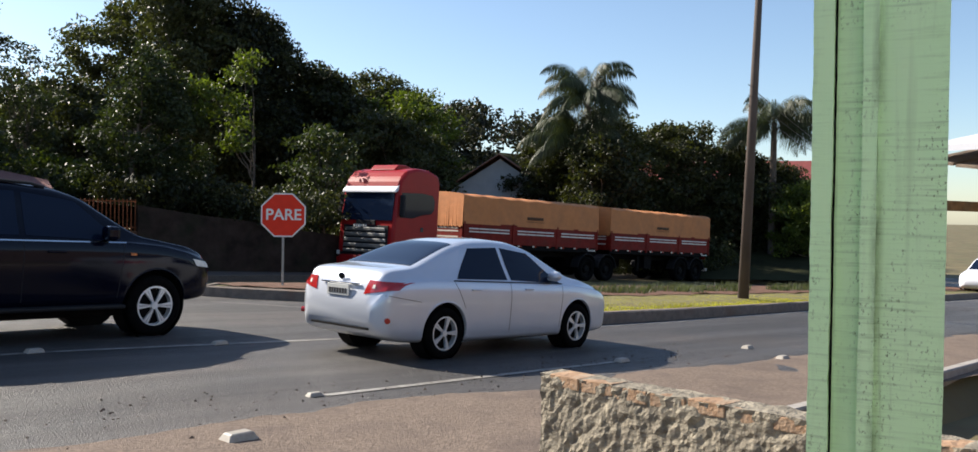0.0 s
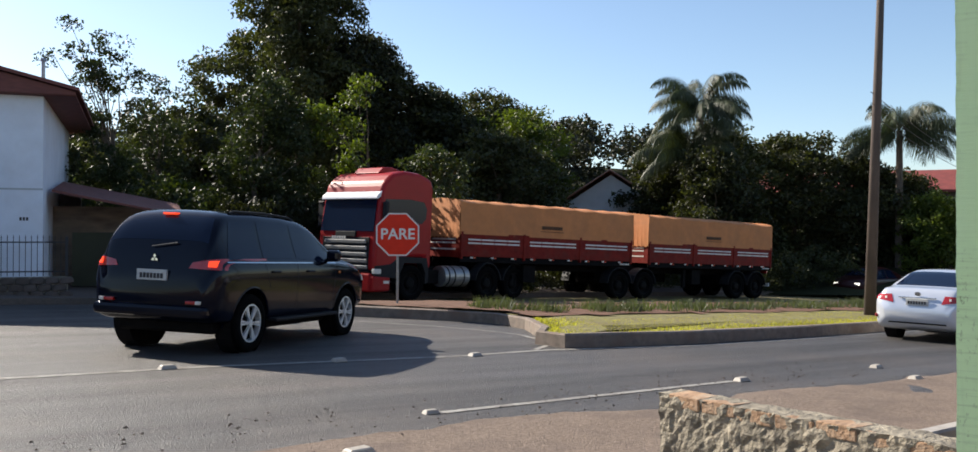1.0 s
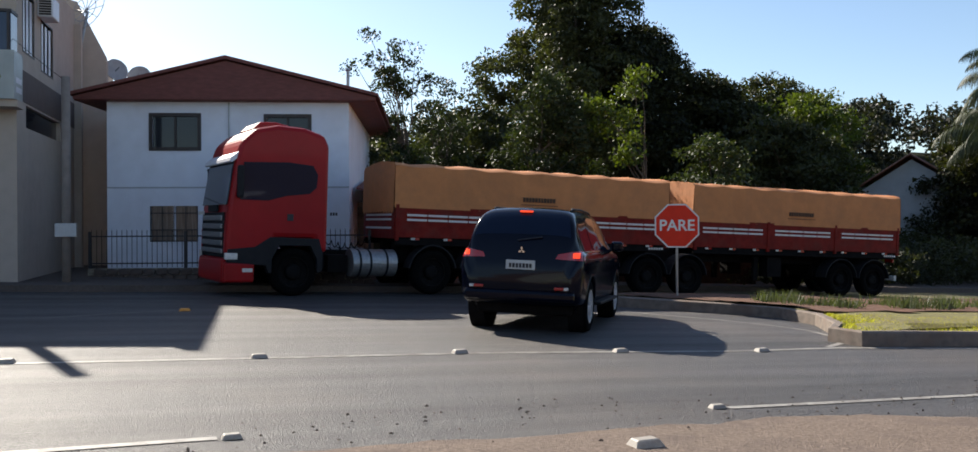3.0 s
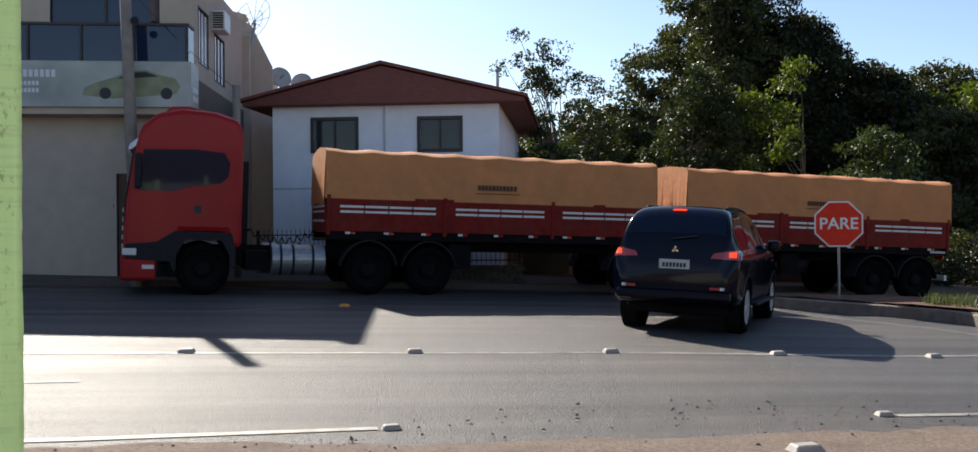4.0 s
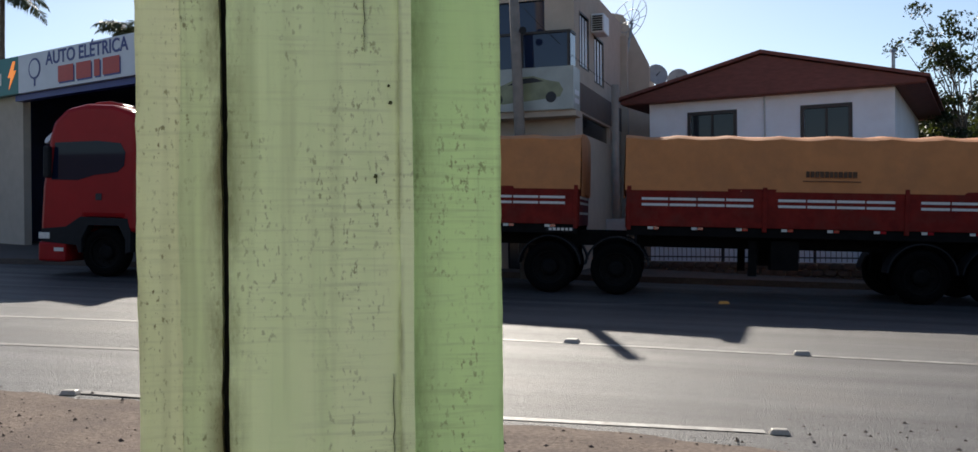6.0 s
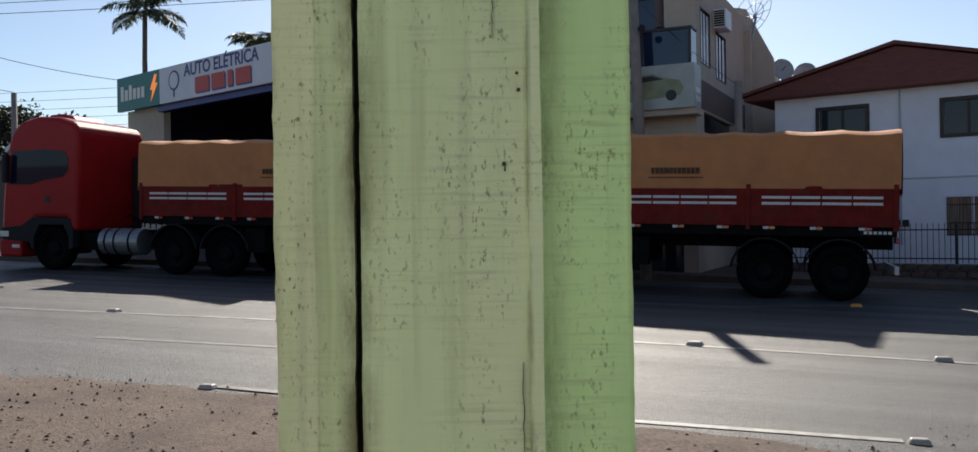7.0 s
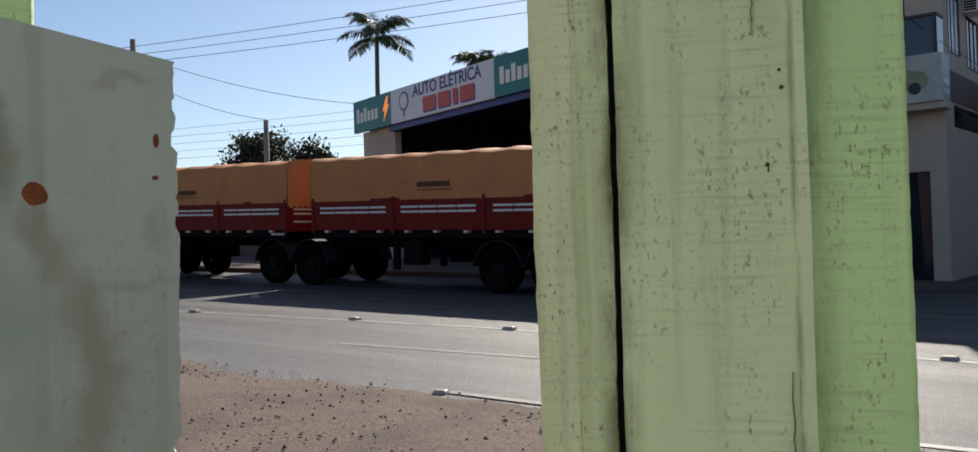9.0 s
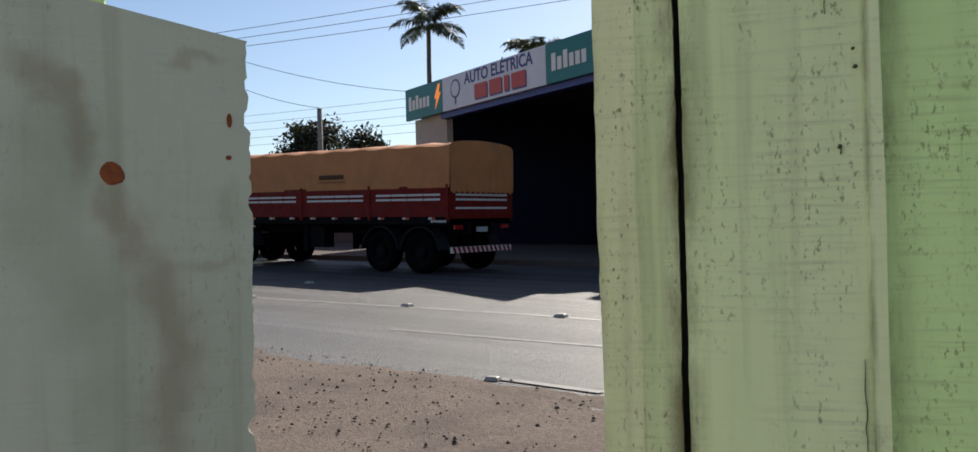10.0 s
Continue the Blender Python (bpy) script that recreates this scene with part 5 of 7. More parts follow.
for k in range(60):
    a0, a1 = k * 0.9, (k + 1) * 0.9
    p0 = Vector((-1.0 - k * 0.024, -0.3 + 0.06 * math.cos(a0), 1.25 - 0.18 * math.sin(math.pi * k / 60) + 0.06 * math.sin(a0)))
    p1 = Vector((-1.0 - (k + 1) * 0.024, -0.3 + 0.06 * math.cos(a1), 1.25 - 0.18 * math.sin(math.pi * (k + 1) / 60) + 0.06 * math.sin(a1)))
    tube(bm, p0, p1, 0.012, 0.012, 5, False)
part("air_hose", bm, "chassis", TR)
TRUCK_WHEELS = []
for ax in (0, -3.35, -4.68):
    for side in (-1, 1):
        TRUCK_WHEELS.append((wheel(TR, ax, side * 1.03, 0.52, 0.32, side, "truck"), ax))


def trailer(name, label, axles, striped):
    """A grain trailer; its front is at x = 0 and it reaches back along -x."""
    t = thing(name, label, "trailer", "trailers of the lorry")
    L, zb, zs, zt = 7.58, 1.30, 2.07, 3.06
    bm = B()
    box(bm, -L, 0, -1.2, 1.2, zb, zb + 0.09)
    part("floor", bm, "chassis", t)
    for side in (-1, 1):
        for k in range(3):
            x1 = -0.06 - k * (L - 0.06) / 3
            x0 = x1 - (L - 0.06) / 3 + 0.06
            bm = B()
            box(bm, x0, x1, side * 1.2, side * 1.24, zb + 0.04, zs, 0.006)
            sp = part("side_board", bm, "trailer_red", t)
            for z in (1.75, 1.86):
                for j in range(4):
                    w = (x1 - x0 - 0.36) / 4
                    bm = B()
                    box(bm, x0 + 0.18 + w * j, x0 + 0.18 + w * (j + 1) - 0.03, side * 1.242, side * 1.249, z - 0.024, z + 0.024)
                    part("reflective_strip", bm, "reflector", sp, "white reflective strip")
        for k in range(4):
            x = -0.03 - k * (L - 0.06) / 3
            bm = B()
            box(bm, x - 0.04, x + 0.04, side * 1.19, side * 1.262, zb - 0.04, zs + 0.03, 0.008)
            part("stake", bm, "trailer_red", t)
        for k in range(9):
            x = -0.5 - k * 0.82
            for dx, mt in ((0, "tail_red"), (0.11, "reflector")):
                bm = B()
                box(bm, x - 0.1 + dx, x + dx, side * 1.205, side * 1.215, zb - 0.02, zb + 0.03)
                part("marker", bm, mt, t)
        bm = B()
        box(bm, -L, 0, side * 1.16, side * 1.2, zb - 0.14, zb, 0.004)
        part("side_rail", bm, "chassis", t)
        bm = B()
        box(bm, -L + 0.05, -L + 0.6, side * 1.202, side * 1.212, zb - 0.10, zb - 0.02)
        np_ = part("name_plate", bm, "dark_plastic", t)
        bm = B()
        for k in range(6):
            box(bm, -L + 0.09 + k * 0.08, -L + 0.145 + k * 0.08, side * 1.212, side * 1.217, zb - 0.085, zb - 0.035)
        part("name_characters", bm, "reflector", np_)
    for x, nm in ((0, "headboard"), (-L, "tailboard")):
        bm = B()
        box(bm, x - 0.03, x + 0.03, -1.2, 1.2, zb, zs, 0.006)
        hb = part(nm, bm, "trailer_red", t)
        for z in (1.55, 1.75, 1.86):
            bm = B()
            s = 1 if x == 0 else -1
            box(bm, x + s * 0.032, x + s * 0.038, -1.0, 1.0, z - 0.024, z + 0.024)
            part("reflective_strip", bm, "reflector", hb)
    # tarpaulin with a sagging ridge and creased ends
    bm = B()
    nx, na = 64, 28
    ring = []
    for i in range(nx + 1):
        x = 0.05 - (L + 0.10) * i / nx
        row = []
        for j in range(na + 1):
            s = j / na
            if s < 0.3:
                y, z = -1.25, zs - 0.05 + (zt - zs + 0.05) * s / 0.3
            elif s > 0.7:
                y, z = 1.25, zs - 0.05 + (zt - zs + 0.05) * (1 - s) / 0.3
            else:
                q = (s - 0.3) / 0.4
                y, z = -1.25 + 2.5 * q, zt + 0.09 * math.sin(math.pi * q)
            up = min(1, max(0, (z - zs) / (zt - zs)))
            sag = 0.035 * abs(math.sin(x * math.pi / 0.95)) * up
            n3 = noise.noise((x * 1.6, y * 2, z * 1.2)) * 0.018 + noise.noise((x * 5, y * 3, z * 1.5)) * 0.008
            row.append(bm.verts.new((x, y * (1 + n3 * 0.8) - (0.02 * up if y > 1.2 else -0.02 * up if y < -1.2 else 0), z - sag * (1 if 0.28 < s < 0.72 else 0) + n3 * up)))
        ring.append(row)
    for a, b in zip(ring, ring[1:]):
        for j in range(na):
            bm.faces.new((a[j], a[j + 1], b[j + 1], b[j]))
    ends = [[v.co.copy() for v in ring[0]], [v.co.copy() for v in ring[-1]]]
    bmesh.ops.recalc_face_normals(bm, faces=list(bm.faces))
    tp = part("tarpaulin", bm, "tarp", t, "faded orange-brown tarpaulin pulled over the load", smooth=True)
    tp.data.set_sharp_from_angle(angle=radians(40))
    for row, sgn in zip(ends, (1, -1)):
        # pleated end flap
        bm = B()
        cols = []
        for j in range(61):
            y = -1.24 + 2.48 * j / 60
            k = min(range(len(row)), key=lambda q: abs(row[q].y - y) + (0 if row[q].z > zt - 0.1 else 9))
            ztop = row[k].z
            pl = 0.055 * math.sin(j * 1.9) * (0.5 + 0.5 * noise.noise((j * 0.3, 0, 1)))
            cols.append([bm.verts.new((row[0].x + sgn * (0.004 + max(0, f) * 0.9 * abs(pl) + 0.03 * f * (1 - f)), y, ztop + (zs - 0.16 + 0.03 * math.sin(j * 1.3) - ztop) * f)) for f in (0, 0.12, 0.4, 0.7, 1)])
        for a, b in zip(cols, cols[1:]):
            for k in range(4):
                bm.faces.new((a[k], a[k + 1], b[k + 1], b[k]))
        bmesh.ops.recalc_face_normals(bm, faces=list(bm.faces))
        part("end_flap", bm, "tarp", tp, "pleated end of the tarpaulin", smooth=True)
    for side in (-1, 1):
        bm = B()
        rp = random.Random(3)
        x = -L * 0.43
        for k in range(11):
            w = 0.075 + 0.02 * rp.random()
            box(bm, x, x - w + 0.02, side * 1.262, side * 1.272, 2.30, 2.41)
            x -= w
        box(bm, -L * 0.43 + 0.05, x - 0.05, side * 1.262, side * 1.272, 2.22, 2.235)
        part("printed_name", bm, "tarp_print", tp)
    bm = B()
    for y in (-0.45, 0.45):
        box(bm, -L - (0 if striped else 0.9), -0.2, y - 0.07, y + 0.07, 0.92, 1.22)
    for ax in axles:
        box(bm, ax - 0.07, ax + 0.07, -1.0, 1.0, 0.45, 0.6)
        box(bm, ax - 0.5, ax + 0.5, -0.55, -0.4, 0.55, 0.9)
        box(bm, ax - 0.5, ax + 0.5, 0.4, 0.55, 0.55, 0.9)
    for k in range(6):
        x = -0.5 - k * 1.3
        box(bm, x - 0.04, x + 0.04, -1.18, 1.18, 1.14, 1.3)
    box(bm, -3.2, -2.7, 0.7, 1.05, 0.55, 1.1)
    box(bm, -3.2, -2.7, -1.05, -0.7, 0.55, 1.1)
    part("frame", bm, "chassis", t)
    for side in (-1, 1):
        bm = B()
        box(bm, -2.45, -2.3, side * 0.85, side * 0.95, 0.42, 1.1)
        part("support_leg", bm, "chassis", t)
        for ax in axles:
            bm = B()
            ra, rb2 = [], []
            for k in range(13):
                a = 0.1 + (math.pi - 0.2) * k / 12
                for dy, dst in ((0.8, ra), (1.22, rb2)):
                    dst.append(bm.verts.new((ax + 0.6 * math.cos(a), side * dy, 0.50 + 0.6 * math.sin(a))))
            for k in range(12):
                bm.faces.new((ra[k], ra[k + 1], rb2[k + 1], rb2[k]))
            o = part("mudguard", bm, "dark_plastic", t)
            o.modifiers.new("thick", "SOLIDIFY").thickness = 0.025
    if striped:
        bm = B()
        box(bm, -L - 0.05, -L + 0.02, -1.15, 1.15, 0.50, 0.64)
        gd = part("rear_guard", bm, "reflector", t)
        for k in range(13):
            bm = B()
            y = -1.1 + k * 0.175
            panel(bm, [(-L - 0.052, y, 0.50), (-L - 0.052, y + 0.08, 0.50), (-L - 0.052, y + 0.15, 0.64), (-L - 0.052, y + 0.07, 0.64)], 0.006, (-1, 0, 0))
            part("red_stripe", bm, "tail_red", gd)
        bm = B()
        box(bm, -L - 0.04, -L, -0.2, 0.2, 0.98, 1.10)
        part("number_plate", bm, "plate", t)
        for y in (-0.9, 0.9):
            bm = B()
            box(bm, -L - 0.04, -L, y - 0.15, y + 0.15, 1.05, 1.15)
            part("tail_light", bm, "tail_red", t)
    ws = []
    for ax in axles:
        for side in (-1, 1):
            ws.append((wheel(t, ax, side * 1.03, 0.50, 0.36, side, "truck"), ax))
    return t, ws


T1, W1 = trailer("grain_trailer", "red-sided grain trailer under an orange-brown tarpaulin behind the tractor", (-7.05, -8.35), False)
T2, W2 = trailer("grain_trailer", "red-sided rear grain trailer under a tarpaulin with striped guard", (-5.35, -6.65), True)

# ---- buildings ----


def wall_with_holes(u0, u1, z0, z1, holes, v0, v1):
    """A wall in the u-z plane from v0 to v1 with rectangular openings (u0, u1, z0, z1)."""
    us = sorted({u0, u1, *[h[0] for h in holes], *[h[1] for h in holes]})
    zs = sorted({z0, z1, *[h[2] for h in holes], *[h[3] for h in holes]})
    bm = B()
    cells = {}
    for i in range(len(us) - 1):
        for j in range(len(zs) - 1):
            cu, cz = (us[i] + us[i + 1]) / 2, (zs[j] + zs[j + 1]) / 2
            cells[i, j] = not any(h[0] < cu < h[1] and h[2] < cz < h[3] for h in holes)

    def quad(a, b, c, d):
        bm.faces.new([bm.verts.new(p) for p in (a, b, c, d)])
    for (i, j), solid in cells.items():
        if not solid:
            continue
        a, b, c, d = us[i], us[i + 1], zs[j], zs[j + 1]
        quad((a, v0, c), (b, v0, c), (b, v0, d), (a, v0, d))
        quad((b, v1, c), (a, v1, c), (a, v1, d), (b, v1, d))
        for di, dj, p in ((-1, 0, ((a, v1, c), (a, v0, c), (a, v0, d), (a, v1, d))), (1, 0, ((b, v0, c), (b, v1, c), (b, v1, d), (b, v0, d))), (0, -1, ((a, v1, c), (b, v1, c), (b, v0, c), (a, v0, c))), (0, 1, ((a, v0, d), (b, v0, d), (b, v1, d), (a, v1, d)))):
            if not cells.get((i + di, j + dj), False):
                quad(*p)
    bmesh.ops.remove_doubles(bm, verts=list(bm.verts), dist=0.0005)
    bmesh.ops.recalc_face_normals(bm, faces=list(bm.faces))
    return bm


def window_unit(parent, u0, u1, z0, z1, v, bars_n=0, frame_mat="dark_frame", t=0.09, glass="glass", name="window"):
    """Frame, two panes and, where barred, a grille; the outer face at v."""
    w = new(name)
    w.parent = parent
    bm = B()
    box(bm, u0 - t, u0, v - 0.03, v + 0.08, z0 - t, z1 + t)
    box(bm, u1, u1 + t, v - 0.03, v + 0.08, z0 - t, z1 + t)
    box(bm, u0, u1, v - 0.03, v + 0.08, z1, z1 + t)
    box(bm, u0, u1, v - 0.03, v + 0.08, z0 - t, z0)
    mid = (u0 + u1) / 2
    box(bm, mid - 0.03, mid + 0.03, v + 0.01, v + 0.07, z0, z1)
    part("frame", bm, frame_mat, w)
    for a, b in ((u0, mid - 0.03), (mid + 0.03, u1)):
        bm = B()
        box(bm, a, b, v + 0.035, v + 0.045, z0, z1)
        part("pane", bm, glass, w)
    bm = B()
    box(bm, u0, u1, v + 0.10, v + 0.11, z0, z1)
    part("curtain", bm, "curtain", w)
    if bars_n:
        bm = B()
        for k in range(bars_n + 1):
            u = u0 + (u1 - u0) * k / bars_n
            box(bm, u - 0.008, u + 0.008, v - 0.05, v - 0.035, z0, z1)
        for z in (z0 + 0.02, z0 + (z1 - z0) * 0.33, z1 - (z1 - z0) * 0.2):
            box(bm, u0, u1, v - 0.052, v - 0.032, z - 0.012, z + 0.012)
        part("grille", bm, "iron", w)
    return w


# white house, u along the front, v into the plot
HW = 6.22
house = thing("white_house", "two-storey white house with maroon gable and dark window frames", "house", m=pose(-1.22, 25.36, 0, 0, 0, -16.4))
holes = [(1.16, 2.31, 3.58, 4.38), (4.10, 5.16, 3.57, 4.36), (4.14, 5.24, 1.12, 2.05), (1.10, 2.30, 1.12, 2.05)]
part("front_wall", wall_with_holes(0, HW, -0.3, 4.8, holes, 0, 0.18), "white_wall", house)
for u0, u1 in ((0, 0.18), (HW - 0.18, HW)):
    bm = B()
    box(bm, u0, u1, 0.18, 8.5, -0.3, 4.8)
    part("side_wall", bm, "white_wall", house)
bm = B()
box(bm, 0.18, HW - 0.18, 8.3, 8.5, -0.3, 4.8)
part("back_wall", bm, "white_wall", house)
for h in holes[:2]:
    window_unit(house, *h, 0.0)
for h in holes[2:]:
    window_unit(house, *h, 0.02, 4, "white_wall", 0.09, "curtain_pane")
bm = B()
prism(bm, [(-0.72, 4.86), (HW / 2, 5.78), (HW + 0.72, 4.86), (HW + 0.72, 4.78), (-0.72, 4.78)], "y", -0.35, -0.27)
part("gable", bm, "maroon", house, "maroon boarded gable")
bm = B()
box(bm, -0.72, HW + 0.72, -0.27, 8.8, 4.76, 4.80)
part("soffit", bm, "maroon", house)
for s in (-1, 1):
    bm = B()
    c = HW / 2
    prism(bm, [(c, 5.82), (c + s * (HW / 2 + 0.8), 4.87), (c + s * (HW / 2 + 0.8), 4.95), (c, 5.91)], "y", -0.45, 8.9)
    part("roof_slope", bm, "maroon", house)
bm = B()
box(bm, 0, HW, -0.012, 0, 2.51, 2.55)
part("string_course", bm, "grey_wall", house)
bm = B()
tube(bm, (3.12, -0.03, 0.9), (3.12, -0.03, 4.78), 0.022, 0.022, 8)
part("conduit", bm, "grey_wall", house)
for u in (3.02, 3.22):
    bm = B()
    box(bm, u - 0.07, u + 0.07, -0.09, 0, 1.35, 1.52, 0.01)
    part("meter_box", bm, "iron", house)
bm = B()
for k in range(3):
    box(bm, 5.72 + k * 0.07, 5.77 + k * 0.07, -0.008, 0, 1.78, 1.86)
part("number_bars", bm, "iron", house)
bm = B()
tube(bm, (2.6, 3.5, 5.6), (2.6, 3.5, 6.5), 0.05, 0.05, 8)
part("vent_pipe", bm, "iron", house)
bm = B()
tube(bm, (5.9, 3.5, 4.9), (5.9, 3.5, 6.2), 0.05, 0.05, 8)
tube(bm, (5.9, 3.5, 6.2), (5.9, 3.5, 6.28), 0.09, 0.07, 8)
part("vent_pipe", bm, "steel", house)

# garden wall of rough stones with an iron fence
fence = thing("garden_fence", "black iron railing on a low rough stone wall", "fence", m=pose(-1.6, 23.85, 0, 0, 0, -16.4))
bm = B()
box(bm, 0, 6.8, 0.03, 0.2, -0.3, 0.50)
part("wall_core", bm, "mortar", fence)
stone_mesh = []
for k in range(6):
    bm = B()
    bmesh.ops.create_icosphere(bm, subdivisions=2, radius=1)
    for v in bm.verts:
        n = Vector([math.copysign(abs(c) ** 0.6, c) for c in v.co])
        v.co = Vector((n.x * 0.15, n.y * 0.05, n.z * 0.085)) * (1 + 0.25 * noise.noise(v.co * 1.7 + Vector((k * 9, 0, 0))))
    me = bpy.data.meshes.new("stone")
    bm.to_mesh(me)
    bm.free()
    me.materials.append(M["stonewall"])
    stone_mesh.append(me)
for r in range(4):
    for k in range(23):
        ob = new("stone", random.choice(stone_mesh))
        ob.parent = fence
        ob.matrix_basis = pose(0.15 + k * 0.295 + (r % 2) * 0.14, 0.02, -0.05 + r * 0.155, random.uniform(-8, 8), random.uniform(-8, 8), random.uniform(-5, 5))
for z in (0.62, 1.28):
    bm = B()
    box(bm, 0, 6.8, 0.10, 0.13, z - 0.015, z + 0.015)
    part("rail", bm, "iron", fence)
picket = bpy.data.meshes.new("picket")
bm = B()
tube(bm, (0, 0, 0), (0, 0, 0.86), 0.008, 0.008, 6)
tube(bm, (0, 0, 0.86), (0, 0, 0.93), 0.012, 0.001, 6)
bm.to_mesh(picket)
bm.free()
picket.materials.append(M["iron"])
for k in range(57):
    ob = new("picket", picket)
    ob.parent = fence
    ob.matrix_basis = pose(0.06 + k * 0.12, 0.115, 0.52)
for u in (0.02, 2.3, 4.5, 6.78):
    bm = B()
    box(bm, u - 0.03, u + 0.03, 0.08, 0.14, 0.45, 1.4)
    part("fence_post", bm, "iron", fence)

# lean-to beside the house
shed = thing("lean_to", "dark lean-to shed with old corrugated roof and pale sheet", "shed", m=pose(5.4, 25.0, 0, 0, 0, -16.4))
bm = B()
prism(bm, [(-0.1, 2.5), (-0.1, 2.56), (3.0, 1.96), (3.0, 1.9)], "y", -0.8, 3.0)
for v in bm.verts:
    v.co.z += 0.4 * (v.co.y + 0.8) / 3.8
part("roof", bm, "maroon", shed)
bm = B()
box(bm, 0.3, 1.6, 0.2, 0.25, 0.1, 1.5)
part("pale_sheet", bm, "leaf_far", shed)
bm = B()
box(bm, -0.3, 3, 1.2, 1.4, -0.2, 2.2)
part("wall", bm, "plank_roof", shed)
bm = B()
box(bm, -0.2, 0.35, 3.0, 3.6, 1.9, 2.75)
part("water_tank", bm, "brown", shed)

# beige two-storey building
bld = thing("beige_building", "two-storey beige building with glass balcony and brown band", "building", m=pose(-2.85, 21.83, 0, 0, 0, -6))
TOP = 7.25
part("front_wall", wall_with_holes(-8.2, 0, -0.2, TOP, [(-7.4, -4.2, 0.2, 3.0), (-1.75, -0.35, 0.2, 2.75), (-6.6, -4.4, 5.25, 7.0), (-3.2, -0.75, 5.25, 7.0)], 0, 0.2), "beige", bld)
side = new("side_wing")
side.parent = bld
side.matrix_basis = pose(0, 0, 0, 0, 0, 90)
part("side_wall", wall_with_holes(0.2, 6.4, -0.2, TOP + 0.4, [(0.55, 1.55, 5.45, 6.75), (2.3, 3.5, 5.3, 6.5), (0.8, 4.4, 3.75, 4.25)], -0.0, 0.2), "beige", side)
for h in ((0.55, 1.55, 5.45, 6.75), (2.3, 3.5, 5.3, 6.5)):
    wu = window_unit(side, *h, 0.02, 0, "dark_frame", 0.04, "glass")
    for k in range(3):
        bm = B()
        a = h[0] + (h[1] - h[0]) * (k + 0.5) / 3
        box(bm, a - 0.1, a + 0.1, 0.02, 0.03, h[2] + 0.02, h[3] - 0.05)
        part("pale_blind", bm, "board_white", wu)
bm = B()
box(bm, 0.8, 4.4, 0.1, 0.12, 3.75, 4.25)
part("strip_window", bm, "glass", side)
bm = B()
box(bm, 0.02, 6.4, -0.015, 0, 4.3, 5.0)
part("brown_band", bm, "brown", side)
bm = B()
box(bm, -8.2, 0.2, 6.2, 6.4, -0.2, TOP)
box(bm, -8.2, -8.0, 0.2, 6.2, -0.2, TOP)
part("back_wall", bm, "beige", bld)
bm = B()
box(bm, -8.0, -0.2, 0.2, 6.2, TOP - 0.15, TOP)
part("roof", bm, "concrete", bld)
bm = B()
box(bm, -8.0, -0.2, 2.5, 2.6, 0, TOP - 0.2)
part("inner_wall", bm, "shop_shade", bld)
bm = B()
box(bm, -8.0, -0.2, 0.2, 2.5, 3.3, 3.4)
part("upper_floor", bm, "concrete", bld)
for u0, u1 in ((-6.6, -4.4), (-3.2, -0.75)):
    window_unit(bld, u0, u1, 5.25, 7.0, 0.05, 0, "dark_frame", 0.05, "blue_glass", "balcony_door")
for u0, u1, z1 in ((-7.4, -4.2, 3.0), (-1.75, -0.35, 2.75)):
    window_unit(bld, u0, u1, 0.2, z1, 0.05, 0, "dark_frame", 0.06, "glass", "shop_window")
bm = B()
box(bm, -8.2, 0.15, -0.6, 0, 4.05, 4.2)
part("balcony_slab", bm, "beige", bld)
bm = B()
box(bm, -8.2, 0.02, -0.52, -0.50, 5.25, 6.05)
box(bm, 0.0, 0.02, -0.5, -0.02, 5.25, 6.05)
part("balcony_glass", bm, "blue_glass", bld)
bm = B()
box(bm, -8.2, 0.04, -0.56, -0.46, 6.05, 6.11)
box(bm, -0.04, 0.04, -0.46, 0, 6.05, 6.11)
for k in range(8):
    box(bm, -8.1 + k * 1.15, -8.05 + k * 1.15, -0.56, -0.49, 5.2, 6.05)
part("balcony_rail", bm, "dark_frame", bld)
bb = new("billboard")
bb.parent = bld
bb["label"] = "grey advertising board with a drawn sports car"
bm = B()
box(bm, -8.2, 0.12, -0.7, -0.6, 4.2, 5.22)
box(bm, 0.04, 0.12, -0.6, 0, 4.2, 5.22)
part("board", bm, "board_grey", bb)
bm = B()
CARSHAPE = [(-2.25, 4.46), (-2.2, 4.62), (-1.95, 4.74), (-1.55, 4.86), (-1.25, 5.0), (-0.85, 5.02), (-0.5, 4.9), (-0.22, 4.84), (-0.12, 4.66), (-0.2, 4.5), (-0.6, 4.46), (-1.6, 4.38)]
prism(bm, CARSHAPE, "y", -0.706, -0.702)
part("printed_car", bm, "print_lime", bb)
bm = B()
prism(bm, [(-1.5, 4.82), (-1.22, 4.96), (-0.86, 4.98), (-0.58, 4.88)], "y", -0.710, -0.707)
for u in (-1.75, -0.42):
    tube(bm, (u, -0.708, 4.5), (u, -0.711, 4.5), 0.13, 0.13, 18)
part("printed_details", bm, "iron", bb)
bm = B()
for z, n, h in ((4.94, 8, 0.16), (4.72, 7, 0.09), (4.56, 7, 0.09)):
    for k in range(n):
        w = 0.12 if h > 0.1 else 0.085
        box(bm, -3.75 + k * w, -3.75 + k * w + w * 0.7, -0.706, -0.702, z - h / 2, z + h / 2)
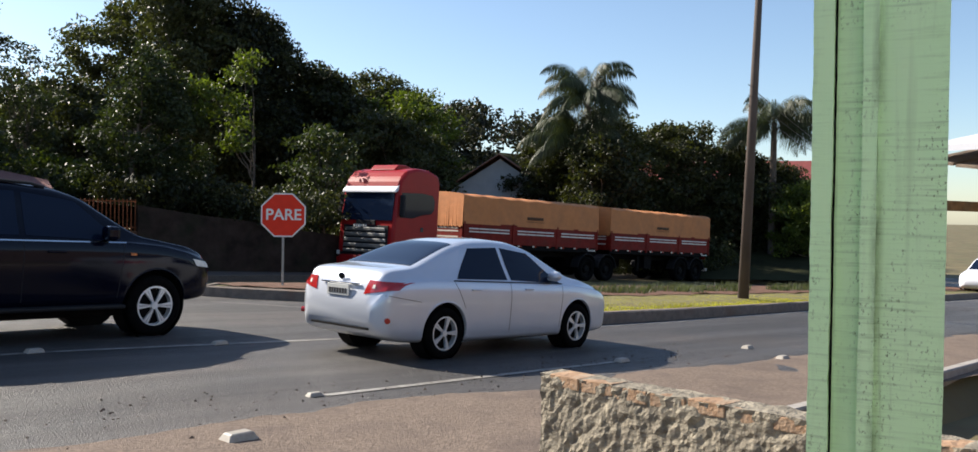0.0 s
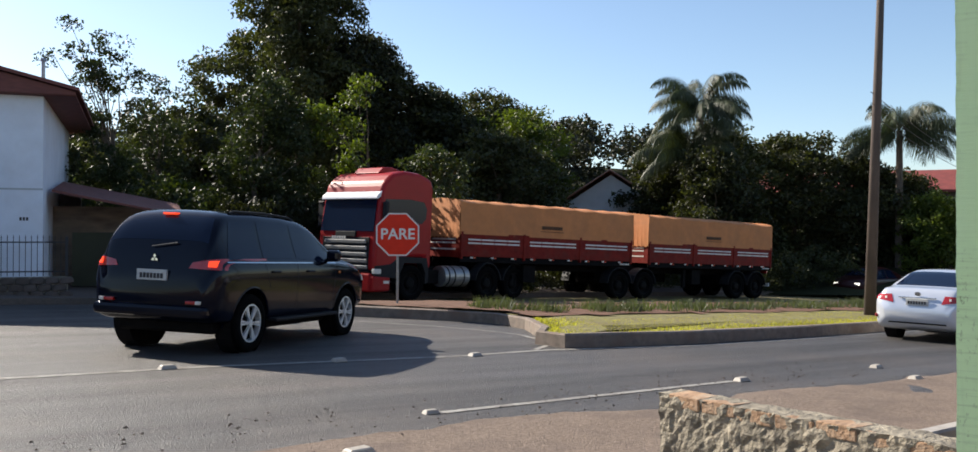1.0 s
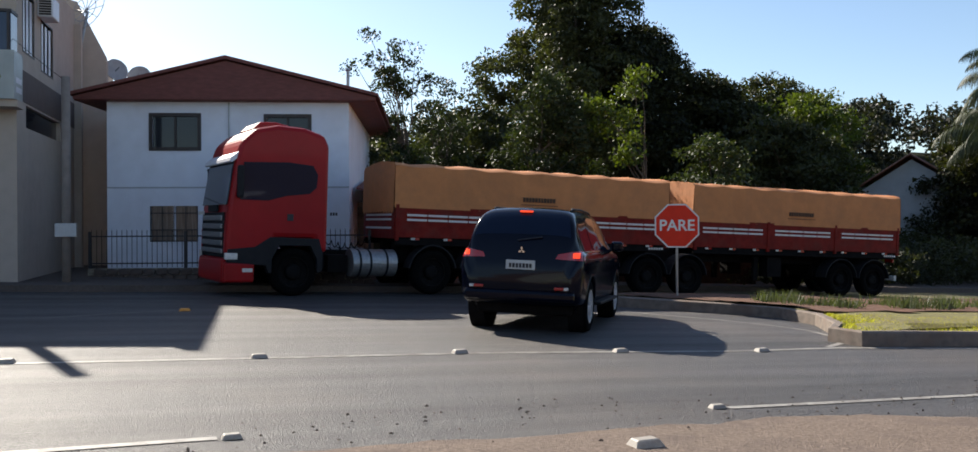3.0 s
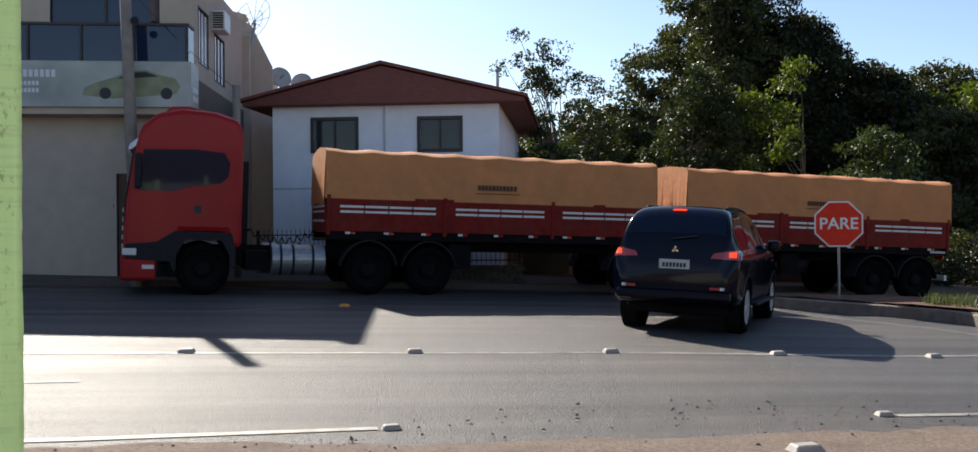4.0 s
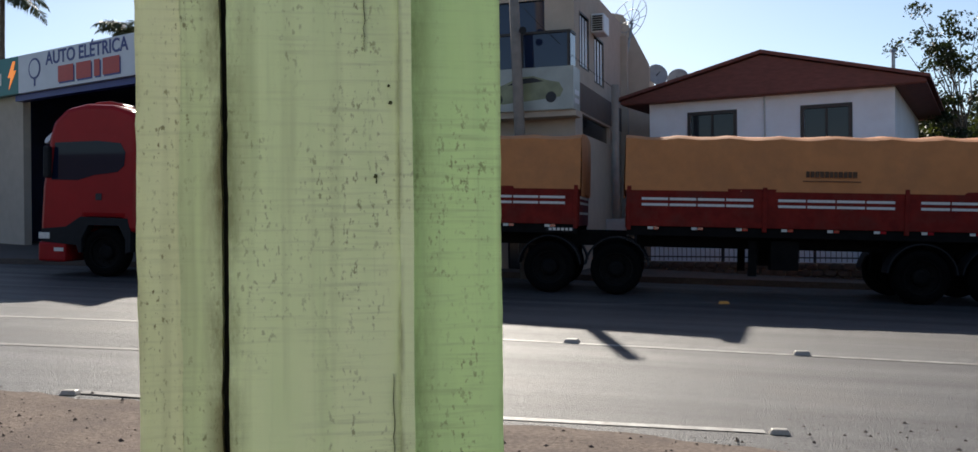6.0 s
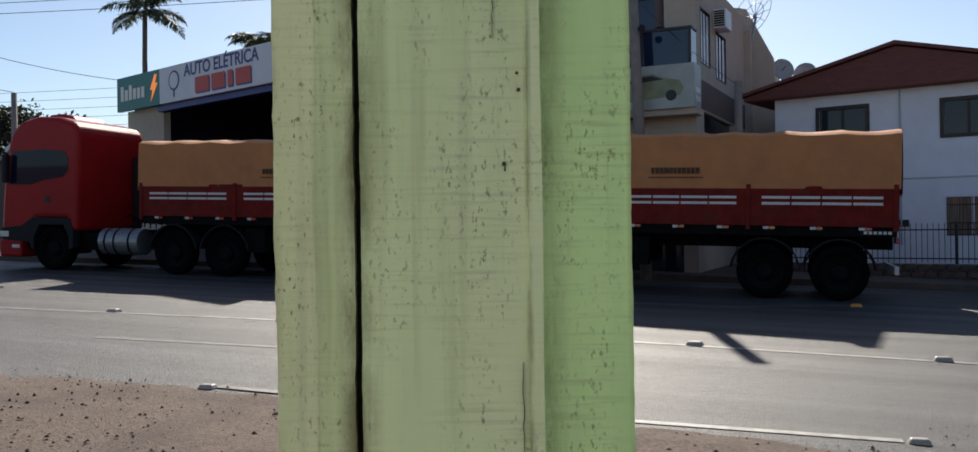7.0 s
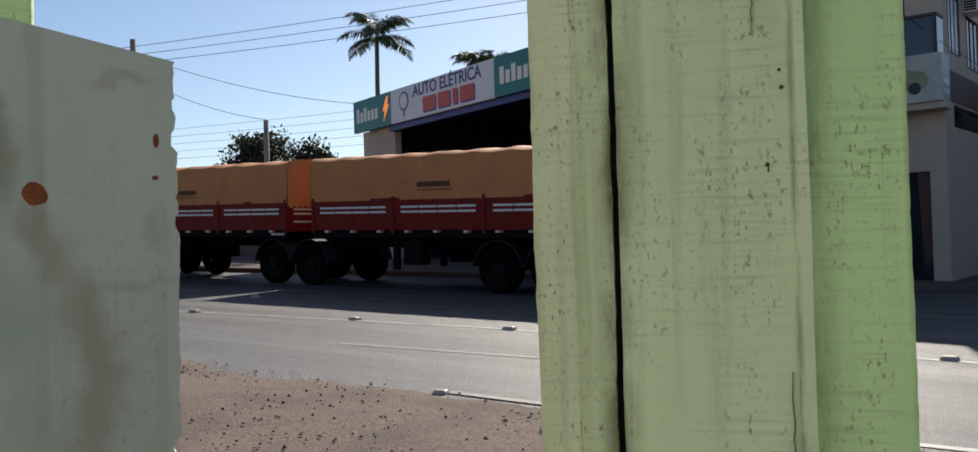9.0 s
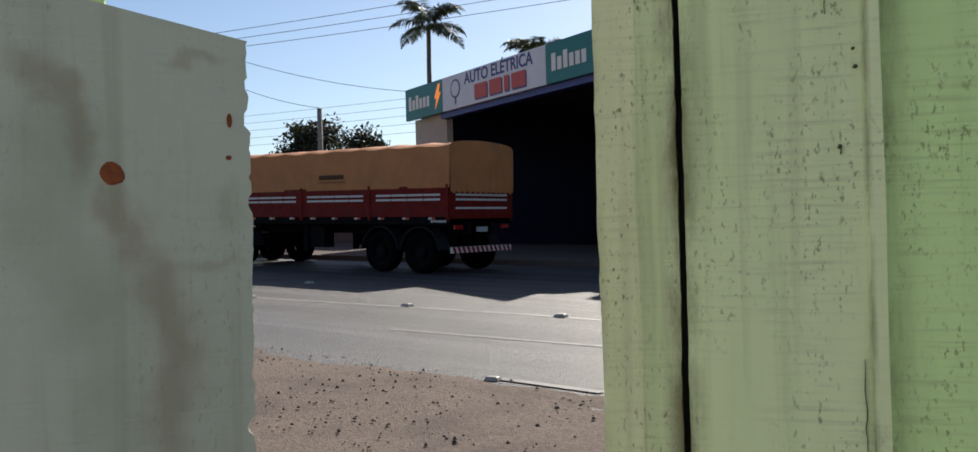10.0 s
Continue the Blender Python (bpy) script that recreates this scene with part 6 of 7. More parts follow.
for z in (4.62, 4.42):
    box(bm, 0.121, 0.124, -0.55, -0.1, z - 0.06, z + 0.06)
part("printed_bars", bm, "board_white", bb)
ac = new("air_conditioner")
ac.parent = side
bm = B()
box(bm, 1.9, 2.6, -0.35, 0.0, 6.5, 7.0, 0.03)
part("casing", bm, "board_white", ac)
bm = B()
for k in range(7):
    box(bm, 1.86, 1.9, -0.31, -0.05, 6.55 + k * 0.06, 6.58 + k * 0.06)
part("louvres", bm, "dark_plastic", ac)

# roof behind the beige building and its dishes
rear = thing("rear_annex", "low beige annex with sloping roof edge behind the building", "building", m=pose(-2.0, 29.3, 0))
bm = B()
prism(bm, [(-3, 0), (-3, 8.8), (-0.2, 8.2), (0.6, 6.6), (0.6, 0)], "y", 0, 5)
part("gable_wall", bm, "beige", rear)
bm = B()
box(bm, 0.6, 4.0, 1.0, 5, 0, 5.8)
part("low_wall", bm, "beige", rear)


def dish(name, r, m, mat="dish"):
    d = thing(name, "grey satellite dish on a short mast", "satellite dish", "satellite dishes", m)
    bm = B()
    rings = []
    for q in range(6):
        rr = r * q / 5
        rings.append([bm.verts.new((rr * math.cos(k * math.pi / 10), -0.25 * rr * rr / r + 0.0, rr * math.sin(k * math.pi / 10))) for k in range(20)] if q else [bm.verts.new((0, 0, 0))])
    for k in range(20):
        bm.faces.new((rings[0][0], rings[1][k], rings[1][(k + 1) % 20]))
    for a, b in zip(rings[1:], rings[2:]):
        for k in range(20):
            bm.faces.new((a[k], b[k], b[(k + 1) % 20], a[(k + 1) % 20]))
    o = part("bowl", bm, mat, d, smooth=True)
    o.modifiers.new("thick", "SOLIDIFY").thickness = 0.02
    bm = B()
    tube(bm, (0, 0.02, 0), (0, 0.15, -r * 1.6), 0.03, 0.03, 8)
    tube(bm, (0, 0, 0), (0, -r * 0.8, 0), 0.012, 0.012, 6)
    part("mast", bm, "iron", d)
    return d


dish("satellite_dish", 0.36, pose(-1.2, 30.5, 6.4, -15, 0, 25))
dish("satellite_dish", 0.36, pose(-0.5, 31.0, 6.3, -15, 0, -10))
mesh_dish = thing("mesh_dish", "large open wire mesh satellite dish", "satellite dish", m=pose(-1.9, 28.6, 7.8, -20, 0, -40))
bm = B()
for k in range(12):
    a = k * math.pi / 6
    tube(bm, (0, 0, 0), (0.75 * math.cos(a), -0.15, 0.75 * math.sin(a)), 0.012, 0.008, 5)
for rr in (0.4, 0.75):
    for k in range(24):
        a, b = k * math.pi / 12, (k + 1) * math.pi / 12
        tube(bm, (rr * math.cos(a), -0.15 * rr / 0.75, rr * math.sin(a)), (rr * math.cos(b), -0.15 * rr / 0.75, rr * math.sin(b)), 0.01, 0.01, 5)
part("ribs", bm, "steel", mesh_dish)
bm = B()
tube(bm, (0, 0.05, 0), (0, 0.2, -1.6), 0.04, 0.04, 8)
part("mast", bm, "steel", mesh_dish)

# workshop with its sign board; u runs to the right along the front
shop = thing("workshop", "open dark workshop with a long teal and white sign", "building", m=pose(-23.7, 25.95, 0, 0, 0, -20.9))
SL = 12.8
bm = B()
box(bm, 0, 2.5, 0.25, 0.5, 0.2, 5.85)
part("front_wall", bm, "beige", shop)
# inner walls get the shade as their colour
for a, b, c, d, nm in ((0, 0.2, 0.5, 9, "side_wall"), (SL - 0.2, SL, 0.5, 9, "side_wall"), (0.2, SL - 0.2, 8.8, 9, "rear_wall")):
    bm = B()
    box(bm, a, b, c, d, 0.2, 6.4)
    part(nm, bm, "shop_shade", shop)
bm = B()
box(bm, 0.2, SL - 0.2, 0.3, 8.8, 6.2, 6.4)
part("roof", bm, "shop_shade", shop)
bm = B()
box(bm, 2.5, SL, 0.0, 0.3, 5.6, 5.85)
part("lintel", bm, "navy", shop)
sg = new("sign_board")
sg.parent = shop
for a, b, mt in ((0, 2.95, "teal"), (2.95, 9.35, "board_white"), (9.35, SL, "teal")):
    bm = B()
    box(bm, a, b - 0.01, -0.15, 0, 5.8, 7.0, 0.01)
    part("sign_panel", bm, mt, sg)
FACE = -0.156
words("lettering", "AUTO EL\u00c9TRICA", 0.56, "navy", sg, pose(6.6, FACE, 6.72, 90, 0, 0), "dark blue capital letters")
for k, w in enumerate((0.8, 0.75, 0.28, 0.8)):
    x = 5.2 + (0, 0.95, 1.85, 2.28)[k]
    bm = B()
    box(bm, x, x + w, FACE - 0.012, FACE - 0.006, 5.95, 6.44)
    part("name_bar", bm, "print_red", sg, "red bar in place of a letter")
    bm = B()
    box(bm, x + 0.05, x + w + 0.05, FACE - 0.006, FACE, 5.90, 6.39)
    part("bar_shadow", bm, "navy", sg)
bm = B()
tube(bm, (3.9, FACE, 6.5), (3.9, FACE - 0.006, 6.5), 0.33, 0.33, 24)
box(bm, 3.86, 3.94, FACE - 0.006, FACE, 5.95, 6.2)
part("emblem_ring", bm, "navy", sg)
bm = B()
tube(bm, (3.9, FACE - 0.008, 6.5), (3.9, FACE - 0.012, 6.5), 0.27, 0.27, 24)
part("emblem_face", bm, "board_white", sg)
for o in (0.3, 9.65):
    for k in range(6):
        bm = B()
        box(bm, o + k * 0.29, o + k * 0.29 + 0.21, FACE - 0.006, FACE, 6.15, 6.15 + (0.52 if k in (0, 2) else 0.38))
        part("name_bar", bm, "sign_white", sg, "white bar in place of a letter")
    bm = B()
    prism(bm, [(o + 2.05, 6.35), (o + 2.35, 6.85), (o + 2.5, 6.85), (o + 2.38, 6.55), (o + 2.55, 6.55), (o + 2.1, 5.95), (o + 2.22, 6.35)], "y", FACE - 0.006, FACE)
    part("bolt_mark", bm, "orange", sg)

low = thing("low_house", "low dark house with flat roof and a water tank", "house", m=pose(-44, 25.5, 0, 0, 0, 2))
bm = B()
box(bm, 0, 19.5, 0, 7, 0.3, 4.3)
part("wall", bm, "brown", low)
bm = B()
box(bm, -0.3, 19.8, -0.4, 7.3, 4.3, 4.45)
part("roof", bm, "concrete", low)
bm = B()
tube(bm, (8.5, 1.5, 4.45), (8.5, 1.5, 5.2), 0.75, 0.85, 20)
part("water_tank", bm, "blue_paint", low)

# small grey house beyond the lorry
cot = thing("grey_cottage", "small grey house with a red tiled roof among trees", "house", m=pose(36.5, 36.0, -0.6, 0, 0, -48))
bm = B()
prism(bm, [(-3.4, 0), (-3.4, 3.2), (0, 5.4), (3.4, 3.2), (3.4, 0)], "y", 0, 7)
part("wall", bm, "grey_wall", cot)
for s in (-1, 1):
    bm = B()
    for i in range(14):
        for j in range(10):
            u0, u1 = s * (0.02 + 3.9 * i / 14), s * (0.02 + 3.9 * (i + 1.15) / 14)
            z0, z1 = 5.62 - 2.55 * i / 14, 5.62 - 2.55 * (i + 1.15) / 14
            y0 = -0.5 + 0.8 * j
            vs = [bm.verts.new(p) for p in ((u0, y0, z0), (u1, y0, z1), (u1, y0 + 0.4, z1 + 0.08), (u0, y0 + 0.4, z0 + 0.08), (u1, y0 + 0.8, z1), (u0, y0 + 0.8, z0))]
            bm.faces.new((vs[0], vs[1], vs[2], vs[3]))
            bm.faces.new((vs[3], vs[2], vs[4], vs[5]))
    o = part("roof_slope", bm, "tile", cot)
    o.modifiers.new("thick", "SOLIDIFY").thickness = 0.04
bm = B()
box(bm, 3.6, 6.0, 0.5, 4, 0, 3.4)
part("porch", bm, "white_wall", cot)

redroof = thing("red_shed", "long shed with a dull red metal roof", "shed", m=pose(52, 30, -1, 0, 0, -62))
bm = B()
box(bm, -8, 8, 0, 8, 0, 5.0)
part("wall", bm, "brown", redroof)
bm = B()
prism(bm, [(-0.4, 5.0), (4, 6.4), (8.4, 5.0), (8.4, 5.15), (4, 6.6), (-0.4, 5.15)], "x", -8.3, 8.3)
part("roof", bm, "rust_roof", redroof)

# board roof at the far end of the yard
yard = thing("yard_roof", "old boarded eaves with a white edge and an orange beam", "roof", m=pose(7.55, 2.72, 0, 0, 0, -10))
bm = B()
panel(bm, [(0, 0, 2.08), (3, 0, 2.60), (3, -2.2, 2.60), (0, -2.2, 2.08)], 0.05, (0, 0, 1))
part("edge_sheet", bm, "board_white", yard)
for k in range(8):
    bm = B()
    panel(bm, [(0.02, -0.02 - k * 0.28, 2.00 - 0.045 * k), (3, -0.02 - k * 0.28, 2.5 - 0.045 * k), (3, -0.28 - k * 0.28, 2.46 - 0.045 * k), (0.02, -0.28 - k * 0.28, 1.965 - 0.045 * k)], 0.02, (0, 0, 1))
    part("roof_board", bm, "plank_roof", yard)
bm = B()
box(bm, 0.0, 3.2, -0.12, 0.0, 1.62, 1.70)
part("beam", bm, "brick", yard)
bm = B()
box(bm, 2.6, 2.75, -0.6, -0.45, -1.2, 2.45)
part("support", bm, "plank_roof", yard)

# ---- poles and wires ----


def pole(x, y, h, r0, r1, label, mat="pole", lean=(0, 0)):
    p = thing("utility_pole", label, "pole", "poles along the street", pose(x, y, gz(x, y)))
    bm = B()
    tube(bm, (0, 0, -0.2), (lean[0], lean[1], h), r0, r1, 14)
    part("shaft", bm, mat, p, smooth=True)
    return p


lamp = pole(21.9, 12.35, 13.5, 0.15, 0.06, "tall tapering dark brown lamp post on the traffic island", "dark_pole", (0.45, -0.25))
p1 = pole(-3.92, 20.88, 7.8, 0.14, 0.11, "grey concrete pole in front of the beige building", lean=(-0.28, 0))
bm = B()
tube(bm, (0.0, -0.2, 5.8), (0.0, -0.1, 5.8), 0.09, 0.07, 10)
part("small_lamp", bm, "dark_plastic", p1)
p2 = pole(-1.9, 22.0, 4.7, 0.1, 0.09, "short grey pole with a meter box between the houses")
bm = B()
box(bm, -0.22, 0.22, -0.2, -0.1, 1.15, 1.45, 0.01)
part("meter_box", bm, "plate", p2)
p3 = pole(-33.5, 23.0, 9.3, 0.17, 0.12, "dark street pole carrying wires and a lamp")
bm = B()
tube(bm, (0, 0, 8.0), (-0.9, -0.6, 8.6), 0.03, 0.03, 8)
box(bm, -1.25, -0.8, -0.75, -0.5, 8.52, 8.66, 0.03)
part("lamp_arm", bm, "iron", p3)
p4 = pole(-30.5, 27.5, 6.1, 0.13, 0.11, "short concrete pole behind the street")
p5 = pole(-25.5, 30.5, 6.6, 0.14, 0.12, "short concrete pole behind the street")


def wire(a, b, sag, r=0.012):
    bm = B()
    a, b = Vector(a), Vector(b)
    side = (b - a).cross(Vector((0, 0, 1))).normalized()
    prev = None
    for k in range(13):
        t = k / 12
        p = a.lerp(b, t) - Vector((0, 0, 4 * sag * t * (1 - t)))
        ring = [bm.verts.new(p + side * r), bm.verts.new(p + Vector((0, 0, r))), bm.verts.new(p - side * r), bm.verts.new(p - Vector((0, 0, r)))]
        for j in range(4):
            if prev:
                bm.faces.new((prev[j], prev[(j + 1) % 4], ring[(j + 1) % 4], ring[j]))
        prev = ring
    return tagged(part("overhead_wire", bm, "wire"), "thin black overhead wire across the sky", "wire", "overhead wires")


top = Vector((-33.5, 23.0, gz(-33.5, 23) + 9.0))
for dz, far in ((0, (60, 30, 26)), (-0.35, (60, 30, 25.2)), (-0.7, (60, 30, 24))):
    wire(top + Vector((0, 0, dz)), (-6, 34, 12.2 + dz * 1.6), 0.2)
wire(top + Vector((0, 0, -0.3)), (-25.5, 30.5, 7.6), 0.5)
wire(top + Vector((0, 0, -1.2)), (-30.5, 27.5, 7.2), 0.3)
for k in range(5):
    wire((-60, 34, 7.6 + 0.45 * k), (-12, 40, 7.2 + 0.5 * k), 0.3, 0.01)
for k in range(3):
    wire((-33.5, 23, gz(-33.5, 23) + 9 - 0.35 * k), (-70, 6, 10 - 0.3 * k), 0.4)
wire((-25.5, 30.5, 7.5), (-15.0, 24.0, 6.1), 0.3)
wire((-3.95, 20.9, 6.6), (-1.9, 22.0, 4.75), 0.1, 0.008)
for k in range(3):
    wire((21.9, 12.3, 4.6 + 0.28 * k), (60, 26, 5.2 + 0.3 * k), 0.3, 0.012)
    wire((21.5, 5.0, 7.6 + 0.5 * k), (9, -1, 4.2 + 0.5 * k), 0.1, 0.012)

pole(9, -1, 5.9, 0.13, 0.1, "concrete pole in the yard carrying wires")
pole(21.5, 5.0, 9.6, 0.14, 0.1, "concrete pole at the road edge carrying wires")

# ---- trees ----


def leaves(points, normals, size, rn, aspect=0.5):
    n = len(points)
    a = rn.normal(size=(n, 3))
    d = a / np.linalg.norm(a, axis=1)[:, None]
    b = rn.normal(size=(n, 3)) + normals * 0.7
    e = np.cross(d, b)
    e /= np.linalg.norm(e, axis=1)[:, None] + 1e-9
    s = (size * rn.uniform(0.6, 1.35, n))[:, None]
    p = points
    quad = np.stack([p - d * s * 0.5, p + e * s * aspect * 0.5, p + d * s * 0.5, p - e * s * aspect * 0.5], 1).reshape(-1, 3)
    return quad


def crown(name, mat, blobs, count, size, parent, seed, label=""):
    """Leaf clumps scattered through uneven blobs (x, y, z, rx, rz)."""
    rn = np.random.default_rng(seed)
    vol = np.array([b[3] * b[3] * b[4] for b in blobs]) ** 0.75
    pts, nrm = [], []
    for b, share in zip(blobs, vol / vol.sum()):
        m = max(2, int(count * share / 46))
        d = rn.normal(size=(m, 3))
        d /= np.linalg.norm(d, axis=1)[:, None]
        r = rn.uniform(0.45, 1.0, m) ** 0.6 * rn.uniform(0.82, 1.18, m)
        c = np.array(b[:3]) + d * r[:, None] * np.array([b[3], b[3], b[4]])
        k = 46
        spread = size * rn.uniform(1.2, 2.6, m)
        w = rn.normal(size=(m * k, 3))
        w *= (rn.random(m * k) ** 0.45 / np.linalg.norm(w, axis=1))[:, None]
        q = np.repeat(c, k, 0) + w * np.repeat(spread, k)[:, None] * 1.5 * np.array([1, 1, 0.62])
        pts.append(q)
        nrm.append(np.repeat(d, k, 0))
    pts, nrm = np.concatenate(pts), np.concatenate(nrm)
    v = leaves(pts, nrm, size, rn)
    me = bpy.data.meshes.new(name)
    me.from_pydata(v.tolist(), [], np.arange(len(v)).reshape(-1, 4).tolist())
    me.materials.append(M[mat])
    o = new(name, me)
    o.parent = parent
    if label:
        o["label"] = label
    return o


def limb(bm, a, b, r0, r1, seed, n=6, wob=0.12):
    a, b = Vector(a), Vector(b)
    prev, L = a, (b - a).length
    for k in range(1, n + 1):
        t = k / n
        p = a.lerp(b, t) + Vector((noise.noise((seed, t * 3, 0)), noise.noise((seed, t * 3, 5)), 0)) * wob * L * 0.3 * math.sin(math.pi * min(1, t * 0.9))
        tube(bm, prev, p, r0 + (r1 - r0) * (k - 1) / n, r0 + (r1 - r0) * k / n, 8, k == n)
        prev = p


def tree(x, y, h, spread, trunk_r, mat, count, size, seed, label, blobs=None, trunks=1, base=None, low=0.3):
    z = planted(x, y) if base is None else base
    t = thing("tree", label, "tree", "trees behind the road", pose(x, y, z))
    rn = random.Random(seed)
    bm = B()
    if blobs is None:
        blobs = []
        for k in range(26):
            a = k * 2.4 + rn.uniform(-0.4, 0.4)
            up = (k + 0.5) / 26
            r = spread * rn.uniform(0.45, 0.85) * math.sqrt(max(0.08, 1 - (max(0, up - 0.25) / 0.78) ** 2))
            zz = h * (low + 0.06 + (0.9 - low) * up)
            blobs.append((r * math.cos(a), r * math.sin(a), zz, spread * rn.uniform(0.2, 0.4), h * rn.uniform(0.05, 0.1)))
        for up in (0.3, 0.5, 0.7, 0.86):
            blobs.append((0, 0, h * max(up, low + 0.1), spread * 0.5 * (1.2 - up * 0.6), h * 0.13))
    for k in range(trunks):
        ox, oy = (rn.uniform(-0.5, 0.5), rn.uniform(-0.5, 0.5)) if trunks > 1 else (0, 0)
        limb(bm, (ox, oy, -0.9), (ox * 2.2, oy * 2.2, h * 0.62), trunk_r, trunk_r * 0.45, seed + k)
        for b in blobs[k::trunks][:22]:
            limb(bm, (ox * 1.5, oy * 1.5, min(h * 0.6, b[2] * rn.uniform(0.5, 0.8))), b[:3], trunk_r * 0.3, trunk_r * 0.06, seed + 7 + k + b[2], 5, 0.3)
    part("trunk", bm, "bark", t)
    crown("crown", mat, blobs, count, size, t, seed)
    return t


# the big dark group
tree(22.4, 46.4, 18.6, 5.1, 0.45, "leaf_dark", 110000, 0.23, 11, "huge dark evergreen tree with a dense crown", low=0.16)
tree(26.0, 45.6, 12.6, 3.9, 0.4, "leaf_dark", 70000, 0.23, 12, "tall dark green broadleaf tree", low=0.14)
tree(12.5, 28.0, 6.9, 1.8, 0.14, "leaf_mid", 24000, 0.13, 13, "mid-height glossy green tree in front of the dark ones", trunks=2, low=0.3)
tree(30.8, 45.6, 10.2, 4.0, 0.35, "leaf_dark", 50000, 0.27, 14, "dark broadleaf tree behind the road", low=0.1)
tree(37.0, 47.4, 10.0, 5.6, 0.35, "leaf_dark", 44000, 0.27, 15, "dark broadleaf tree behind the road", low=0.08)
tree(15.6, 26.9, 5.8, 1.3, 0.09, "leaf_light", 2100, 0.17, 16, "thin young tree with bright yellow-green tufts", blobs=[(-1.85, -0.3, 6.0, 0.5, 0.16), (-1.3, -0.4, 5.6, 0.55, 0.14), (-1.6, 0.2, 5.2, 0.5, 0.15), (-0.3, -0.3, 7.0, 0.35, 0.2), (-0.5, -0.2, 6.5, 0.4, 0.16), (-0.7, 0, 4.3, 0.5, 0.2), (-0.2, 0.3, 5.0, 0.4, 0.15)])
tree(18.4, 27.0, 5.2, 1.6, 0.09, "leaf_mid", 5000, 0.16, 17, "slender tree with sparse leaves", low=0.45)
tree(28.5, 36, 7.0, 3.8, 0.26, "leaf_dark", 30000, 0.22, 18, "dark broadleaf tree behind the road", low=0.06)
tree(34.0, 41, 9.0, 4.0, 0.25, "leaf_light", 22000, 0.22, 19, "bright green round tree behind the cottage", low=0.2)
# thin feathery trees by the white house
rt = random.Random(4)


def tiers(tops, n, width, z0, z1, r):
    """Flat leafy sprays: named tops, and others filling a loose cone below them."""
    out = [(x, rt.uniform(-0.6, 0.6), z, r * rt.uniform(0.8, 1.1), 0.13) for x, z in tops]
    for k in range(n):
        z = rt.uniform(z0, z1)
        w = width * (1.15 - 0.55 * (z - z0) / (z1 - z0))
        out.append((rt.uniform(-w, w * 0.7), rt.uniform(-w, w), z, r * rt.uniform(0.6, 1.1), rt.uniform(0.08, 0.2)))
    return out


tree(8.5, 31.5, 6.6, 1.9, 0.11, "leaf_mid", 8500, 0.13, 21, "tall feathery tree with separate leafy tiers",
     blobs=tiers([(-1.5, 8.2), (-1.3, 7.4), (-2.0, 7.0), (-0.1, 7.9), (-0.4, 7.5), (0.3, 7.2), (-0.8, 7.0)], 44, 1.5, 2.4, 6.9, 0.5))
tree(10.5, 33.3, 6.0, 2.0, 0.11, "leaf_mid", 7500, 0.13, 22, "feathery green tree beside the house",
     blobs=tiers([(0.1, 6.9), (0.5, 6.5), (-0.4, 6.4), (-0.9, 5.9)], 46, 1.6, 1.6, 5.6, 0.55))
tree(8.2, 29.8, 3.9, 1.5, 0.08, "leaf_mid", 7000, 0.14, 23, "small green tree beside the house", low=0.2)
for k, (x, y, h) in enumerate(((8.6, 37.5, 4.4), (11.2, 37, 5.0), (13.4, 36, 6.4))):
    tree(x, y, h, 2.4, 0.15, "leaf_dark", 20000, 0.2, 24 + k, "dark tree in the woods behind the house", low=0.04)
# dark mass behind the end of the lorry
for k, (x, y, h, s) in enumerate(((41, 32, 8.6, 3.8), (44.5, 29.5, 8.0, 3.8), (46.8, 27, 6.9, 3.4), (38.2, 33.5, 7.0, 3.2), (48.8, 25.8, 6.0, 3.0))):
    tree(x, y, h, s, 0.2, "leaf_dark", 24000, 0.22, 30 + k, "dense dark shrub-like tree behind the trailers", low=0.03)
tree(36.4, 28.6, 6.6, 2.8, 0.16, "leaf_dark", 22000, 0.2, 39, "dense dark tree hiding the palm trunks", low=0.05)
tree(47.0, 22.6, 4.6, 2.4, 0.12, "leaf_light", 15000, 0.18, 40, "bright green rounded tree by the parking", low=0.15)
tree(51, 22.5, 4.4, 2.4, 0.12, "leaf_mid", 12000, 0.18, 41, "green rounded tree by the parking", low=0.15)
# far away trees behind the workshop
tree(-42.7, 37.8, 7.2, 2.6, 0.16, "leaf_far", 9000, 0.26, 42, "distant dark tree above the roofs", low=0.45)
tree(-39, 38.8, 6.4, 1.5, 0.14, "leaf_far", 5000, 0.26, 43, "distant dark tree above the roofs", low=0.5)

# wooded hill
rn = np.random.default_rng(77)
vs = []
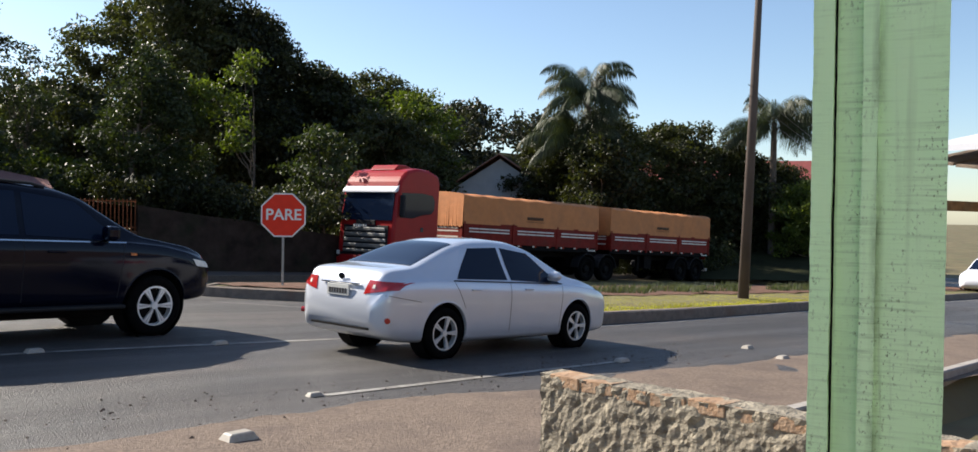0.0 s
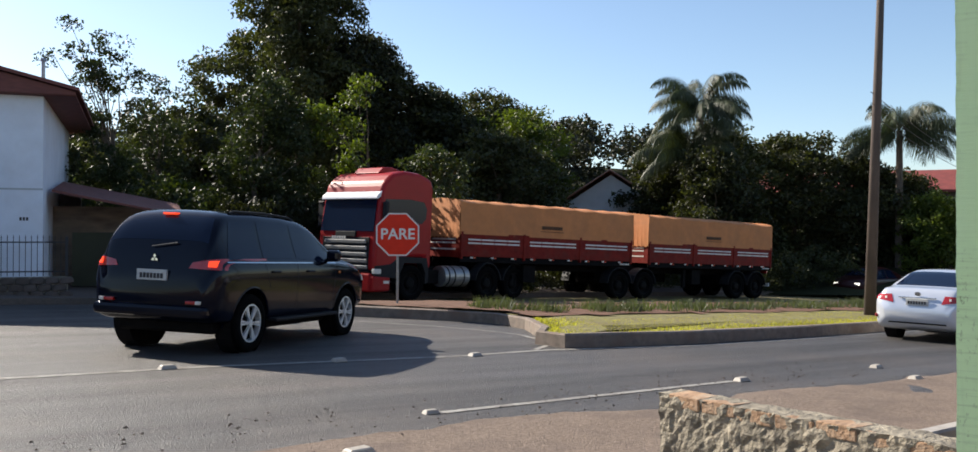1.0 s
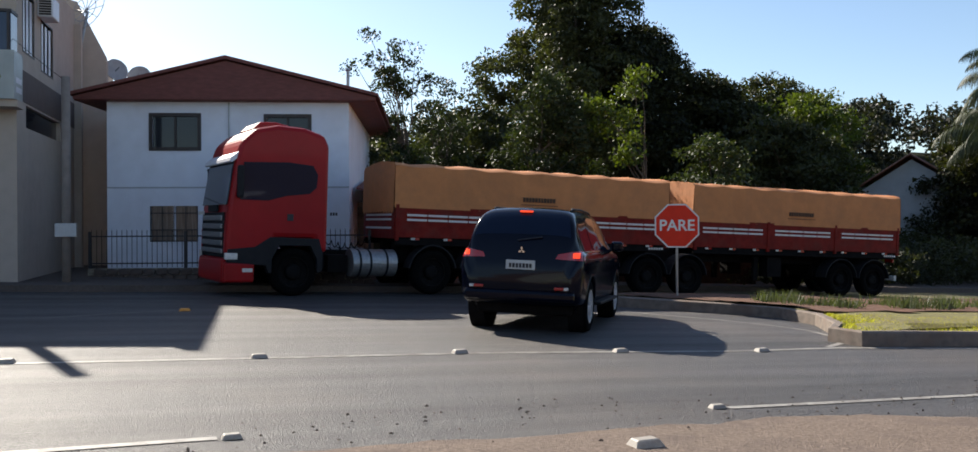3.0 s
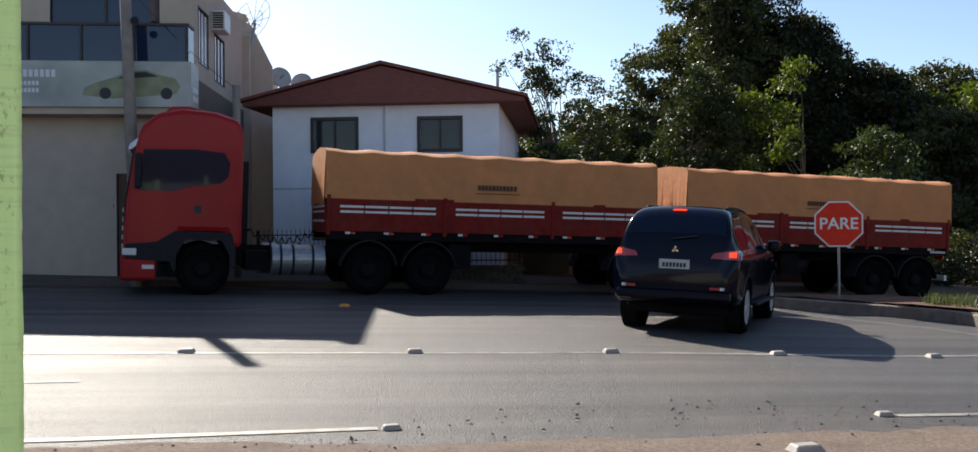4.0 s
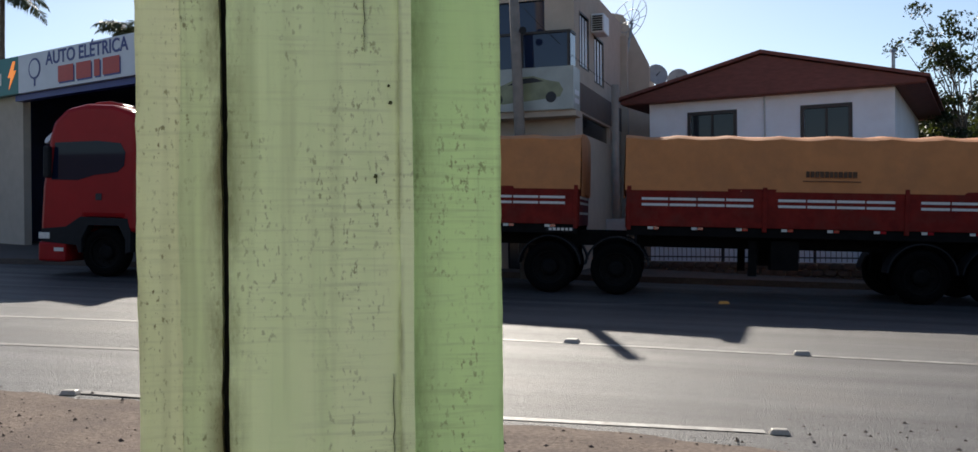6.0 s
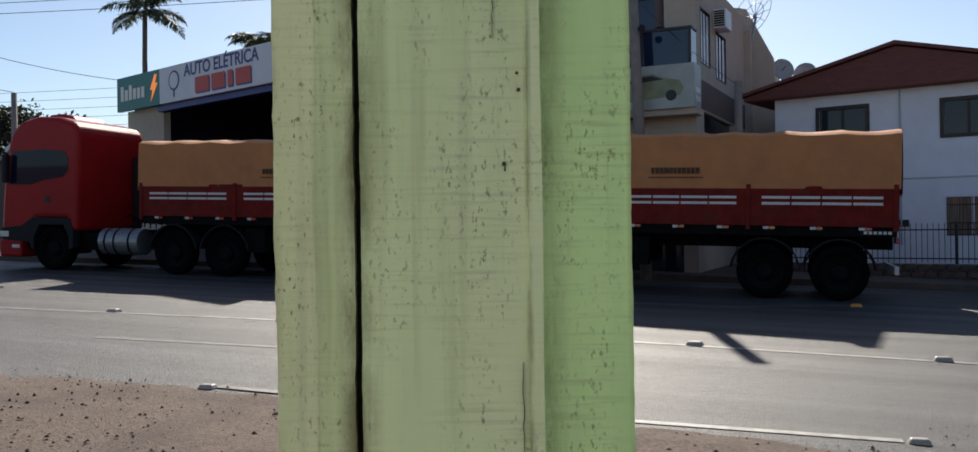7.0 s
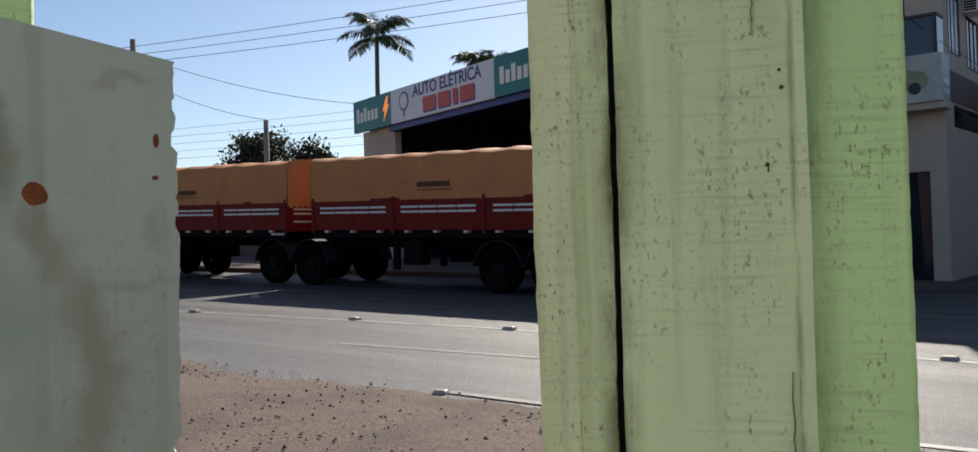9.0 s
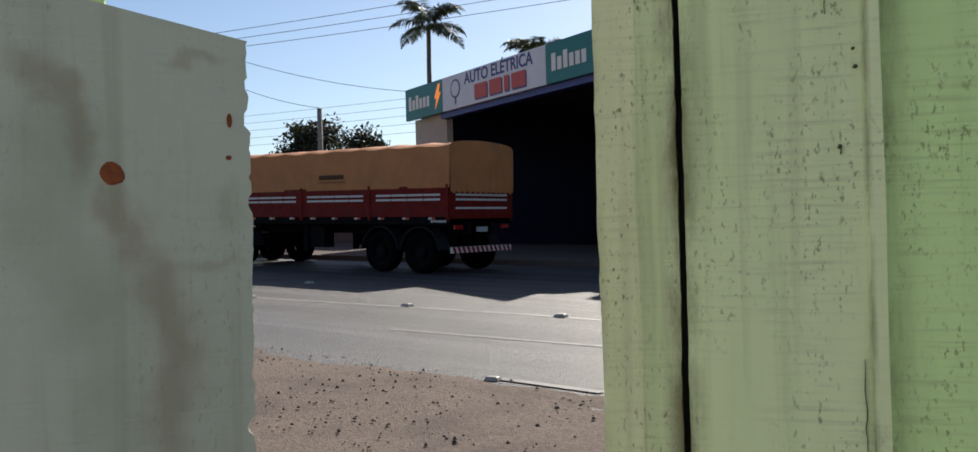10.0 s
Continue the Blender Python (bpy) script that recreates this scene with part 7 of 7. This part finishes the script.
for k in range(230):
    az, D = math.radians(rn.uniform(2, 64)), rn.uniform(56, 92)
    x, y = D * math.sin(az), D * math.cos(az)
    if az > math.radians(40) and D < 72:
        continue
    hz = (D - 44) * (0.275 if az < 0.8 else 0.275 - (az - 0.8) * 0.42) - 1.8 + rn.uniform(-0.7, 0.8)
    m, kk = 44, 26
    d = rn.normal(size=(m, 3))
    d[:, 2] = np.abs(d[:, 2]) - 0.3
    d /= np.linalg.norm(d, axis=1)[:, None]
    c = np.array([x, y, hz]) + d * rn.uniform(0.6, 1.05, m)[:, None] * np.array([2.5, 2.5, rn.uniform(1.8, 2.9)])
    w = rn.normal(size=(m * kk, 3))
    w *= (rn.random(m * kk) ** 0.4 / np.linalg.norm(w, axis=1))[:, None]
    q = np.repeat(c, kk, 0) + w * np.array([0.75, 0.75, 0.5])
    vs.append(leaves(q, np.tile([0, 0, 1.0], (m * kk, 1)), 0.36, rn, 0.6))
vs = np.concatenate(vs)
me = bpy.data.meshes.new("wooded_hill")
me.from_pydata(vs.tolist(), [], np.arange(len(vs)).reshape(-1, 4).tolist())
me.materials.append(M["leaf_far"])
tagged(new("wooded_hill", me), "distant wooded hillside of mixed dark green trees", "woods", kind="stuff")
bm = B()
hv = []
for i in range(33):
    az = math.radians(-2 + 68 * i / 32)
    hv.append([bm.verts.new((D * math.sin(az), D * math.cos(az), max(-1.5, (min(D, 82) - 46) * (0.235 if az < 0.8 else 0.235 - (az - 0.8) * 0.42)) - 1.0)) for D in (44, 60, 72, 82, 150)])
for a, b in zip(hv, hv[1:]):
    for k in range(4):
        bm.faces.new((a[k], a[k + 1], b[k + 1], b[k]))
setting(part("hill", bm, "forest_floor"), "rising hillside under the woods", "hill")

# raised bank held by a dark wall, with a rusty rail beside it


def bank_z(x, y):
    return 1.62 - 0.13 * (x - 10.8) + 0.06 * max(0, y - 25) + 0.05 * noise.noise((x * 0.7, y * 0.7, 3))


bm = B()
sheet(bm, 9.6, 18.5, 25.05, 38, 24, 30, bank_z)
setting(part("bank", bm, "hillside"), "dry grassy bank behind a dark retaining wall", "bank")
retain = thing("retaining_wall", "earth-stained brown retaining wall below the bank, darkened for tree shade", "wall")
bm = B()
prev = None
for k in range(33):
    x = 10.8 + 7.7 * k / 32
    z = bank_z(x, 25) + 0.06
    row = [bm.verts.new(p) for p in ((x, 24.82 + 0.03 * noise.noise((x * 2, 0, 0)), -0.6), (x, 24.84 + 0.03 * noise.noise((x * 2, 4, 0)), z + 0.03 * noise.noise((x * 4, 8, 0))), (x, 25.1, z), (x, 25.1, -0.6))]
    if prev:
        for j in range(4):
            bm.faces.new((prev[j], row[j], row[(j + 1) % 4], prev[(j + 1) % 4]))
    else:
        bm.faces.new(row[::-1])
    prev = row
bm.faces.new(prev)
bmesh.ops.recalc_face_normals(bm, faces=list(bm.faces))
part("wall_face", bm, "shaded_wall", retain)
rail = thing("rusty_railing", "rusty iron railing on a low plinth beside the bank", "railing", m=pose(9.0, 24.9, 0))
bm = B()
box(bm, 0, 1.8, 0, 0.15, -0.4, 0.95)
part("plinth", bm, "earth", rail)
for z in (1.05, 1.78):
    bm = B()
    box(bm, 0, 1.8, 0.06, 0.09, z - 0.015, z + 0.015)
    part("rail", bm, "rust", rail)
for k in range(16):
    bm = B()
    box(bm, 0.03 + k * 0.115, 0.055 + k * 0.115, 0.062, 0.087, 0.95, 1.84)
    part("baluster", bm, "rust", rail)

# understorey hedges behind the road
bush_specs = [(12.5, 26.6, 1.9, 1.0, "leaf_dark"), (16, 25.9, 2.2, 1.2, "leaf_dark"), (20, 25.8, 2.3, 1.3, "leaf_dark"), (24, 26.2, 2.4, 1.4, "leaf_dark"), (28, 27.0, 2.5, 1.5, "leaf_dark"), (32, 28.0, 2.5, 1.6, "leaf_dark"), (36, 26.0, 2.4, 1.6, "leaf_dark"), (40, 25.5, 2.4, 1.6, "leaf_dark"), (9.5, 27.6, 1.5, 0.9, "leaf_light"), (11.0, 29.5, 1.6, 1.0, "leaf_mid"), (19, 27.5, 1.6, 1.2, "leaf_dark"), (22, 28.5, 2.2, 1.6, "leaf_dark"), (26, 30.5, 2.4, 1.8, "leaf_dark"), (30, 33, 2.4, 1.8, "leaf_dark"), (34, 33.5, 2.4, 1.6, "leaf_dark"), (17, 28.0, 1.5, 1.0, "leaf_dark"), (14.5, 27.6, 1.0, 0.8, "leaf_dark"), (10.6, 31.2, 1.2, 1.1, "leaf_light"), (12.2, 31.0, 1.2, 1.0, "leaf_light")]
for k, (x, y, r, h, mt) in enumerate(bush_specs):
    z = bank_z(x, y) if 9.6 < x < 18.5 and 25.05 < y < 38 else planted(x, y)
    t = thing("bush", "dense low bush under the trees" if mt == "leaf_dark" else "sunlit low hedge bush on the bank", "bush", "bushes", pose(x, y, z))
    crown("foliage", mt, [(0, 0, h * 0.6, r, h * 0.6), (r * 0.6, 0.2, h * 0.5, r * 0.7, h * 0.5), (-r * 0.6, -0.1, h * 0.5, r * 0.7, h * 0.5)], 6000, 0.14, t, 60 + k)

# ---- palms ----


def palm(x, y, h, r, fronds, length, seed, label, droop=1.0, base=None, hang=0.8):
    z = planted(x, y) if base is None else base
    t = thing("palm", label, "palm tree", "palms", pose(x, y, z))
    bm = B()
    limb(bm, (0, 0, -1.0), (0.1, 0, h), r, r * 0.75, seed, 10, 0.03)
    part("trunk", bm, "bark", t)
    rn = random.Random(seed)
    for k in range(fronds):
        a = 2 * math.pi * k / fronds + rn.uniform(-0.3, 0.3)
        up = rn.uniform(-0.1, 1.5)
        L = length * rn.uniform(0.8, 1.1)
        vs, fs = [], []
        p = Vector((0.1, 0, h))
        ang = up
        prev = p
        n = 18
        for i in range(n):
            s = (i + 1) / n
            ang = up - droop * (1.35 + 0.75 * up) * s ** 1.6
            d = Vector((math.cos(a) * math.cos(ang), math.sin(a) * math.cos(ang), math.sin(ang)))
            q = prev + d * L / n
            w = Vector((-math.sin(a), math.cos(a), 0))
            for e in (Vector((0, 0, 0.012)), ):
                i0 = len(vs)
                vs += [tuple(prev - w * 0.018), tuple(prev + w * 0.018), tuple(q + w * 0.014), tuple(q - w * 0.014)]
                fs.append((i0, i0 + 1, i0 + 2, i0 + 3))
            if i > 1:
                for j in range(4):
                    m = prev.lerp(q, j / 4)
                    for sd in (-1, 1):
                        ll = L * 0.27 * math.sin(math.pi * min(0.97, 0.16 + 0.8 * s)) * rn.uniform(0.8, 1.15)
                        side_dir = (w * sd * 0.8 + d * 0.35 + Vector((0, 0, -hang * droop + rn.uniform(-.35, .45)))).normalized()
                        tip = m + side_dir * ll + Vector((0, 0, -0.3 * hang * ll * droop))
                        mid = m + side_dir * ll * 0.5
                        i0 = len(vs)
                        vs += [tuple(m), tuple(mid + d * 0.026), tuple(tip), tuple(mid - d * 0.026)]
                        fs.append((i0, i0 + 1, i0 + 2, i0 + 3))
            prev = q
        me = bpy.data.meshes.new("frond")
        me.from_pydata(vs, [], fs)
        me.materials.append(M["leaf_palm"])
        o = new("frond", me)
        o.parent = t
    return t


palm(37.1, 30.2, 9.0, 0.2, 26, 3.5, 3, "tall drooping palm rising over the dark trees", hang=1.15)
palm(46.2, 24.4, 8.1, 0.22, 26, 4.0, 4, "tall drooping palm beside the lamp post", hang=1.15)
palm(36.6, 30.6, 6.6, 0.18, 24, 3.5, 5, "lower drooping palm among the trees", hang=1.15)
palm(-28.7, 32.9, 10.5, 0.14, 17, 2.3, 6, "slim palm standing behind the workshop", 0.95, hang=0.4)
palm(-23.7, 34.7, 8.7, 0.14, 16, 2.1, 7, "palm top showing above the workshop sign", 0.95, hang=0.4)

# ---- parked vehicles far along the road ----
far_car, FAR_WHEELS, _ = car("maroon_car", "dark maroon car driving slowly beyond the island with headlights on", SALOON, "maroon_paint", 1.3, 0.315, "five", SALOON_WINDOWS, (-1.70, -0.92, 0.60, 0.50), (0.42, 1.16, 0.50, 0.62), SALOON_DOORS)
for sd in (-1, 1):
    bm = B()
    box(bm, 2.06, 2.2, sd * 0.55 - 0.13, sd * 0.55 + 0.13, 0.58, 0.70, 0.02)
    part("headlight", bm, "headlamp", far_car, "lit headlight")
white_van, _, _ = car("oncoming_pickup", "pale pickup waiting far down the road", OFFROADER, "board_white", 1.4, 0.37, "six", OFF_WINDOWS, (-2.125, -1.90, 0.70, 0.62), (0.45, 1.17, 0.57, 0.68), OFF_DOORS)
white_van.matrix_basis = pose(46, 13.2, gz(46, 13.2), 0, 0, 182)
white_van["category"] = "pickup"

# ---- what moves ----
for ob in [o for o in TR.children if o.type == "MESH"]:
    for v in ob.data.vertices:
        if v.co.x > -1:
            v.co.x *= 0.87
        if v.co.z > 1:
            v.co.z = 1 + (v.co.z - 1) * 1.14
jeep.scale = (1.07, 1.07, 1.07)
FAR_ROWS = [(0.0, 47.0, 23.7, 181), (0.5, 44.3, 23.6, 181), (1.2, 40.6, 23.4, 181), (2.0, 36.8, 23.2, 181), (2.4, 35.0, 23.1, 181), (3.0, 33.0, 23.0, 181), (4.5, 30.5, 22.9, 181), (10.0, 30.5, 22.9, 181)]
CAR_ROWS = [(0.0, 8.6, 9.02, 2), (0.2, 11.08, 9.02, 5), (0.5, 14.55, 9.0, 9), (1.0, 20.15, 9.5, 10), (1.5, 26.3, 8.9, -6), (2.0, 32, 7.6, -8), (3.0, 43, 7.0, -2), (10.0, 120, 7.0, 0)]
JEEP_ROWS = [(0.0, 3.6, 12.15, 9), (0.25, 4.18, 12.35, 13), (0.5, 4.66, 12.65, 21), (0.75, 5.15, 13.0, 29), (1.0, 5.6, 13.35, 36), (1.5, 6.05, 13.9, 44), (2.0, 6.31, 14.3, 49.5), (2.5, 6.41, 14.45, 52.5), (3.0, 6.44, 14.5, 54), (4.0, 6.45, 14.5, 54.5), (10.0, 6.45, 14.5, 54.5)]
# seconds, x and y of the first trailer's front left corner, its angle, the second trailer's angle, the tractor's angle
LORRY = [(0.0, 21.5, 23.0, 0.5, 0, 9), (0.5, 18.9, 22.75, 0.5, 0, 10), (1.0, 16.1, 22.3, 0.5, 1, 12), (1.5, 13.3, 21.8, 1.5, 1.5, 14), (2.0, 10.5, 21.25, 2.6, 2, 13), (2.5, 7.75, 20.75, 3.2, 3, 10.5), (3.0, 5.1, 20.3, 4.4, 3.8, 9.5), (3.75, 1.4, 19.4, 6, 5, 9), (4.5, -2.35, 18.45, 7, 6, 9), (5.0, -4.95, 17.9, 5, 5.5, 7), (5.5, -7.5, 17.4, 4, 5, 5), (6.0, -9.9, 17.1, 2, 3.5, 4),
         (6.75, -13.6, 16.85, 2, 2, 4), (7.5, -17.3, 16.6, 2, 1, 4), (8.0, -19.4, 16.0, 1, 0, 4), (8.5, -22.0, 15.8, 0, 0, 3), (9.0, -24.5, 15.7, 0, 0, 2), (9.5, -27.0, 15.8, 0, 0, 1), (10.0, -29.6, 15.9, 0, 0, 0)]


def on_road(x, y, heading, lift=0.0):
    h = math.radians(heading)
    d = 1.5
    slope = (gz(x + d * math.cos(h), y + d * math.sin(h)) - gz(x - d * math.cos(h), y - d * math.sin(h))) / (2 * d)
    roll = (gz(x - d * math.sin(h), y + d * math.cos(h)) - gz(x + d * math.sin(h), y - d * math.cos(h))) / (2 * d)
    return pose(x, y, gz(x, y) + lift, math.degrees(math.atan(roll)), -math.degrees(math.atan(slope)), heading)


def rolled(rows, rate=10):
    """Seconds and metres driven, in even steps."""
    out, s = [], 0.0
    pts = [(r[0], r[1], r[2]) for r in rows]
    dist = [0.0]
    for a, b in zip(pts, pts[1:]):
        dist.append(dist[-1] + math.dist(a[1:], b[1:]))
    for k in range(10 * rate + 1):
        t = k / rate
        for (a, d0), (b, d1) in zip(zip(pts, dist), zip(pts[1:], dist[1:])):
            if a[0] <= t <= b[0]:
                out.append((t, d0 + (d1 - d0) * (t - a[0]) / (b[0] - a[0])))
                break
    return out


def spin(w, rows, r, x, y, rate=10):
    walk(w, [(t, pose(x, y, r, 0, math.degrees(s / r), 0)) for t, s in rolled(rows, rate)])


def motions():
    walk(saloon, [(t, on_road(x, y, h)) for t, x, y, h in CAR_ROWS])
    walk(jeep, [(t, on_road(x, y, h)) for t, x, y, h in JEEP_ROWS])
    a_rows, b_rows, c_rows = [], [], []
    for t, x, y, a1, a2, a0 in LORRY:
        f1 = Vector((math.cos(math.radians(a1)), math.sin(math.radians(a1))))
        n1 = Vector((-f1.y, f1.x))
        front = Vector((x, y)) + n1 * 1.25
        hinge = front + f1 * (7.58 + 0.92)
        king = front + f1 * 1.2
        f0 = Vector((math.cos(math.radians(a0)), math.sin(math.radians(a0))))
        axle = king - f0 * 3.7
        a_rows.append((t, on_road(front.x, front.y, 180 + a1)))
        b_rows.append((t, on_road(hinge.x, hinge.y, 180 + a2)))
        c_rows.append((t, on_road(axle.x, axle.y, 180 + a0)))
    walk(T1, a_rows)
    walk(T2, b_rows)
    walk(TR, c_rows)
    walk(far_car, [(t, on_road(x, y, h)) for t, x, y, h in FAR_ROWS])
    for w in FAR_WHEELS:
        spin(w, FAR_ROWS, 0.315, w.location.x, w.location.y, 20)
    for w in SALOON_WHEELS:
        spin(w, CAR_ROWS, 0.315, w.location.x, w.location.y, 30)
    for w in JEEP_WHEELS:
        spin(w, JEEP_ROWS, 0.37, w.location.x, w.location.y)
    for w, ax in TRUCK_WHEELS:
        spin(w, LORRY, 0.52, w.location.x, w.location.y)
    for w, ax in W1 + W2:
        spin(w, LORRY, 0.50, w.location.x, w.location.y)


motions()
